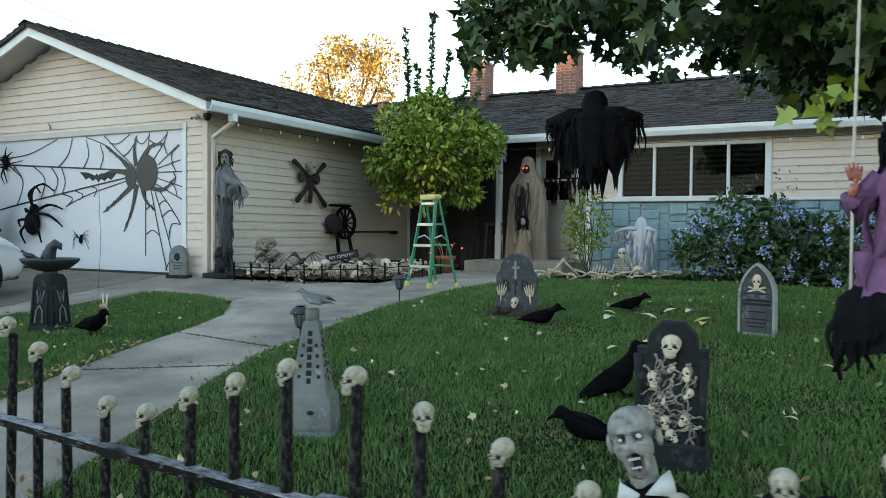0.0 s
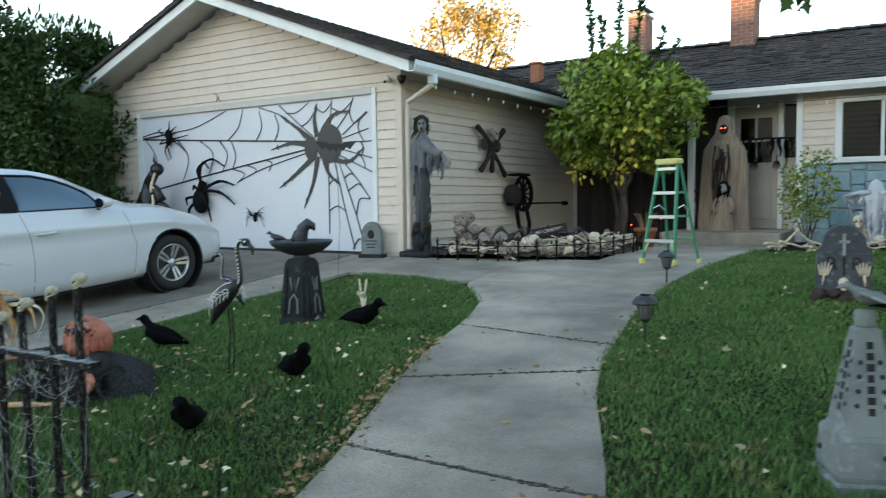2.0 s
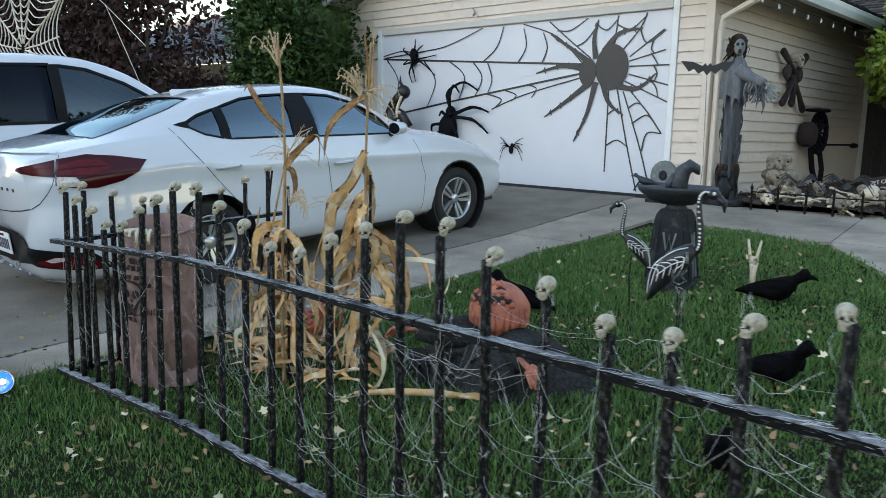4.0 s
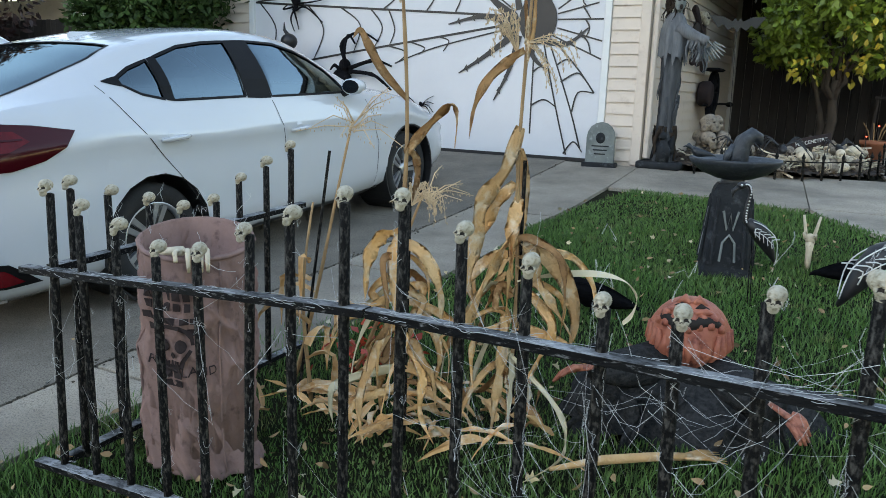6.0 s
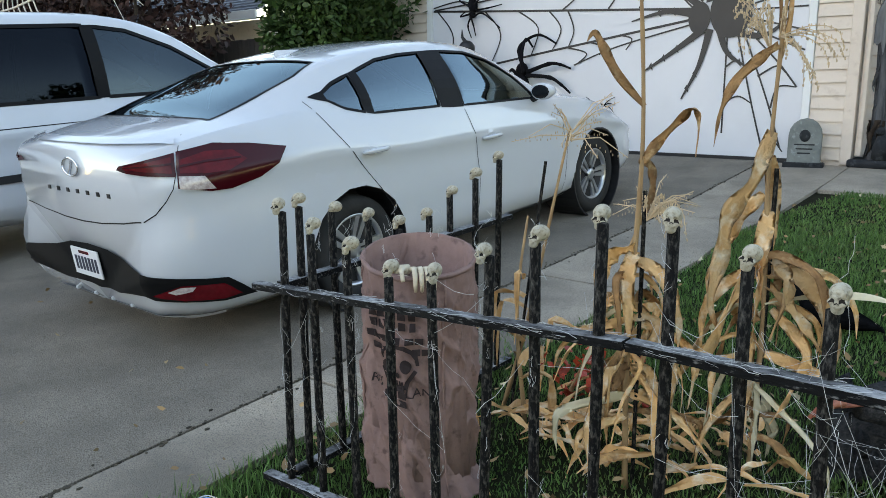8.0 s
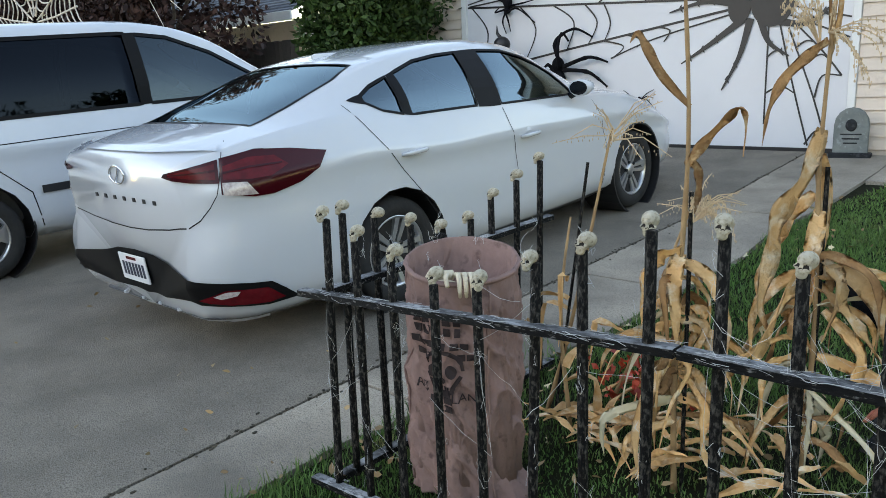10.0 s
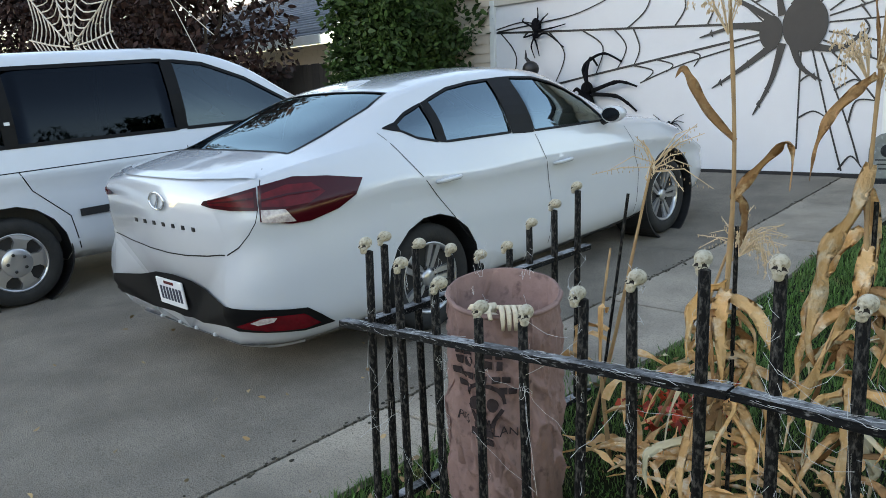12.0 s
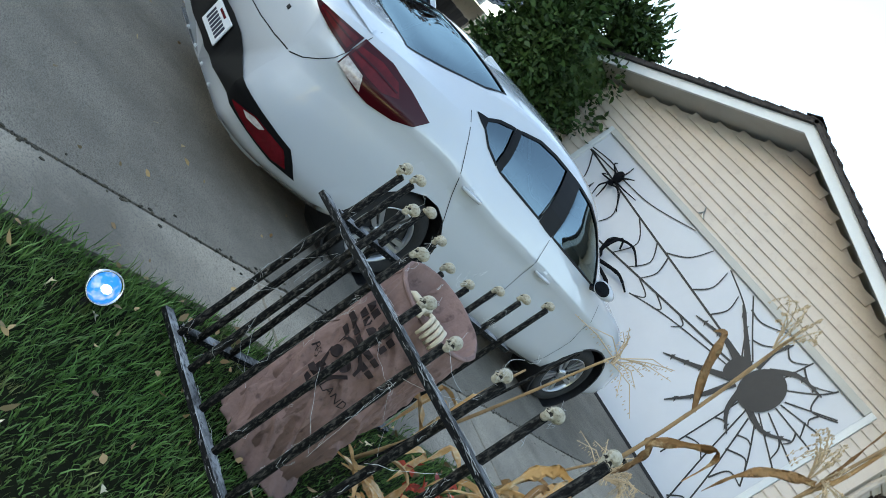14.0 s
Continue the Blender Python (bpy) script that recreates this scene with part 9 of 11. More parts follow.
# skull-covered stone
sk9 = thing("skull_tombstone", on(-1.525, 3.87, 2, 0.02) @ Matrix.Diagonal((0.93, 0.95, 0.95, 1)), "dark tombstone covered with piled skulls and bones in relief", "tombstone", "tombstones")
out9 = [(x * 0.84, z) for x, z in [(-0.165, 0.08), (0.165, 0.08), (0.185, 0.42), (0.195, 0.53), (0.14, 0.53), (0.125, 0.60), (0.06, 0.655), (-0.06, 0.655), (-0.125, 0.60), (-0.14, 0.53), (-0.195, 0.53), (-0.185, 0.42)]]
part("stone", stone_slab(out9, 0.10, 0.018), DARKSTONE, sk9)
part("plinth", Geo().box((-0.165, -0.08, -0.03), (0.165, 0.09, 0.10), ch=0.012), DARKSTONE, sk9)
part("skull", SKULL_PALE, WHITEBONE, sk9, "large pale skull", at=pose(0, -0.06, 0.545, -5) @ Matrix.Diagonal((0.66, 0.4, 0.56, 1)))
r9 = random.Random(44)
for x, z, s in ((-0.10, 0.385, 0.5), (0.09, 0.42, 0.46), (-0.05, 0.30, 0.4), (0.08, 0.21, 0.42), (-0.03, 0.19, 0.42), (0.01, 0.13, 0.42), (-0.10, 0.14, 0.36), (0.10, 0.33, 0.36), (0.0, 0.44, 0.3), (-0.11, 0.24, 0.34)):
    part("skull", SKULL_PALE, WHITEBONE, sk9, at=pose(x * 0.8, -0.052, z, r9.uniform(-15, 15), r9.uniform(-40, 40), r9.uniform(-25, 25)) @ Matrix.Diagonal((s * 0.85, s * 0.45, s * 0.85, 1)))
RELBONE = bone_geo(0.10, 0.0055).mesh("relief_bone", True)
RELBONE.materials.append(RELIEFBONE)
for i in range(70):
    part("relief_bone", RELBONE, RELIEFBONE, sk9, at=pose(r9.uniform(-0.105, 0.105), -0.050 - r9.uniform(0, 0.012), r9.uniform(0.12, 0.49), 0, r9.uniform(0, 180), r9.uniform(-15, 15)) @ Matrix.Scale(r9.uniform(0.7, 1.1), 4))
for q in (-1, 1):
    part("column", Geo().tube([(q * 0.138, -0.045, 0.1), (q * 0.145, -0.05, 0.3), (q * 0.152, -0.05, 0.5)], [0.022, 0.018, 0.024], 8), DARKSTONE, sk9, smooth=True)


def zombie_head():
    """A bald head with hollow eyes and a gaping mouth, facing -y, 0.28 m high: skin, holes and the bruised rims round them."""
    geo, dark, dep = Geo(), [], []
    nu, nv = 44, 36
    eyes = [Vector((s * 0.037, -0.085, 0.012)).normalized() for s in (-1, 1)]
    mouth = Vector((0.004, -0.085, -0.080)).normalized()
    nose = Vector((0, -0.1, -0.028)).normalized()
    for j in range(nv + 1):
        th = math.pi * min(max(j, 0.15), nv - 0.15) / nv
        for i in range(nu):
            ph = 2 * math.pi * i / nu
            d = Vector((math.sin(th) * math.cos(ph), math.sin(th) * math.sin(ph), math.cos(th)))
            r = max(blob_exit(d, (0, 0.02, 0.04), (0.085, 0.10, 0.085)), blob_exit(d, (0, -0.03, -0.03), (0.068, 0.06, 0.07)), blob_exit(d, (0, -0.042, -0.095), (0.045, 0.045, 0.05)), blob_exit(d, (0, -0.085, -0.025), (0.014, 0.022, 0.022)),
                    blob_exit(d, (0, -0.07, 0.036), (0.055, 0.020, 0.008)), blob_exit(d, (0.05, -0.05, -0.02), (0.02, 0.03, 0.02)), blob_exit(d, (-0.05, -0.05, -0.02), (0.02, 0.03, 0.02)))
            k = 0.0
            for e, w in ((eyes[0], 0.25), (eyes[1], 0.25)):
                k = max(k, min(1, max(0, (w - d.angle(e)) / (w * 0.5))))
            mx, mz = (d.x - mouth.x) / 0.24, (d.z - mouth.z) / 0.22
            if d.y < 0:
                k = max(k, min(1, max(0, (1 - math.hypot(mx, mz)) / 0.3)))
            wr = 1 + 0.010 * math.sin(34 * d.x + 6 * d.z) * (1 if d.z > 0.1 and d.y < 0 else 0.3) + 0.02 * noise.noise(d * 6)
            dep.append(k)
            geo.v.append(tuple(d * r * wr * (1 - 0.2 * k)))
    for j in range(nv):
        for i in range(nu):
            f = (j * nu + i, j * nu + (i + 1) % nu, (j + 1) * nu + (i + 1) % nu, (j + 1) * nu + i)
            geo.f.append(f)
            v = sum(dep[q] for q in f)
            dark.append(2 if v > 2.6 else 1 if v > 0.5 else 0)
    skin, hole, bruise = Geo(), Geo(), Geo()
    skin.v, hole.v, bruise.v = list(geo.v), list(geo.v), list(geo.v)
    skin.f = [f for f, d in zip(geo.f, dark) if not d] + [tuple(range(nu)), tuple(reversed(range(nv * nu, nv * nu + nu)))]
    hole.f = [f for f, d in zip(geo.f, dark) if d == 2]
    bruise.f = [f for f, d in zip(geo.f, dark) if d == 1]
    return skin, hole, bruise


zs, zd, zr = zombie_head()
ZT = pose(-1.535, 3.2, 0.60, -8, -17, 6) @ Matrix.Diagonal((1.04, 0.95, 0.95, 1))
zw, zj, zt = Geo(), Geo(), Geo()
zw.ball((-0.033, -0.070, 0.008), 0.007, 8, 6).ball((0.033, -0.072, 0.012), 0.010, 8, 6)
for i in range(6):
    zw.box((-0.020 + 0.007 * i, -0.084, -0.072), (-0.0145 + 0.007 * i, -0.078, -0.062))
    zw.box((-0.018 + 0.006 * i, -0.076, -0.104), (-0.0135 + 0.006 * i, -0.071, -0.096))
zs.tube([(0, 0.01, -0.08), (0, 0.02, -0.15), (0, 0.03, -0.24)], [0.055, 0.052, 0.06], 14)
for q in (-1, 1):
    zs.ball((q * 0.086, 0.015, -0.005), (0.014, 0.028, 0.04), 10, 7)
    zw.loft([[(q * 0.005, -0.075, -0.20), (q * 0.07, -0.05, -0.145), (q * 0.085, 0.03, -0.14), (q * 0.09, 0.03, -0.19), (q * 0.10, -0.06, -0.225)], [(q * 0.005, -0.08, -0.20), (q * 0.075, -0.058, -0.145), (q * 0.092, 0.03, -0.14), (q * 0.097, 0.03, -0.19), (q * 0.105, -0.07, -0.225)]])
zj.tube([(0, 0.03, -0.16), (0, 0.04, -0.22), (0, 0.05, -0.30), (0, 0.06, -0.40)], [0.08, 0.13, 0.16, 0.17], 18, flat=0.7)
zj.tube([(0, -0.07, -0.19), (0, -0.105, -0.24), (0.01, -0.12, -0.33)], [0.012, 0.02, 0.03], 8, flat=0.4)
fused("zombie_bust", [(zs, ZSKIN), (zd, DARKSOCKET), (zr, mat("bruised_latex", (0.13, 0.10, 0.095), (0.22, 0.19, 0.17), 26, 0.6, 0.6, 50)), (zw, SIGNWHITE), (zj, BLACKCLOTH)], "bald grey zombie bust with gaping mouth and white collar on lawn", "zombie figure", at=ZT)
lump = Geo().ball((0, 0, 0.04), (0.10, 0.08, 0.075), 14, 9)
finger_geo(lump, (0.06, -0.02, 0.08), (0.8, -0.1, 0.2), (0, 1, 0.2), 0.16, 0.011, curl=1)
lump.tube([(-0.06, 0.03, 0.02), (-0.14, 0.06, -0.02)], 0.05, 10)
fused("zombie_glove", [(lump, BLACKCLOTH)], "dark gloved zombie arm clawing out of the grass", "zombie figure", at=on(-1.03, 3.5, 0, -0.01))

# ravens
for x, y, rz, s, h, lab in ((-3.26, 6.95, 2, 0.86, 0.0, "black feathered raven standing beside the cross tombstone"), (-2.73, 8.06, 0, 0.80, 0.0, "black feathered raven standing on the open lawn"), (-1.97, 4.82, 12, 1.02, 0.15, "large black raven leaning up beside the skull tombstone"),
                           (-1.98, 4.02, 172, 0.80, -0.3, "black raven with a dull beak standing before the tombstone")):
    fused("raven", [(bird_geo(s, head=h, up=h * 0.5), CROW)], lab, "raven decoration", at=on(x, y, rz, 0.01 if s > 1 else -0.025) @ pose(0, 0, 0, 0, -22 if s > 1 else 0), group="lawn ravens")

# big yellowing leaves
rl = random.Random(8)


def big_leaf(L, w, curl):
    G = Geo()
    rings = []
    for i in range(9):
        t = i / 8
        ww = w * math.sin(math.pi * min(0.98, 0.06 + t * 0.92)) ** 0.8
        z = curl * math.sin(math.pi * t) * L
        rings.append([(L * t, -ww, z + 0.25 * ww), (L * t, 0, z), (L * t, ww, z + 0.25 * ww), (L * t, 0, z - 0.002)])
    return G.loft(rings)


for i, (x, y, m, L) in enumerate(((-2.75, 7.15, PALELEAF, 0.2), (-2.55, 7.4, PALELEAF, 0.22), (-2.35, 7.75, PALELEAF, 0.2), (-2.1, 7.9, PALELEAF, 0.18), (-2.0, 7.3, YELLEAF, 0.22), (-1.92, 7.15, YELLEAF, 0.16), (-2.9, 7.5, PALELEAF, 0.15), (-2.05, 6.75, mat("orange_leaf", (0.60, 0.30, 0.03), rough=0.6), 0.15), (-2.3, 6.0, PALELEAF, 0.13), (-0.9, 5.9, PALELEAF, 0.09), (-1.05, 4.6, PALELEAF, 0.07))):
    shape("leaf", big_leaf(L, L * 0.22, 0.1), m, "large yellowing leaf lying on the lawn", "leaf", "large fallen leaves", at=on(x, y, rl.uniform(0, 360), 0.055))

# hanging black reaper
hr = Geo()
rr = random.Random(77)
drape(hr, [(0.03, 2.78), (0.09, 2.75), (0.125, 2.68), (0.13, 2.58), (0.17, 2.52), (0.21, 2.40), (0.21, 2.2), (0.16, 2.0), (0.09, 1.80)], 23, 30, 0.12, 0.18, 1.15, 0.7)
drape(hr, [(0.14, 2.57), (0.26, 2.52), (0.33, 2.40), (0.34, 2.22), (0.30, 2.06), (0.26, 1.98)], 29, 40, 0.16, 0.22, 1.1, 0.55)
hr.tube([(-0.12, 0, 2.50), (-0.30, -0.02, 2.53), (-0.42, -0.04, 2.46)], [0.09, 0.07, 0.04], 10)
hr.tube([(0.12, 0, 2.50), (0.34, -0.02, 2.50), (0.50, -0.04, 2.42)], [0.10, 0.08, 0.04], 10)
for i in range(130):
    x = rr.uniform(-0.44, 0.48)
    L = rr.uniform(0.25, 0.55) * (1 - 0.3 * abs(x) / 0.5) + (0.2 if abs(x) < 0.2 else 0)
    strip(hr, (x, rr.uniform(-0.14, 0.12), 2.5 - 0.12 * abs(x) - rr.uniform(0, 0.15)), L, rr.uniform(0.03, 0.10), rr, 0.06)
finger_geo(hr, (-0.43, -0.05, 2.45), (-0.15, 0, -1), (1, 0, 0), 0.24, 0.008, upv=(0, 1, 0))
finger_geo(hr, (0.51, -0.05, 2.41), (0.1, 0, -1), (1, 0, 0), 0.24, 0.008, upv=(0, 1, 0))
for q in (-1, 1):
    hr.tube([(q * 0.10, 0, 2.50), (q * 0.32, -0.02, 2.50), (q * 0.56, -0.04, 2.44)], [0.10, 0.08, 0.05], 10)
    for i in range(16):
        strip(hr, (q * rr.uniform(0.34, 0.58), rr.uniform(-0.08, 0.04), 2.46 - rr.uniform(0, 0.05)), rr.uniform(0.16, 0.42), rr.uniform(0.02, 0.05), rr, 0.04)
hr.tube([(0, 0, 2.85), (0.02, 0, 3.4), (0.03, 0, 4.0)], 0.004, 5)
fused("hanging_reaper", [(hr, BLACKCLOTH)], "ragged black hooded reaper hanging from the tree", "reaper figure", at=pose(-2.74, 6.7, 0.43) @ Matrix.Diagonal((0.72, 0.75, 0.76, 1)))

# swinging witch on two ropes
wp, wb, ws = Geo(), Geo(), Geo()
drape(wp, [(0.05, 0.80), (0.12, 0.76), (0.17, 0.66), (0.15, 0.50), (0.16, 0.36), (0.23, 0.18), (0.28, 0.06)], 6, 28, 0.07, 0.04, 0.9, 0.8)
wp.tube([(-0.10, 0, 0.70), (-0.27, -0.03, 0.50), (-0.24, -0.09, 0.60)], [0.08, 0.085, 0.06], 12)
wp.tube([(0.10, 0, 0.70), (0.26, -0.03, 0.50), (0.24, -0.09, 0.60)], [0.08, 0.085, 0.06], 12)
for _ in range(14):
    strip(wp, (rr.uniform(-0.18, 0.18), rr.uniform(-0.2, 0.0), rr.uniform(0.25, 0.6)), rr.uniform(0.2, 0.4), 0.09, rr)
drape(wb, [(0.24, 0.10), (0.31, 0.02), (0.32, -0.10), (0.32, -0.24)], 9, 36, 0.07, 0.12, 1.0, 0.85)
wb.ball((0.02, 0.02, 0.94), (0.13, 0.13, 0.14), 16, 12)
for _ in range(60):
    a = rr.uniform(0, 6.28)
    strip(wb, (0.02 + 0.12 * math.cos(a), 0.02 + 0.12 * math.sin(a), rr.uniform(0.84, 1.02)), rr.uniform(0.3, 0.55), 0.06, rr, 0.05)
for _ in range(40):
    a = rr.uniform(0, 6.28)
    strip(wb, (0.33 * math.cos(a), 0.28 * math.sin(a), rr.uniform(-0.24, -0.05)), rr.uniform(0.12, 0.24), 0.08, rr, 0.05)
ws.tube([(-0.24, -0.08, 0.59), (-0.22, -0.09, 0.67)], 0.025, 8)
finger_geo(ws, (-0.22, -0.09, 0.66), (-0.05, -0.2, 1), (1, 0, 0), 0.14, 0.009)
finger_geo(ws, (0.24, -0.09, 0.64), (0.05, -0.2, 1), (1, 0, 0), 0.14, 0.009)
fused("witch_figure", [(wp, PURPLECLOTH), (wb, BLACKCLOTH), (ws, FLESH)], "witch figure in a purple dress and black skirt on a swing", "witch figure", at=pose(-0.68, 3.5, 1.113, 0, 0, -20) @ Matrix.Scale(0.633, 4))
sw = thing("rope_swing", pose(-0.68, 3.5, 1.088, 0, 0, -20) @ Matrix.Scale(0.633, 4), "wooden swing seat on two pale ropes under the tree", "swing")
part("seat", Geo().box((-0.30, -0.11, -0.03), (0.30, 0.11, 0.0), ch=0.005), DARKWOOD, sw)
for q in (-1, 1):
    part("rope", Geo().tube([(q * 0.23, -0.10, 0.0), (q * 0.235, -0.09, 0.8), (q * 0.23, -0.06, 1.8), (q * 0.23, 0, 5.2)], 0.0085, 7), ROPE, sw, "pale twisted rope")


def path_light(x, y, h, label):
    top = thing("path_light", on(x, y), label, "path light", "solar path lights")
    part("stake", Geo().tube([(0, 0, -0.03), (0, 0, h - 0.13)], 0.008, 8), BLACKPLASTIC, top)
    part("dome", Geo().lathe([(0.082, h - 0.055), (0.084, h - 0.045), (0.078, h - 0.03), (0.058, h - 0.008), (0.03, h + 0.004)], 24), BLUEBIRD, top, "dark blue-grey plastic dome", smooth=True)
    part("lantern", Geo().lathe([(0.030, h - 0.15), (0.040, h - 0.14), (0.052, h - 0.06), (0.048, h - 0.052)], 18), LANTERNGLASS, top, "ribbed lantern glass", smooth=True)
    for i in range(8):
        a = math.pi * i / 4
        part("cage_bar", Geo().tube([(0.036 * math.cos(a), 0.036 * math.sin(a), h - 0.15), (0.056 * math.cos(a), 0.056 * math.sin(a), h - 0.055)], 0.0035, 5), BLACKPLASTIC, top)
    part("base_ring", Geo().lathe([(0.012, h - 0.175), (0.034, h - 0.16), (0.038, h - 0.145), (0.03, h - 0.14)], 16), BLACKPLASTIC, top, smooth=True)
    part("solar_cell", Geo().box((-0.028, -0.028, h + 0.004), (0.028, 0.028, h + 0.0105)), GLOSSBLACK, top)


path_light(-4.67, 5.25, 0.33, "black solar path light with a dome cap on the lawn edge")
path_light(-5.27, 7.78, 0.30, "small black dome-capped solar path light beside the walk")
path_light(-5.22, 1.80, 0.30, "blue-grey dome solar light at the end of the fence")

# ---- left lawn: bird bath, flamingos, ravens ----
bb = thing("bird_bath", on(-7.53, 5.11, 12, -0.01) @ Matrix.Diagonal((0.84, 0.84, 0.93, 1.0)), "dark stone-effect bird bath on a square tapered column", "bird bath")
sq = lambda r, z: [(-r + 0.02, -r, z), (r - 0.02, -r, z), (r, -r + 0.02, z), (r, r - 0.02, z), (r - 0.02, r, z), (-r + 0.02, r, z), (-r, r - 0.02, z), (-r, -r + 0.02, z)]
part("column", Geo().loft([sq(0.175, 0), sq(0.17, 0.04), sq(0.16, 0.06), sq(0.13, 0.52), sq(0.12, 0.55), sq(0.10, 0.58)]), DARKSTONE, bb)
part("neck", Geo().lathe([(0.10, 0.575), (0.075, 0.60), (0.085, 0.62)], 20), BLUEBIRD, bb, smooth=True)
part("bowl", Geo().lathe([(0.06, 0.61), (0.12, 0.615), (0.22, 0.65), (0.29, 0.70), (0.31, 0.73), (0.305, 0.742), (0.287, 0.735), (0.20, 0.69), (0.08, 0.665), (0.01, 0.66)], 36), BLUEBIRD, bb, "dark blue-grey bowl", smooth=True)
for r in (0, 90, 180, 270):
    m = pose(0, 0, 0, 0, 0, r) @ pose(0, -0.150, 0.30, -6.8)
    for q in (-1, 1):
        part("panel_rib", Geo().tube([(q * 0.105, -0.004, -0.22), (q * 0.088, -0.004, 0.2)], 0.012, 6, m=m), DARKSTONE, bb)
    part("relief", Geo().tube([(-0.05, -0.002, 0.12), (-0.02, -0.004, 0.0), (0, -0.004, 0.1), (0.02, -0.004, 0.0), (0.05, -0.002, 0.12)], 0.009, 6, m=m), STONE, bb)
    part("relief", Geo().tube([(-0.05, -0.002, -0.2), (-0.04, -0.004, -0.08), (0, -0.004, -0.03), (0.04, -0.004, -0.08), (0.05, -0.002, -0.2)], 0.009, 6, m=m), STONE, bb)
B = bird_geo(0.62, head=-1.2, legs=False, tail=0.5)
top = g(-7.53, 5.11) + 0.615
neck_b = Geo()
neck_b.tube([(0, 0, 0.0), (0.0, 0, 0.10), (0.02, 0, 0.18), (0.07, 0, 0.22), (0.11, 0, 0.20), (0.13, 0, 0.16)], [0.055, 0.06, 0.055, 0.05, 0.035, 0.008], 12)
neck_b.tube([(-0.03, 0, 0.15), (-0.07, 0, 0.08), (-0.09, 0, 0.02)], [0.03, 0.03, 0.01], 8)
fused("raven_statue", [(neck_b, BLUEBIRD)], "dark raven statue bending over the bird bath bowl", "bird statue", at=pose(-7.51, 5.09, top, 0, 0, 20) @ Matrix.Scale(0.92, 4))
fused("raven_statue", [(bird_geo(0.36, legs=False), BLUEBIRD)], "small dark bird statue on the bowl's rim", "bird statue", at=pose(-7.73, 5.02, top + 0.045, 0, 0, 200))
vs = Geo()
vs.tube([(0, 0, -0.03), (0, 0, 0.10), (0, 0, 0.17)], [0.018, 0.019, 0.028], 10)
for dx, L, e in ((-0.022, 0.15, -0.03), (0.012, 0.15, 0.03)):
    vs.tube([(dx, 0, 0.17), (dx + e * 0.5, 0, 0.17 + L * 0.5), (dx + e, 0, 0.17 + L)], [0.011, 0.010, 0.007], 8)
vs.ball((0.0, -0.012, 0.185), (0.032, 0.022, 0.03), 10, 7)
for dx in (-0.03, 0.03):
    vs.tube([(dx, -0.01, 0.18), (dx * 1.1, -0.03, 0.215), (dx * 0.7, -0.04, 0.19)], 0.009, 7)
fused("bone_finger_sign", [(vs, WHITEBONE)], "cream skeleton forearm making a V sign in the grass", "skeleton decoration", at=on(-7.09, 5.37, -10))


def flamingo(x, y, rz, s, zb, zh, label):
    """A black flamingo with white painted bones; it faces +x."""
    b, w, L = Geo(), Geo(), Geo()
    spine = [(-0.22, -0.06, 0.006, 0.012), (-0.15, -0.02, 0.035, 0.04), (-0.08, 0.02, 0.055, 0.07), (0.0, 0.05, 0.065, 0.082), (0.07, 0.06, 0.052, 0.06), (0.12, 0.07, 0.03, 0.034)]
    tl = pose(0, 0, 0.02, 0, -32)
    b.loft([[tuple(tl @ Vector((x1, ry * math.cos(a), z + rz1 * 0.8 * math.sin(a)))) for a in [2 * math.pi * j / 14 for j in range(14)]] for x1, z, ry, rz1 in spine])
    nk = arc_pts([(0.05, 0, 0.11), (0.085, 0, 0.15), (0.085, 0, 0.24), (0.07, 0, zh - 0.05), (0.095, 0, zh), (0.135, 0, zh - 0.008)], 5)
    b.tube(nk, [0.022 - 0.009 * min(1, i / 14) for i in range(len(nk))], 10)
    b.ball((0.135, 0, zh - 0.01), (0.035, 0.026, 0.028), 10, 7)
    b.tube([(0.155, 0, zh - 0.02), (0.19, 0, zh - 0.05), (0.19, 0, zh - 0.095)], [0.018, 0.016, 0.004], 8)
    for i, p in enumerate(nk[4:-3]):
        for q in (-1, 1):
            w.ball((p.x, q * 0.019, p.z), (0.007, 0.005, 0.006), 6, 4)
    for q in (-1, 1):
        for k in range(5):
            x0 = -0.12 + 0.036 * k
            w.tube(arc_pts([(x0, q * 0.055, 0.085 - 0.004 * k), (x0 + 0.045, q * 0.069, 0.05), (x0 + 0.005, q * 0.058, 0.005)], 3), 0.0032, 5, m=tl)
        w.tube(arc_pts([(-0.2, q * 0.02, -0.03), (-0.1, q * 0.05, 0.075), (0.02, q * 0.05, 0.10), (0.1, q * 0.035, 0.085)], 4), 0.0032, 5, m=tl)
        w.tube(arc_pts([(-0.1, q * 0.06, 0.03), (0.0, q * 0.072, 0.045), (0.06, q * 0.062, 0.03), (0.0, q * 0.07, 0.015)], 4), 0.003, 5, m=tl)
        w.ball((0.142, q * 0.022, zh - 0.005), 0.009, 6, 5)
        L.tube([(0.0, q * 0.025, -0.03), (0.01, q * 0.025, -zb * 0.5), (-0.005, q * 0.03, -zb - 0.03)], 0.004, 6)
    fused("skeleton_flamingo", [(b, BLACKPLASTIC), (w, SIGNWHITE), (L, BLACKMETAL)], label, "flamingo decoration", at=pose(x, y, g(x, y) + zb, 0, 0, rz) @ Matrix.Scale(s, 4), group="skeleton flamingos")


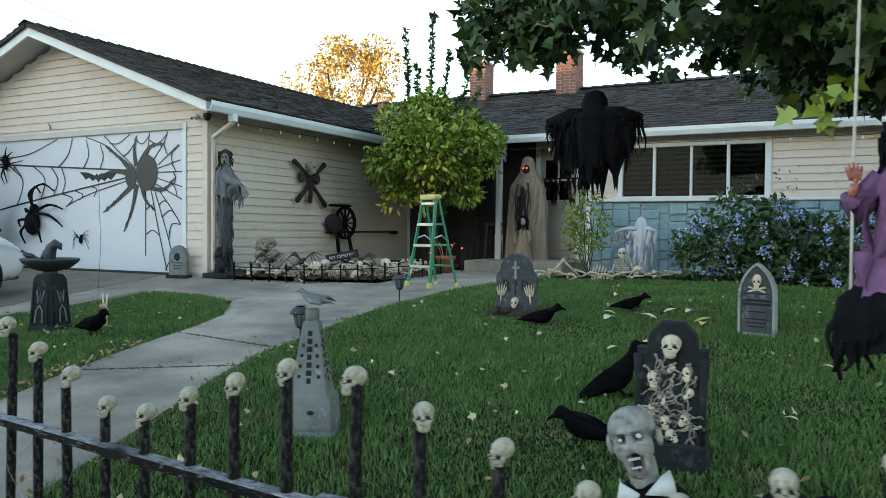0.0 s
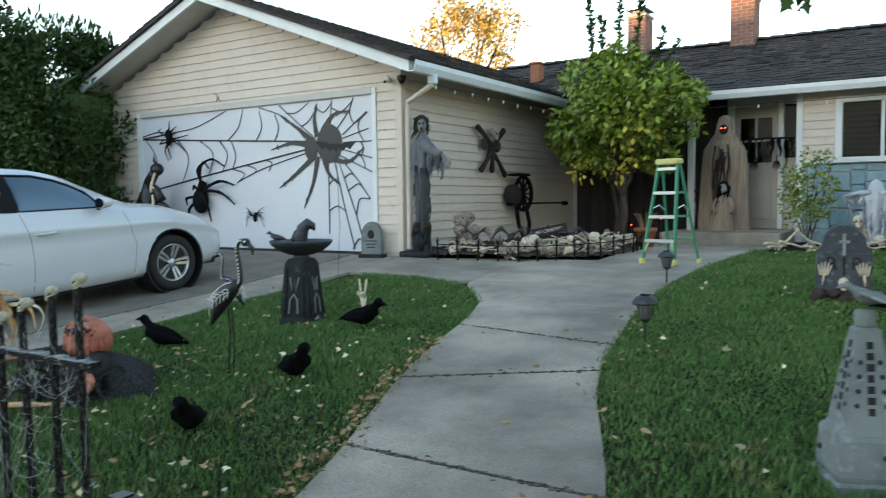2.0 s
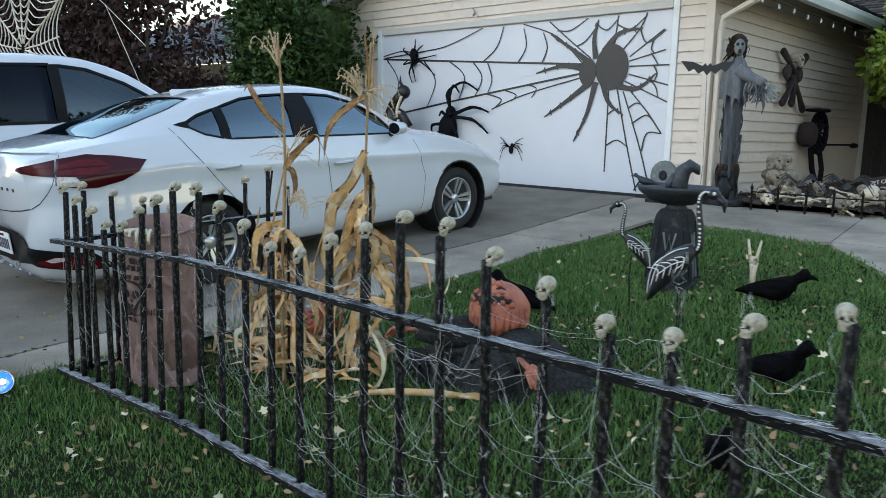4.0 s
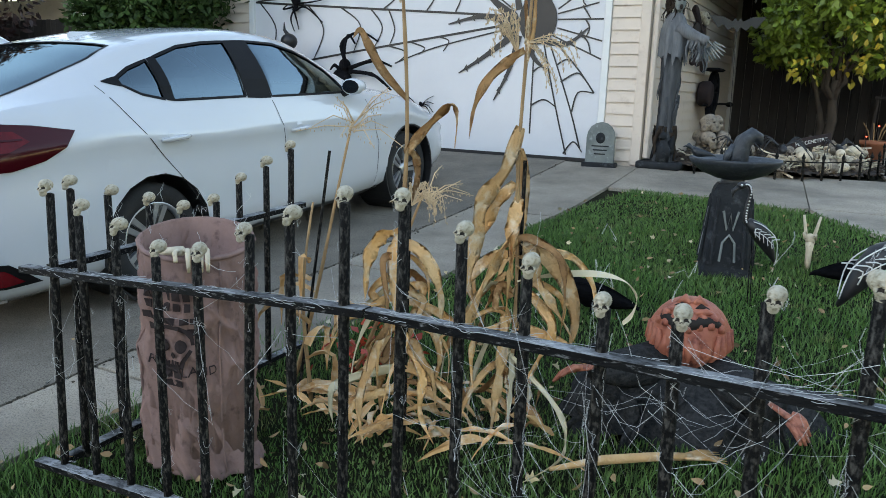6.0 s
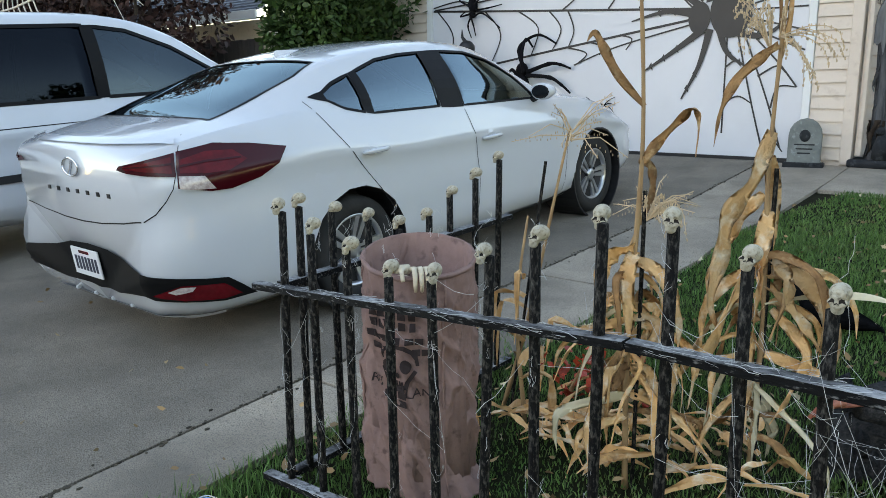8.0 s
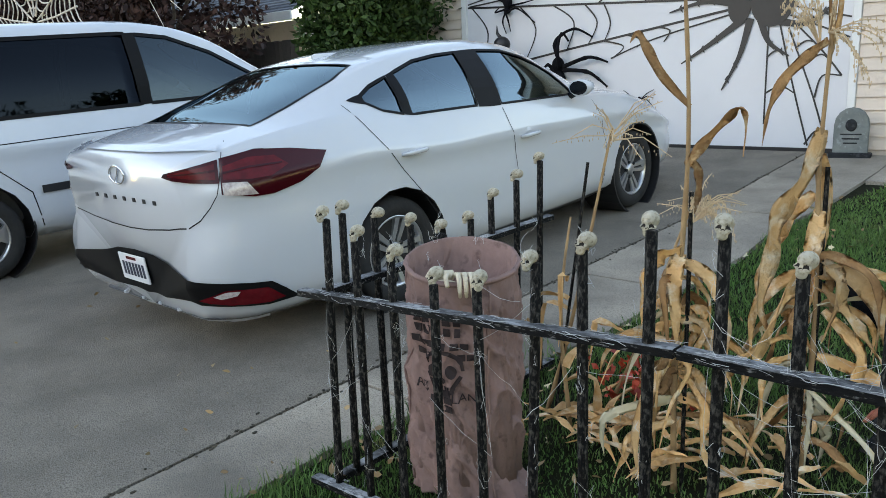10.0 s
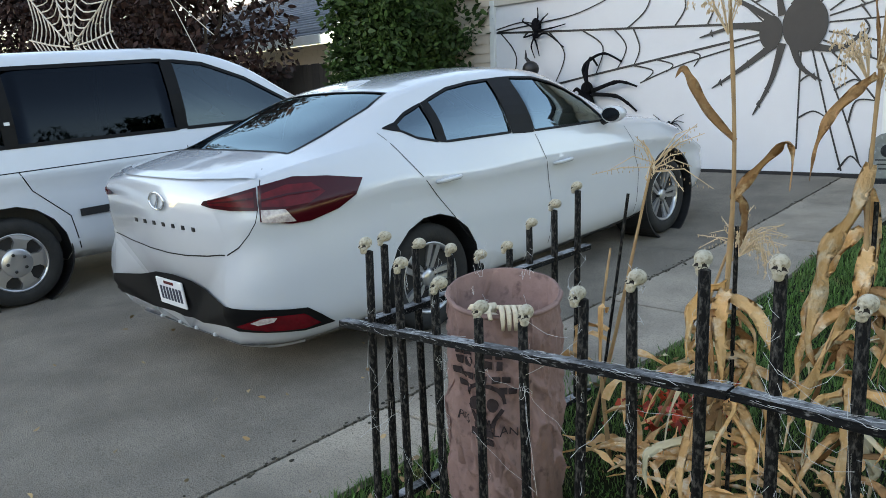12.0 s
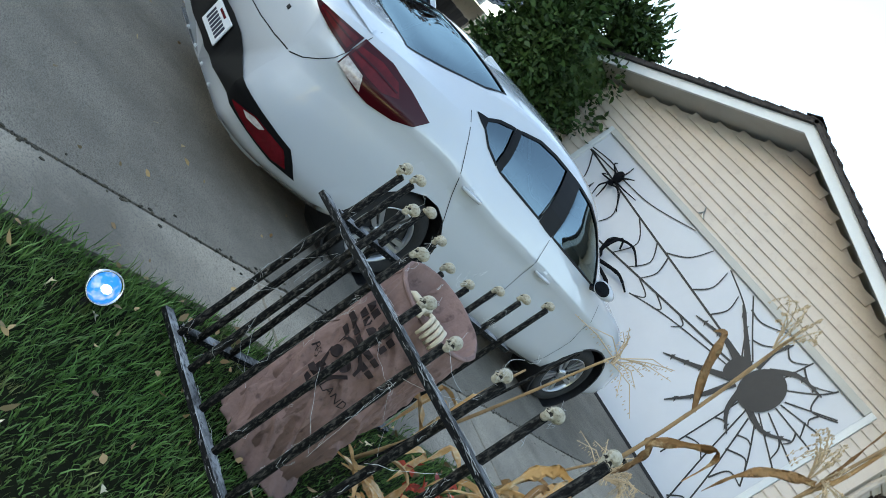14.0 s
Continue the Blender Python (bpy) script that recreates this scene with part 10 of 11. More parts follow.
flamingo(-7.27, 4.10, 205, 0.66, 0.43, 0.40, "black plastic flamingo with white painted bones bending forwards")
flamingo(-6.76, 3.64, 12, 0.92, 0.45, 0.42, "black plastic flamingo with white painted bones, neck upright")
for x, y, rz, s, h, lab in ((-6.80, 5.02, -4, 0.92, 0.1, "black feathered raven standing by the skeleton forearm"), (-6.30, 3.72, -20, 0.72, 0.25, "grey-black raven standing on the lawn edge"), (-6.16, 2.82, -60, 0.66, 0.1, "black raven turned away near the fence"), (-8.03, 4.08, 192, 0.90, 0.25, "black raven standing behind the pumpkin mask")):
    fused("raven", [(bird_geo(s, head=h), CROW)], lab, "raven decoration", at=on(x, y, rz, -0.02) @ Matrix.Diagonal((1, 1.35, 1.3, 1) if s < 0.75 else (1, 1, 1.05, 1)), group="lawn ravens")

# crawling pumpkin-headed ghoul
pk, pd, pg_, ph_ = Geo(), Geo(), Geo(), Geo()
rings = []
for j in range(15):
    th = math.pi * min(max(j, 0.2), 13.8) / 14
    rings.append([((0.138 * (1 + 0.045 * math.cos(12 * 2 * math.pi * i / 48) * math.sin(th) ** 2 * (1 if th > 1.2 else 0.25))) * math.sin(th) * math.cos(2 * math.pi * i / 48), (0.126 * (1 + 0.045 * math.cos(12 * 2 * math.pi * i / 48) * math.sin(th) ** 2 * (1 if th > 1.2 else 0.25))) * math.sin(th) * math.sin(2 * math.pi * i / 48), 0.135 * math.cos(th)) for i in range(48)])
pk.loft(rings)
rp = random.Random(3)


def on_head(az, el, k=1.0):
    a, e = radians(az), radians(el)
    r = 0.134 * (1 + 0.04 * math.cos(8 * a)) * k
    return Vector((r * math.cos(e) * math.cos(a), 0.9 * r * math.cos(e) * math.sin(a), r * math.sin(e)))


mouth_el = lambda t: 22 + 9 * math.sin(math.pi * t) + 4 * math.sin(11 * t)
pd.tube([on_head(-165 + 150 * i / 20, mouth_el(i / 20) + 4, 0.985) for i in range(21)], [0.006 + 0.017 * math.sin(math.pi * i / 20) for i in range(21)], 8)
for i in range(15):
    t = (i + 0.8) / 16
    az = -165 + 150 * t
    for up, q in ((1, 1.03), (-1, 1.03)):
        if (i + (up > 0)) % 2:
            b = on_head(az, mouth_el(t) + 4 + up * 11, 1.0)
            c = on_head(az + rp.uniform(-2, 2), mouth_el(t) + 4 - up * 3, q)
            pk.tube([b, b.lerp(c, 0.5) * 1.04, c], [0.014, 0.013, 0.003], 7)
for q in (-1, 1):
    pd.tube([on_head(-90 + q * 12, 60, 0.99), on_head(-90 + q * 32, 64, 1.0), on_head(-90 + q * 60, 54, 0.99)], [0.004, 0.012, 0.004], 8)
    pk.tube([on_head(-90 + q * 8, 50, 1.0), on_head(-90 + q * 34, 52, 1.05), on_head(-90 + q * 68, 43, 1.0)], [0.006, 0.013, 0.006], 8)
    pk.tube([on_head(-90 + q * 8, 70, 1.0), on_head(-90 + q * 36, 76, 1.05), on_head(-90 + q * 66, 62, 1.0)], [0.008, 0.018, 0.006], 8)
for k in range(17):
    az = -178 + 11 * k
    pk.tube([on_head(az, -48, 1.0), on_head(az + rp.uniform(-4, 4), -12, 1.05), on_head(az + rp.uniform(-3, 3), 14, 1.02)], [0.005, 0.013 + 0.005 * (k % 2), 0.008], 8)
drape(pg_, [(0.05, -0.08), (0.17, -0.12), (0.28, -0.17), (0.36, -0.24), (0.40, -0.32)], 4, 34, 0.10, 0.05, 1.1, 0.75)
pg_.tube([(-0.08, -0.02, -0.12), (-0.20, -0.18, -0.09), (-0.29, -0.26, -0.07)], [0.09, 0.07, 0.045], 10)
pg_.tube([(0.08, -0.02, -0.14), (0.20, -0.16, -0.12), (0.29, -0.28, -0.10)], [0.09, 0.07, 0.045], 10)
for _ in range(60):
    strip(pg_, (rp.uniform(-0.36, 0.36), rp.uniform(-0.32, 0.1), rp.uniform(-0.22, -0.13)), rp.uniform(0.1, 0.2), 0.06, rp)
finger_geo(ph_, (-0.31, -0.28, -0.06), (-0.85, -0.5, 0.0), (0.4, -0.7, 0.6), 0.13, 0.0095, curl=1)
finger_geo(ph_, (0.31, -0.31, -0.10), (0.85, -0.4, -0.35), (0.3, 0.6, 0.6), 0.10, 0.0095, curl=1)
fused("pumpkin_ghoul", [(pk, ORANGECLOTH), (pd, DARKSOCKET), (pg_, mat("dark_grey_gauze", (0.020, 0.021, 0.022), (0.05, 0.05, 0.05), 60, 0.95, 0.8, 90, spec=0.1)), (ph_, FLESH)], "orange pumpkin-headed ghoul in grey gauze crawling on the grass", "pumpkin ghoul", at=pose(-7.35, 3.07, 0.575, 6, 0, 8))
web_threads("grass_web", "pale web fibres stretched over the crawling ghoul", [(-7.3 + 0.32 * math.cos(i), 2.74 + 0.15 * math.sin(2.1 * i), 0.3 + 0.15 * math.sin(1.7 * i)) for i in range(30)], 60, 18, r=0.0004)

# ---- dry corn ----
def corn_leaf(base, az, L, w, rise, fall, rn, twist=0.6):
    """A long dry leaf: it climbs, bends over and hangs, with a folded middle and wavy edges."""
    G, rings, n = Geo(), [], 14
    d = Vector((math.cos(az), math.sin(az), 0))
    p = Vector(base)
    pitch = rise
    tw = rn.uniform(-0.4, 0.4)
    ph = rn.uniform(0, 6)
    brk = rn.choice((0.2, 0.3, 0.4, 0.55)) if fall > 1.4 else 2
    for i in range(n + 1):
        t = i / n
        ww = w * (0.45 + 0.55 * math.sin(math.pi * min(1, t * 0.9 + 0.15))) * (1 - t ** 4) * 0.5 + 0.0015
        f = Vector((d.x * math.cos(pitch), d.y * math.cos(pitch), math.sin(pitch)))
        s = f.cross(Vector((0, 0, 1)))
        s = (s if s.length > 0.05 else Vector((-d.y, d.x, 0))).normalized()
        u = s.cross(f).normalized()
        a = tw + twist * t * 2.2
        s2, u2 = s * math.cos(a) + u * math.sin(a), u * math.cos(a) - s * math.sin(a)
        rip = 0.42 * ww * math.sin(ph + 15 * t)
        rings.append([tuple(p - s2 * ww + u2 * (0.7 * ww + rip)), tuple(p), tuple(p + s2 * ww + u2 * (0.7 * ww - rip)), tuple(p - u2 * 0.0012)])
        p = p + f * (L / n)
        if abs(t - brk) < 0.5 / n:
            pitch -= rn.uniform(1.0, 1.9)
            tw += rn.uniform(-0.8, 0.8)
        pitch = max(-1.5, pitch - fall / n * 0.6 + rn.uniform(-0.16, 0.14))
        az2 = rn.uniform(-0.12, 0.12)
        d = Vector((d.x * math.cos(az2) - d.y * math.sin(az2), d.x * math.sin(az2) + d.y * math.cos(az2), 0))
    return G.loft(rings)


def corn_stalk(x, y, h, lean, seed, n_leaf, label, low=0.0, tassel=True, stake=0.9, L0=0.55):
    rn = random.Random(seed)
    top = thing("corn_stalk", on(x, y), label, "corn stalk", "dry corn stalks")
    tip = Vector((lean[0], lean[1], h))
    pts = [tip * t + Vector((0.02 * math.sin(4 * t + seed), 0.015 * math.cos(5 * t), 0)) for t in [i / 10 for i in range(11)]]
    part("stalk", Geo().tube(pts, [0.009 * (1 - 0.55 * i / 10) * (1.15 if i % 2 else 1) for i in range(11)], 9), STALK, top, smooth=True)
    if stake:
        part("stake", Geo().tube([(0.03, 0.015, -0.05), (0.03 + lean[0] * 0.5, 0.015 + lean[1] * 0.5, stake)], 0.006, 7), BLACKMETAL, top, "thin black support rod")
    n_leaf = int(n_leaf * 1.25)
    for i in range(n_leaf):
        t = low + (0.88 - low) * (i + rn.random()) / n_leaf
        b = tip * t
        L = L0 * rn.uniform(0.7, 1.25) * (1 - 0.35 * t)
        if t > 0.55 and rn.random() < 0.5:
            continue
        part("leaf", corn_leaf(b, rn.uniform(0, 6.28), L, rn.uniform(0.02, 0.042) * (1 - 0.3 * t), rn.uniform(0.4, 1.3), rn.uniform(1.8, 4.2), rn, rn.uniform(-2.2, 2.2)), BROWNHUSK if t > 0.55 and rn.random() < 0.55 else HUSK, top)
    if tassel:
        for i in range(16):
            a, e = rn.uniform(0, 6.28), rn.uniform(-0.2, 1.2)
            d = Vector((math.cos(a) * math.cos(e), math.sin(a) * math.cos(e), math.sin(e)))
            L = rn.uniform(0.12, 0.24)
            b = tip - Vector((0, 0, rn.uniform(0, 0.05)))
            run = [b, b + d * L * 0.5 + Vector((0, 0, 0.01)), b + d * L + Vector((0, 0, -0.03 * rn.random() * 2))]
            sp = Geo().tube(run, [0.0022, 0.0022, 0.0012], 5)
            for k in range(9):
                q = b.lerp(run[2], 0.25 + 0.085 * k)
                sp.ball(tuple(q + Vector([rn.uniform(-0.006, 0.006) for _ in range(3)])), (0.002, 0.002, 0.005), 4, 3)
            part("tassel", sp, TASSEL, top, "pale tassel spike")
    return top


def blade(parent, ctrl, w, material, seed, name="leaf"):
    """A dry corn leaf along a run of (across, back, up) from the stalk's foot, folded along its rib and wavy at the edges."""
    rb_ = random.Random(seed)
    pts = arc_pts([(0.77 * r - 0.64 * d, 0.64 * r + 0.77 * d, z) for r, d, z in ctrl], 6)
    n, ph = len(pts), rb_.uniform(0, 6)
    roll, rate = rb_.uniform(-0.5, 0.5), rb_.uniform(-1.4, 1.4)
    rings = []
    for i, p in enumerate(pts):
        t = i / (n - 1)
        f = (pts[min(i + 1, n - 1)] - pts[max(i - 1, 0)]).normalized()
        s0 = f.cross(Vector((0.64, -0.77, 0.05))).normalized()
        u0 = s0.cross(f).normalized()
        a = roll + rate * t + 0.25 * math.sin(ph + 7 * t)
        s1, u1 = s0 * math.cos(a) + u0 * math.sin(a), u0 * math.cos(a) - s0 * math.sin(a)
        ww = 0.5 * w * (0.22 + 0.78 * math.sin(math.pi * min(1, 0.10 + 0.72 * t))) * (1 - t ** 2.4) + 0.0012
        rip = ww * 0.38 * math.sin(ph + 23 * t)
        rings.append([tuple(p - s1 * ww + u1 * (0.45 * ww + rip)), tuple(p - s1 * ww * 0.45 + u1 * 0.16 * ww), tuple(p), tuple(p + s1 * ww * 0.45 + u1 * 0.16 * ww), tuple(p + s1 * ww + u1 * (0.45 * ww - rip)), tuple(p - u1 * 0.0012)])
    return part(name, Geo().loft(rings), material, parent, smooth=True)


def tassel_spray(parent, base, aim, n, L, seed):
    """Thin drooping tassel spikes set with tiny seed husks."""
    rt = random.Random(seed)
    b = Vector((0.77 * base[0] - 0.64 * base[1], 0.64 * base[0] + 0.77 * base[1], base[2]))
    for i in range(2 * n):
        d = Vector((0.77 * aim[0] + rt.uniform(-0.5, 0.5), 0.64 * aim[0] + rt.uniform(-0.5, 0.5), aim[1] + rt.uniform(-0.3, 0.4))).normalized()
        k = L * rt.uniform(0.55, 1.1)
        run = arc_pts([b, b + d * k * 0.45 + Vector((0, 0, 0.02)), b + d * k * 0.85, b + d * k - Vector((0, 0, rt.uniform(0.02, 0.10)))], 4)
        sp = Geo().tube(run, [0.0019 - 0.0001 * j for j in range(len(run))], 4)
        for j in range(26):
            q = run[min(len(run) - 1, int(len(run) * (0.25 + 0.75 * j / 26)))]
            sp.ball(tuple(q + Vector([rt.uniform(-0.004, 0.004) for _ in range(3)])), (0.0018, 0.0018, 0.0045), 4, 3)
        part("tassel", sp, TASSEL, parent, "pale tassel spike")


def loose_leaves(parent, n, lo, hi, seed, wide=0.034):
    """Torn narrow leaves that leave the stalk, kink and hang."""
    rl = random.Random(seed)
    for i in range(n):
        z, a = rl.uniform(lo, hi), rl.uniform(0, 6.28)
        c, s = math.cos(a), math.sin(a)
        out, kink, drop = rl.uniform(0.03, 0.08), rl.uniform(0.08, 0.22), rl.uniform(0.1, 0.34)
        end = max(0.02, z - drop)
        sw = rl.uniform(-0.06, 0.06)
        run = [(0, 0, z), (out * c, 0.6 * out * s, z + rl.uniform(-0.02, 0.06)), (kink * c, 0.6 * kink * s, z - rl.uniform(0.0, 0.06)), (kink * c * 1.15 + sw, 0.6 * kink * s * 1.1, (z + end) / 2), (kink * c * 1.1 + 1.5 * sw, 0.6 * kink * s, end)]
        blade(parent, run, wide * rl.uniform(0.5, 1.3), rl.choice((HUSK, HUSK, HUSK, PALELEAF, BROWNHUSK)), seed * 50 + i)


def stalk_of(x, y, pts, label, stake):
    top = thing("corn_stalk", on(x, y), label, "corn stalk", "dry corn stalks")
    run = arc_pts([(0.77 * r - 0.64 * d, 0.64 * r + 0.77 * d, z) for r, d, z in pts], 6)
    k = len(run)
    part("stalk", Geo().tube(run, [0.0105 * (1 - 0.6 * i / k) * (1.25 if i % 5 == 0 else 1) for i in range(k)], 9), STALK, top, smooth=True)
    part("stake", Geo().tube([(0.02, 0.012, -0.05), (0.02, 0.014, stake)], 0.007, 7), BLACKMETAL, top, "thin black support rod")
    return top


ca = stalk_of(-7.90, 2.72, [(0.01, 0, -0.03), (0.02, 0, 0.5), (0.0, 0, 1.0), (0.02, 0, 1.58)], "tall dry corn stalk with big curled tan leaves", 0.98)
for i, (run, w, m) in enumerate((
        ([(0.0, 0, 1.34), (-0.05, -.02, 1.31), (-0.13, -.04, 1.24), (-0.175, -.05, 1.15), (-0.185, -.05, 1.05)], 0.05, BROWNHUSK),
        ([(0.01, 0, 1.30), (0.03, 0, 1.44), (0.03, .01, 1.70)], 0.02, HUSK), ([(0.01, 0, 1.33), (0.0, .02, 1.5), (-0.02, .02, 1.66)], 0.018, BROWNHUSK),
        ([(0.0, 0, 1.09), (-0.06, -.03, 0.95), (-0.14, -.06, 0.85), (-0.155, -.07, 0.73), (-0.18, -.08, 0.585), (-0.135, -.07, 0.48)], 0.095, HUSK),
        ([(0.0, -.01, 0.74), (-0.08, -.06, 0.66), (-0.19, -.1, 0.44), (-0.225, -.1, 0.33)], 0.085, HUSK), ([(0.0, .02, 0.9), (-0.07, .07, 0.8), (-0.12, .1, 0.62), (-0.10, .1, 0.45)], 0.08, HUSK),
        ([(0.02, 0, 0.66), (0.09, -.03, 0.665), (0.17, -.05, 0.58), (0.22, -.06, 0.435), (0.20, -.06, 0.31)], 0.10, HUSK), ([(0.03, .0, 0.70), (0.06, -.05, 0.62), (0.01, -.07, 0.46)], 0.085, HUSK),
        ([(0.02, 0, 0.62), (0.1, -.06, 0.52), (0.21, -.09, 0.36)], 0.075, HUSK), ([(0.02, 0, 0.40), (0.14, -.04, 0.36), (0.275, -.08, 0.28), (0.39, -.1, 0.22)], 0.07, HUSK),
        ([(-0.02, 0, 0.44), (-0.05, -.05, 0.24), (-0.075, -.08, 0.03)], 0.075, HUSK), ([(0.01, -.01, 0.30), (0.0, -.04, 0.2), (-0.01, -.06, 0.02)], 0.04, PALELEAF),
        ([(0.04, 0, 0.54), (0.13, -.06, 0.42), (0.07, -.1, 0.3), (0.02, -.1, 0.2)], 0.065, HUSK), ([(0.0, .02, 0.55), (-0.10, .08, 0.50), (-0.2, .1, 0.30), (-0.27, .1, 0.14)], 0.06, HUSK),
        ([(0.0, .0, 1.02), (0.03, .02, 0.9), (0.03, .0, 0.72)], 0.07, HUSK), ([(0.01, .0, 0.85), (-0.02, -.05, 0.75), (-0.02, -.07, 0.58)], 0.08, HUSK),
        ([(0.0, .0, 0.3), (0.12, -.2, 0.16), (0.10, -.32, 0.06), (-0.06, -.42, 0.03)], 0.035, PALELEAF))):
    blade(ca, run, 0.72 * w, m, 100 + i)
tassel_spray(ca, (-0.02, 0, 1.32), (-0.45, 0.9), 7, 0.19, 1)
tassel_spray(ca, (0.0, 0, 1.36), (0.1, -0.2), 6, 0.17, 2)
cb = stalk_of(-8.20, 2.47, [(0.0, 0, -0.03), (-0.01, 0, 0.45), (0.01, 0, 1.1), (-0.02, 0, 1.62)], "tall thin dry corn stalk with brown drooping leaves", 0.95)
for i, (run, w, m) in enumerate((
        ([(0.01, 0, 1.2), (-0.075, -.02, 1.29), (-0.125, -.03, 1.37), (-0.15, -.03, 1.41), (-0.17, -.03, 1.385)], 0.042, BROWNHUSK),
        ([(0.01, 0, 1.03), (0.055, 0, 1.10), (0.14, 0, 1.19), (0.175, 0, 1.17), (0.17, 0, 1.05)], 0.055, BROWNHUSK),
        ([(0.0, 0, 1.04), (0.04, .02, 1.02), (0.05, .03, 0.93), (0.02, .02, 0.84)], 0.04, BROWNHUSK),
        ([(0.0, 0, 0.78), (-0.08, -.03, 0.76), (-0.12, -.05, 0.68), (-0.125, -.05, 0.55)], 0.08, HUSK), ([(0.0, 0, 0.76), (-0.03, -.05, 0.68), (-0.02, -.06, 0.48)], 0.075, HUSK),
        ([(0.0, 0, 0.74), (0.07, -.04, 0.70), (0.12, -.06, 0.58), (0.13, -.06, 0.44)], 0.065, HUSK), ([(0.01, 0, 0.6), (0.08, 0.03, 0.5), (0.15, 0.04, 0.34), (0.13, .04, 0.2)], 0.055, HUSK),
        ([(-0.01, 0, 0.55), (-0.1, -.03, 0.53), (-0.2, -.05, 0.47), (-0.25, -.06, 0.36)], 0.05, HUSK), ([(0.0, 0, 0.5), (-0.08, -.05, 0.38), (-0.14, -.08, 0.22), (-0.13, -.1, 0.06)], 0.055, HUSK),
        ([(0.0, 0, 0.4), (0.07, -.05, 0.3), (0.06, -.08, 0.16), (0.11, -.1, 0.05)], 0.05, HUSK), ([(0.0, 0, 0.36), (-0.06, .05, 0.24), (-0.05, .06, 0.08)], 0.05, HUSK),
        ([(0.0, 0, 0.3), (0.13, -.04, 0.25), (0.24, -.08, 0.12)], 0.045, HUSK))):
    blade(cb, run, 0.74 * w, m, 200 + i)
loose_leaves(ca, 22, 0.12, 0.75, 11)
loose_leaves(cb, 24, 0.10, 0.72, 12)
tassel_spray(cb, (0.03, -0.01, 0.86), (0.5, 0.4), 7, 0.12, 3)
tassel_spray(cb, (-0.02, 0, 1.50), (-0.2, 0.9), 6, 0.2, 4)
corn_stalk(-8.84, 2.66, 1.12, (0.20, 0.16), 6, 3, "leaning thin dry corn stalk with a pale tassel", low=0.2, stake=1.0, L0=0.4)
corn_stalk(-8.70, 2.60, 0.80, (-0.06, 0.10), 9, 6, "thin bent dry corn stalk with narrow leaves", stake=0, L0=0.4, tassel=False)
corn_stalk(-8.66, 2.80, 0.84, (0.30, 0.12), 19, 3, "leaning dry corn stalk with a drooping tassel", low=0.2, stake=0, L0=0.36)
rc = random.Random(60)
for x, y, r, k in ((-7.90, 2.66, 0.26, 16), (-8.25, 2.60, 0.32, 24), (-8.60, 2.62, 0.30, 22)):
    for i in range(k):
        a = rc.uniform(0, 6.28)
        px, py = x + r * rc.random() * math.cos(a), y + r * rc.random() * math.sin(a)
        shape("corn_husk", corn_leaf((0, 0, 0), 0, rc.uniform(0.14, 0.32), rc.uniform(0.018, 0.036), rc.uniform(0.1, 0.6), rc.uniform(0.5, 1.3), rc, rc.uniform(-1, 1)), HUSK, "dry tan corn husk leaf lying in the grass", "corn husk", "loose corn husks", at=on(px, py, rc.uniform(0, 360), 0.06))
pale = Geo()
crest = arc_pts([(0, 0, 0), (0.12, 0.02, 0.025), (0.26, 0.03, 0.035), (0.36, 0.02, 0.02), (0.41, 0.0, -0.03), (0.40, -0.01, -0.09), (0.37, 0.0, -0.13)], 5)
pale.loft([[(p.x, p.y - 0.011 * math.cos(0.2 * i), p.z + 0.012 * math.sin(0.2 * i)), (p.x, p.y, p.z + 0.004), (p.x, p.y + 0.011 * math.cos(0.2 * i), p.z - 0.012 * math.sin(0.2 * i)), (p.x, p.y, p.z - 0.001)] for i, p in enumerate(crest)])
shape("corn_leaf_blade", pale, PALELEAF, "long pale corn leaf arching out of the stalks", "corn leaf", at=pose(-7.88, 2.72, g(-7.84, 2.7) + 0.56, 0, 0, 24))
cob = Geo().tube([(-0.28, 0, 0), (-0.1, 0.012, 0.012), (0.1, 0.006, 0.014), (0.2, 0.0, 0.008)], [0.007, 0.016, 0.015, 0.012], 8)
for k in range(7):
    cob.tube([(0.17, 0.004 * (k - 3), 0.01), (0.24, 0.010 * (k - 3), 0.012), (0.30 + 0.01 * (k % 3), 0.016 * (k - 3), 0.0)], [0.005, 0.005, 0.001], 5)
shape("corn_stalk_piece", cob, HUSK, "broken pale corn stalk lying on the grass", "corn stalk", smooth=True, at=on(-7.40, 2.60, 40, 0.05))
for x, y, n, seed, lab in ((-8.55, 2.88, 150, 4, "bunch of small orange artificial leaves among the corn"),):
    ro = random.Random(seed)
    G = Geo()
    for _ in range(n):
        m = pose(ro.gauss(0, 0.10), ro.gauss(0, 0.08), abs(ro.gauss(0.08, 0.06)), ro.uniform(-70, 70), ro.uniform(-70, 70), ro.uniform(0, 360))
        s = ro.uniform(0.012, 0.028)
        G.loft([[(-s, -s * 0.1, 0), (-s, s * 0.1, 0), (-s, 0, 0.001)], [(0, -s * 0.7, 0.004), (0, s * 0.7, 0.004), (0, 0, 0.0)], [(s, -s * 0.1, 0), (s, s * 0.1, 0), (s, 0, 0.001)]], m=m)
    shape("orange_garland", G, mat("orange_artificial_leaf", (0.55, 0.08, 0.03), (0.45, 0.05, 0.03), 8, 0.6, rand=0.4, island=True) if seed == 4 else FLESH, lab, "garland", kind="stuff", at=on(x, y, 0, 0.05))

# ---- fabric bin with the rising skeleton ----
BX, BY, BR, BH = -8.793, 2.138, 0.182, 0.78
bz0 = g(BX, BY)
rf = random.Random(15)
ph = [rf.uniform(0, 6.28) for _ in range(8)]


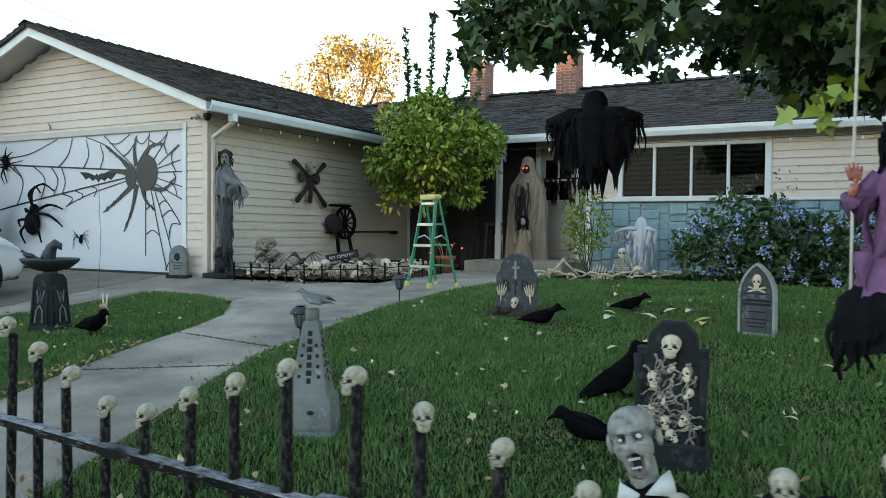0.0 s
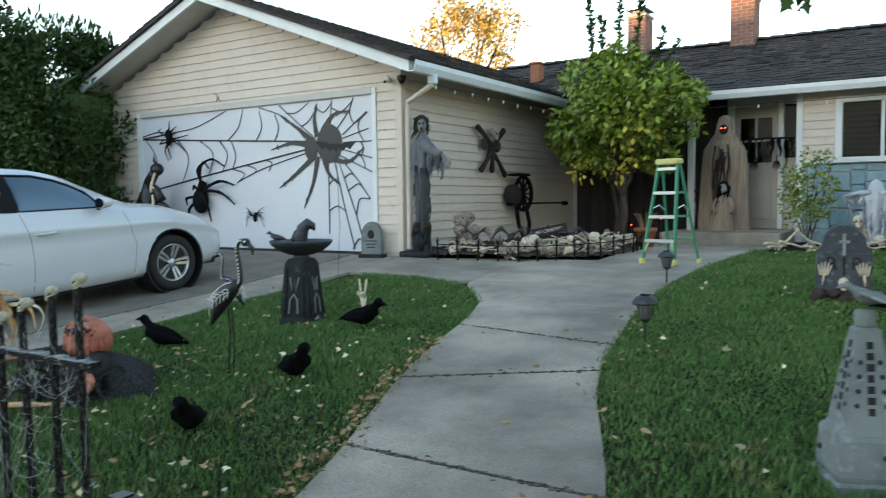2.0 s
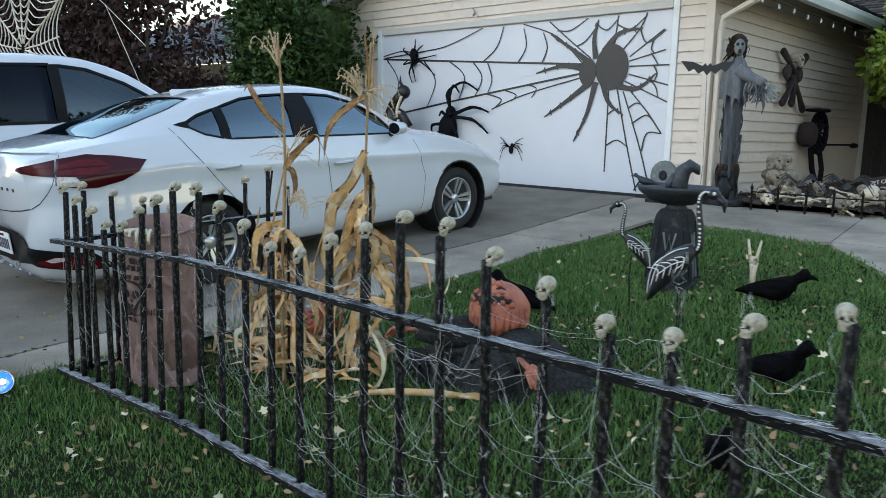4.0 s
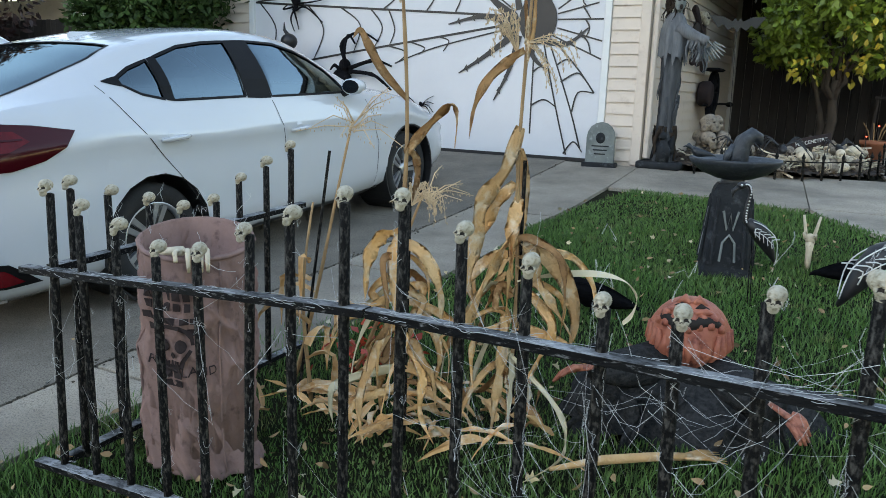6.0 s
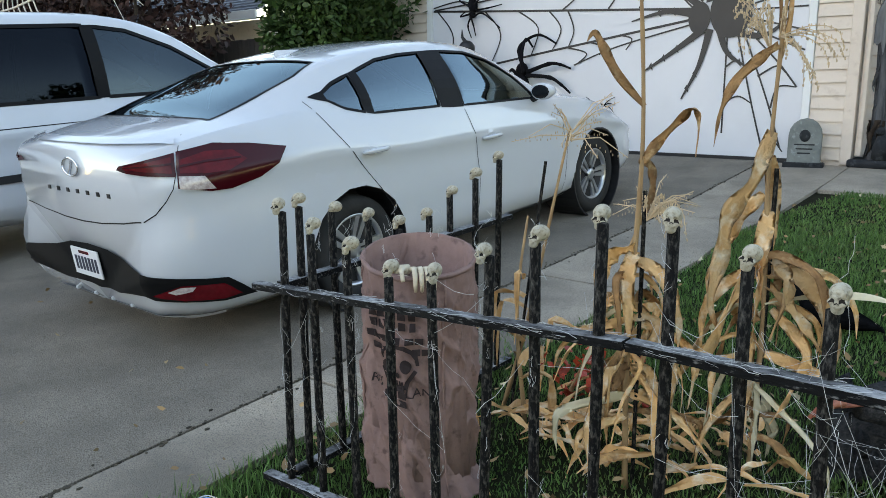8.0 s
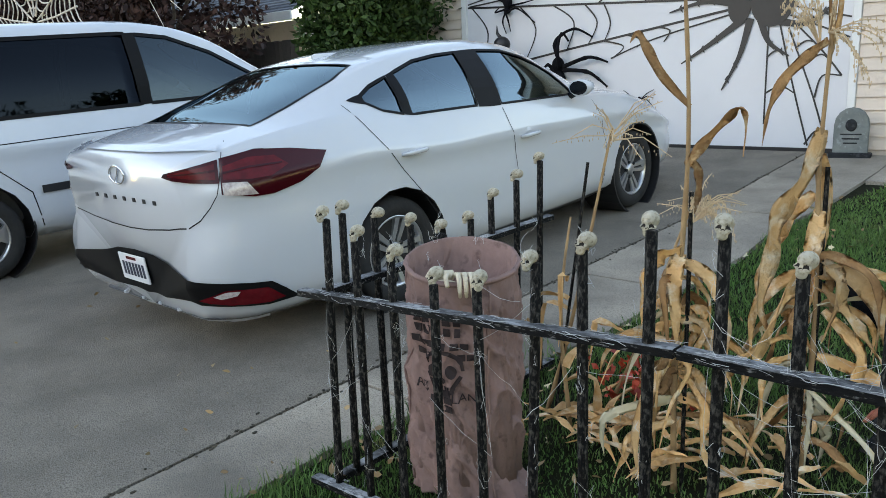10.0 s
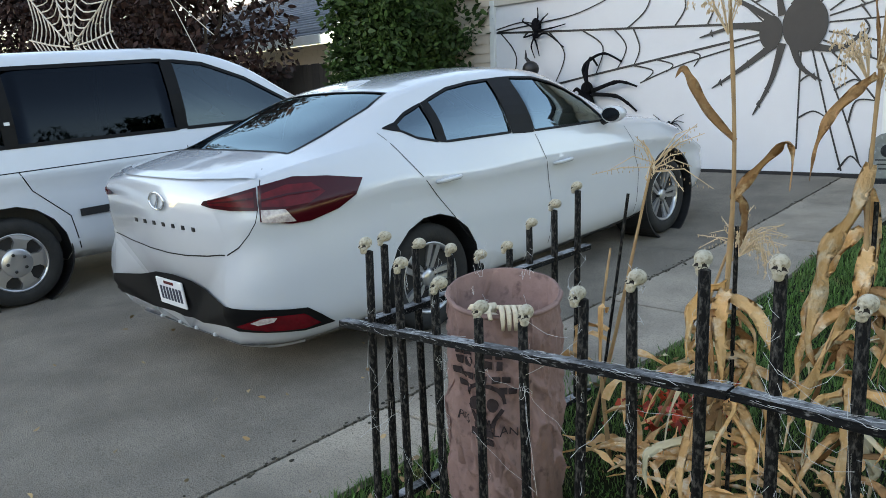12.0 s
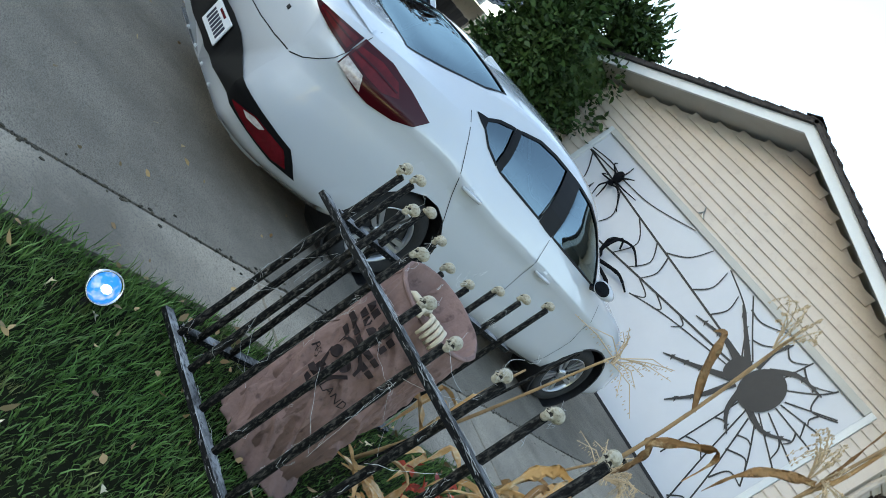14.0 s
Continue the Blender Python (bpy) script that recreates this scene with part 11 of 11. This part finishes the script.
def bin_r(a, z):
    t = z / BH
    w = 0.012 * math.sin(5 * a + ph[0] + 3 * t) * (1 - 0.6 * t) + 0.008 * math.sin(9 * a + ph[1] - 8 * t) + 0.006 * math.sin(14 * a + ph[2] + 11 * t) * (1 - t) + 0.007 * math.sin(23 * t + 2 * a + ph[3])
    n3 = noise.noise(Vector((3.2 * math.cos(a), 3.2 * math.sin(a), 5 * t))) * 0.016 + abs(noise.noise(Vector((7 * math.cos(a + t), 7 * math.sin(a + t), 10 * t + 4)))) * 0.016
    cr = 0.0
    for k in range(3):
        q = 1.9 ** k
        v = noise.noise(Vector((2.6 * q * math.cos(a + 1.6 * t), 2.6 * q * math.sin(a + 1.6 * t), 4.2 * q * t + 9 * k)))
        cr += (0.42 - abs(v) ** 0.75) * 0.042 / q ** 1.4
    w = w * 0.4 + n3 * 0.35 + cr - 0.012
    sqr = 0.012 * math.cos(4 * (a - 0.7))
    return BR * (1.0 - 0.05 * (1 - t)) + w * min(1, 4 * (1 - t) + 0.25) + sqr * (1 - t) + (0.06 * max(0, 0.16 - t) / 0.16 * max(0, math.sin(2 * a + 1.6)))


def bin_pt(a, z, off=0.0):
    r = bin_r(a, z) + off
    tip = 0.035 * math.cos(a + 0.85) * (z / BH) ** 3
    return (r * math.cos(a), r * math.sin(a), z - tip)


fb = thing("fabric_bin", pose(BX, BY, bz0), "brown wrinkled fabric bin with faded dark print, standing on the grass", "fabric bin")
G = Geo()
NA, NZ = 220, 120
rows = []
for i in range(NZ + 1):
    z = BH * i / NZ
    rows.append([bin_pt(2 * math.pi * j / NA, z) for j in range(NA)])
for z, off in ((BH + 0.004, -0.002), (BH, -0.006), (BH * 0.6, -0.006), (0.05, -0.008)):
    rows.append([tuple(Vector(bin_pt(2 * math.pi * j / NA, min(z, BH), off)) + Vector((0, 0, max(0.0, z - BH)))) for j in range(NA)])
G.loft(rows)
part("body", G, BROWNCLOTH, fb, smooth=True)
part("rim_hem", Geo().tube([bin_pt(2 * math.pi * j / 64, BH - 0.006, 0.002) for j in range(65)], 0.007, 8, False), BROWNCLOTH, fb, "stitched wire hem", smooth=True)
for a in (-2.3, -0.4, 1.1, 2.7):
    part("seam", Geo().tube([bin_pt(a, 0.02 + (BH - 0.04) * i / 20, 0.002) for i in range(21)], 0.004, 6), BROWNCLOTH, fb, smooth=True)
FA = -1.25


def ink(poly, label=""):
    """Print on the cloth: a flat outline in u (along the girth) and z."""
    out = []
    for u, z in poly:
        out.append(bin_pt(FA + u / BR, z, 0.009))
    k = len(out)
    G = Geo()
    G.v = out + [bin_pt(FA + u / BR, z, 0.006) for u, z in poly]
    G.f = [tuple(range(k)), tuple(range(2 * k - 1, k - 1, -1))] + [(i, (i + 1) % k, k + (i + 1) % k, k + i) for i in range(k)]
    return part("print", G, BROWNSHADE, fb, label, fix=False)


def bar(u0, u1, z0, z1):
    n = max(1, int((u1 - u0) / 0.02))
    ink([(u0 + (u1 - u0) * i / n, z0) for i in range(n + 1)] + [(u1 - (u1 - u0) * i / n, z1) for i in range(n + 1)])


for u0, u1 in ((-0.10, -0.075), (-0.068, -0.04), (-0.032, -0.005), (0.004, 0.03), (0.04, 0.062)):
    bar(u0, u1, 0.625, 0.655)
    bar(u0 + 0.004, u1, 0.59, 0.617)
for z, spans2 in ((0.545, ((-0.125, -0.08), (-0.07, -0.035), (-0.028, 0.015), (0.03, 0.055), (0.06, 0.085))), (0.505, ((-0.11, -0.075), (-0.068, -0.04), (0.05, 0.075), (0.08, 0.105))), (0.355, ((-0.05, -0.01), (0.0, 0.03))), (0.325, ((-0.03, 0.03),))):
    for u0, u1 in spans2:
        bar(u0, u1, z, z + 0.022)
oval_uv = lambda cu, cz, ru, rz, n=20: [(cu + ru * math.cos(2 * math.pi * i / n), cz + rz * math.sin(2 * math.pi * i / n)) for i in range(n)]
for cu, cz, ru, rz in ((-0.025, 0.435, 0.018, 0.022), (0.03, 0.435, 0.018, 0.022), (0.002, 0.40, 0.007, 0.011)):
    ink(oval_uv(cu, cz + 0.035, ru, rz))
ink([(u, z + 0.035) for u, z in [(-0.065, 0.45), (-0.055, 0.485), (-0.02, 0.505), (0.03, 0.505), (0.065, 0.48), (0.072, 0.44), (0.062, 0.44), (0.055, 0.47), (0.025, 0.492), (-0.018, 0.492), (-0.047, 0.474), (-0.055, 0.45)]])
ink([(u, z + 0.035) for u, z in [(-0.06, 0.42), (-0.035, 0.375), (-0.03, 0.355), (0.035, 0.355), (0.042, 0.38), (0.066, 0.42), (0.056, 0.425), (0.03, 0.385), (0.024, 0.368), (-0.02, 0.368), (-0.026, 0.385), (-0.05, 0.425)]])
for k in range(4):
    bar(-0.018 + 0.011 * k, -0.012 + 0.011 * k, 0.392, 0.415)
tw = Geo()
for word, u, z in (("RES", -0.09, 0.385), ("LAND", 0.085, 0.365)):
    me = words(word, 0.042, 0.0)
    k = len(tw.v)
    tw.v += [bin_pt(FA + (u + v.co.x) / BR, z + v.co.y, 0.008) for v in me.vertices]
    tw.f += [tuple(i + k for i in p.vertices) for p in me.polygons]
    bpy.data.meshes.remove(me)
part("lettering", tw, BROWNSHADE, fb, "faded dark printed letters", fix=False)
bar(-0.035, 0.025, 0.378, 0.40)

sk_r = thing("rising_skeleton", pose(BX - 0.10, BY + 0.01, bz0), "cream plastic skeleton crouching in the fabric bin, arm over rim", "skeleton")
SKULL_BIG = skull_mesh("skull_big", 72, 54, WHITEBONE, False, 0.30)
ms = pose(-0.02, -0.01, 1.01, 8, 0, -32)
part("skull", SKULL_BIG, WHITEBONE, sk_r, "weathered cream skull", at=ms)
for row_z, n_t in ((-0.082, 10), (-0.099, 9)):
    row = Geo()
    for i in range(n_t):
        a = math.pi * (1.08 + 0.84 * (i + 0.5) / n_t)
        row.box((0.031, -0.0042, -0.008), (0.039, 0.0042, 0.007), ms @ pose(0, -0.052, row_z, 0, 0, math.degrees(a)), ch=0.002)
    part("teeth", row, WHITEBONE, sk_r)
jw = arc_pts([(0.050, 0.005, -0.030), (0.048, 0.0, -0.082), (0.036, -0.040, -0.106), (0.018, -0.072, -0.112), (0.0, -0.080, -0.113), (-0.018, -0.072, -0.112), (-0.036, -0.040, -0.106), (-0.048, 0.0, -0.082), (-0.050, 0.005, -0.030)], 5)
part("jaw", Geo().tube([ms @ p for p in jw], 0.0075, 10, flat=1.9), WHITEBONE, sk_r, smooth=True)
for i in range(6):
    part("vertebra", Geo().lathe([(0.014, -0.010), (0.024, -0.008), (0.024, 0.008), (0.014, 0.010)], 12, pose(0.02, 0.01, 0.93 - 0.024 * i)), WHITEBONE, sk_r, smooth=True)
for q in (-1, 1):
    part("collarbone", Geo().tube(arc_pts([(-0.02, q * 0.01 - 0.01, 0.835), (0.0, q * 0.06, 0.855), (0.03, q * 0.12, 0.845)], 4), 0.011, 8), WHITEBONE, sk_r, smooth=True)
    part("upper_arm", Geo().tube([(0.03, q * 0.125, 0.845), (0.05, q * 0.13, 0.66), (0.05, q * 0.12, 0.52)], [0.018, 0.012, 0.016], 8), WHITEBONE, sk_r, smooth=True)
for i in range(5):
    z = 0.775 - 0.04 * i
    w = 0.075 + 0.009 * i
    for q in (-1, 1):
        part("rib", Geo().tube(arc_pts([(0.03, 0, z + 0.01), (0.04, q * w, z), (-0.02, q * w * 1.05, z - 0.02), (-0.055, q * 0.012, z - 0.015)], 4), 0.007, 6), WHITEBONE, sk_r, smooth=True)
part("spine", Geo().tube([(0.02, 0.01, 0.78), (0.035, 0, 0.6), (0.03, 0, 0.46)], 0.02, 8), WHITEBONE, sk_r, smooth=True)
part("breastbone", Geo().tube([(-0.05, 0, 0.83), (-0.058, 0, 0.64)], 0.014, 8), WHITEBONE, sk_r, smooth=True)
near, side_ = Vector((0.66, -0.75, 0)), Vector((0.75, 0.66, 0))
rim = lambda f, r, z: Vector((0.10, -0.01, 0)) + near * f + side_ * r + Vector((0, 0, z))
fa = Geo().tube([rim(-0.02, -0.10, 0.50), rim(0.06, -0.13, 0.70), rim(0.13, -0.10, BH - 0.02), rim(0.165, -0.03, BH - 0.012)], [0.013, 0.012, 0.012, 0.016], 9)
for i in range(4):
    r = -0.012 + 0.019 * i
    fa.tube([rim(0.165, r - 0.01, BH - 0.012), rim(0.195, r, BH - 0.004), rim(0.222, r + 0.003, BH - 0.016), rim(0.228, r + 0.004, BH - 0.045), rim(0.222, r + 0.004, BH - 0.068)], [0.008, 0.0085, 0.0085, 0.007, 0.005], 7)
fa.tube([rim(0.16, -0.04, BH - 0.01), rim(0.20, -0.05, BH - 0.01), rim(0.222, -0.045, BH - 0.035)], 0.007, 7)
part("forearm", fa, WHITEBONE, sk_r, "cream arm gripping the rim", smooth=True)
for ob in sk_r.children:
    if not ob.name.startswith("forearm"):
        ob.location.z -= 0.42

# ---- blue spot lamp ----
sl = thing("spot_lamp", on(-9.09, 1.48, 0, 0.0), "black garden spot lamp with a glowing blue lens on a stake", "spot lamp")
part("stake", Geo().tube([(0, 0, -0.05), (0, 0, 0.065)], 0.010, 8), BLACKPLASTIC, sl)
mm = pose(0, 0, 0.093, 62, 0, 80) @ Matrix.Scale(0.92, 4)
part("housing", Geo().lathe([(0.02, -0.09), (0.045, -0.08), (0.058, -0.02), (0.062, 0.012), (0.056, 0.014), (0.054, 0.0)], 24, mm), CHROME, sl, smooth=True)
BLUELENS = glow("blue_lens", (0.01, 0.22, 0.7), 0.13)
nt = BLUELENS.node_tree
spots, ramp = nt.nodes.new("ShaderNodeTexNoise"), nt.nodes.new("ShaderNodeValToRGB")
spots.inputs["Scale"].default_value = 34.0
ramp.color_ramp.elements[0].position, ramp.color_ramp.elements[0].color = 0.5, (0.005, 0.25, 0.8, 1)
ramp.color_ramp.elements[1].position, ramp.color_ramp.elements[1].color = 0.74, (0.75, 0.85, 1.0, 1)
nt.links.new(nt.nodes.new("ShaderNodeTexCoord").outputs["Object"], spots.inputs["Vector"])
nt.links.new(spots.outputs["Fac"], ramp.inputs["Fac"])
nt.links.new(ramp.outputs["Color"], nt.nodes["Principled BSDF"].inputs["Emission Color"])
part("lens", Geo().lathe([(0.055, 0.002), (0.045, 0.012), (0.02, 0.018), (0.002, 0.019)], 24, mm), BLUELENS, sl, "glowing cyan-blue speckled lens", smooth=True)
part("diode", Geo().ball((0.003, 0, 0.017), (0.021, 0.017, 0.006), 9, 5, mm), glow("white_diode", (0.7, 0.93, 1.0), 0.5), sl, smooth=True)

# ---- beyond the drive: neighbour's roof, board fence, rope web, wires ----
nb = thing("neighbour_house", pose(-30, 14, 0), "neighbour's house with a low grey shingle roof and white fascia", "house")
part("wall", Geo().box((-6, -1.2, 0.2), (6.5, 8, 3.2)), SIDING, nb)
rs2 = random.Random(2)
for i in range(22):
    t0, t1 = i / 22, (i + 1) / 22
    y0, z0, y1, z1 = -2.0 + 5.0 * t0, 3.34 + 2.3 * t0, -2.0 + 5.0 * t1, 3.34 + 2.3 * t1
    part("roof_course", Geo().loft([[(-7.5, y0, z0 + 0.03), (7.2 - 2.6 * t0, y0, z0 + 0.03), (7.2 - 2.6 * t0, y0, z0 - 0.03), (-7.5, y0, z0 - 0.03)], [(-7.5, y1 + 0.1, z1 + 0.02), (7.2 - 2.6 * t1, y1 + 0.1, z1 + 0.02), (7.2 - 2.6 * t1, y1 + 0.1, z1 - 0.03), (-7.5, y1 + 0.1, z1 - 0.03)]]), GREYROOF, nb)
part("fascia", Geo().box((-7.5, -2.06, 3.10), (7.2, -2.0, 3.33), ch=0.01), TRIM, nb)
part("window_frame", Geo().box((-2, -1.26, 1.2), (0.5, -1.2, 2.6), ch=0.01), TRIM, nb)
part("window_pane", Geo().box((-1.9, -1.28, 1.3), (0.4, -1.262, 2.5)), WINGLASS, nb)
bf = thing("board_fence", pose(-24.5, 10.8, g(-24, 10.8)), "dark weathered wooden board fence between the gardens", "fence")
bm_ = Geo().box((-0.07, -0.012, 0), (0.07, 0.012, 1.85), ch=0.004).mesh("board")
for i in range(52):
    part("board", bm_, DARKWOOD, bf, at=pose(-4 + 0.145 * i + rs2.uniform(-0.003, 0.003), rs2.uniform(-0.006, 0.006), rs2.uniform(-0.015, 0.015)))
for z in (0.4, 1.5):
    part("rail", Geo().box((-4.1, 0.012, z), (3.6, 0.05, z + 0.09)), DARKWOOD, bf)

rw = thing("rope_web", pose(-25.17, 7.0, 3.03), "large white rope spider web stretched before the plum tree", "spider web")
spokes = [(radians(a), L) for a, L in ((90, 1.6), (62, 1.9), (22, 3.4), (4, 2.2), (-10, 3.6), (-28, 1.5), (-60, 1.3), (-100, 1.3), (-140, 1.6), (172, 2.6), (150, 3.0), (118, 2.2))]
for a, L in spokes:
    part("radial_rope", Geo().tube([(0.15 * math.cos(a), 0, 0.15 * math.sin(a)), (L * 0.5 * math.cos(a), 0, L * 0.5 * math.sin(a) - 0.03), (L * math.cos(a), 0, L * math.sin(a))], 0.02, 6), ROPE, rw)
for k in range(1, 9):
    for (a, L), (b, M) in zip(spokes, spokes[1:] + spokes[:1]):
        ra, rb2 = min(L, 0.17 + 0.23 * k * L / 2.1), min(M, 0.17 + 0.23 * k * M / 2.1)
        if ra >= L or rb2 >= M:
            continue
        p, q = Vector((ra * math.cos(a), 0, ra * math.sin(a))), Vector((rb2 * math.cos(b), 0, rb2 * math.sin(b)))
        mid = (p + q) / 2 * 0.88
        part("spiral_rope", Geo().tube(arc_pts([p, mid, q], 3), 0.015, 5), ROPE, rw)
for k in range(2):
    part("anchor_rope", Geo().tube([(3.4 * math.cos(0.38), 0, 3.4 * math.sin(0.38)), (4.6, 0, 0.6), (5.6, 0.3, -0.2 - k)], 0.006, 5), ROPE, rw)

shape("power_line", Geo().tube([(-50, 26, 17.6), (-38.84, 26, 13.1), (-31.4, 26, 10.0), (-20, 26, 5.6), (-14.5, 26, 3.6), (-14.4, 26, -0.05)], 0.012, 5), BLACKPLASTIC, "thin overhead power line above the roof", "power line")
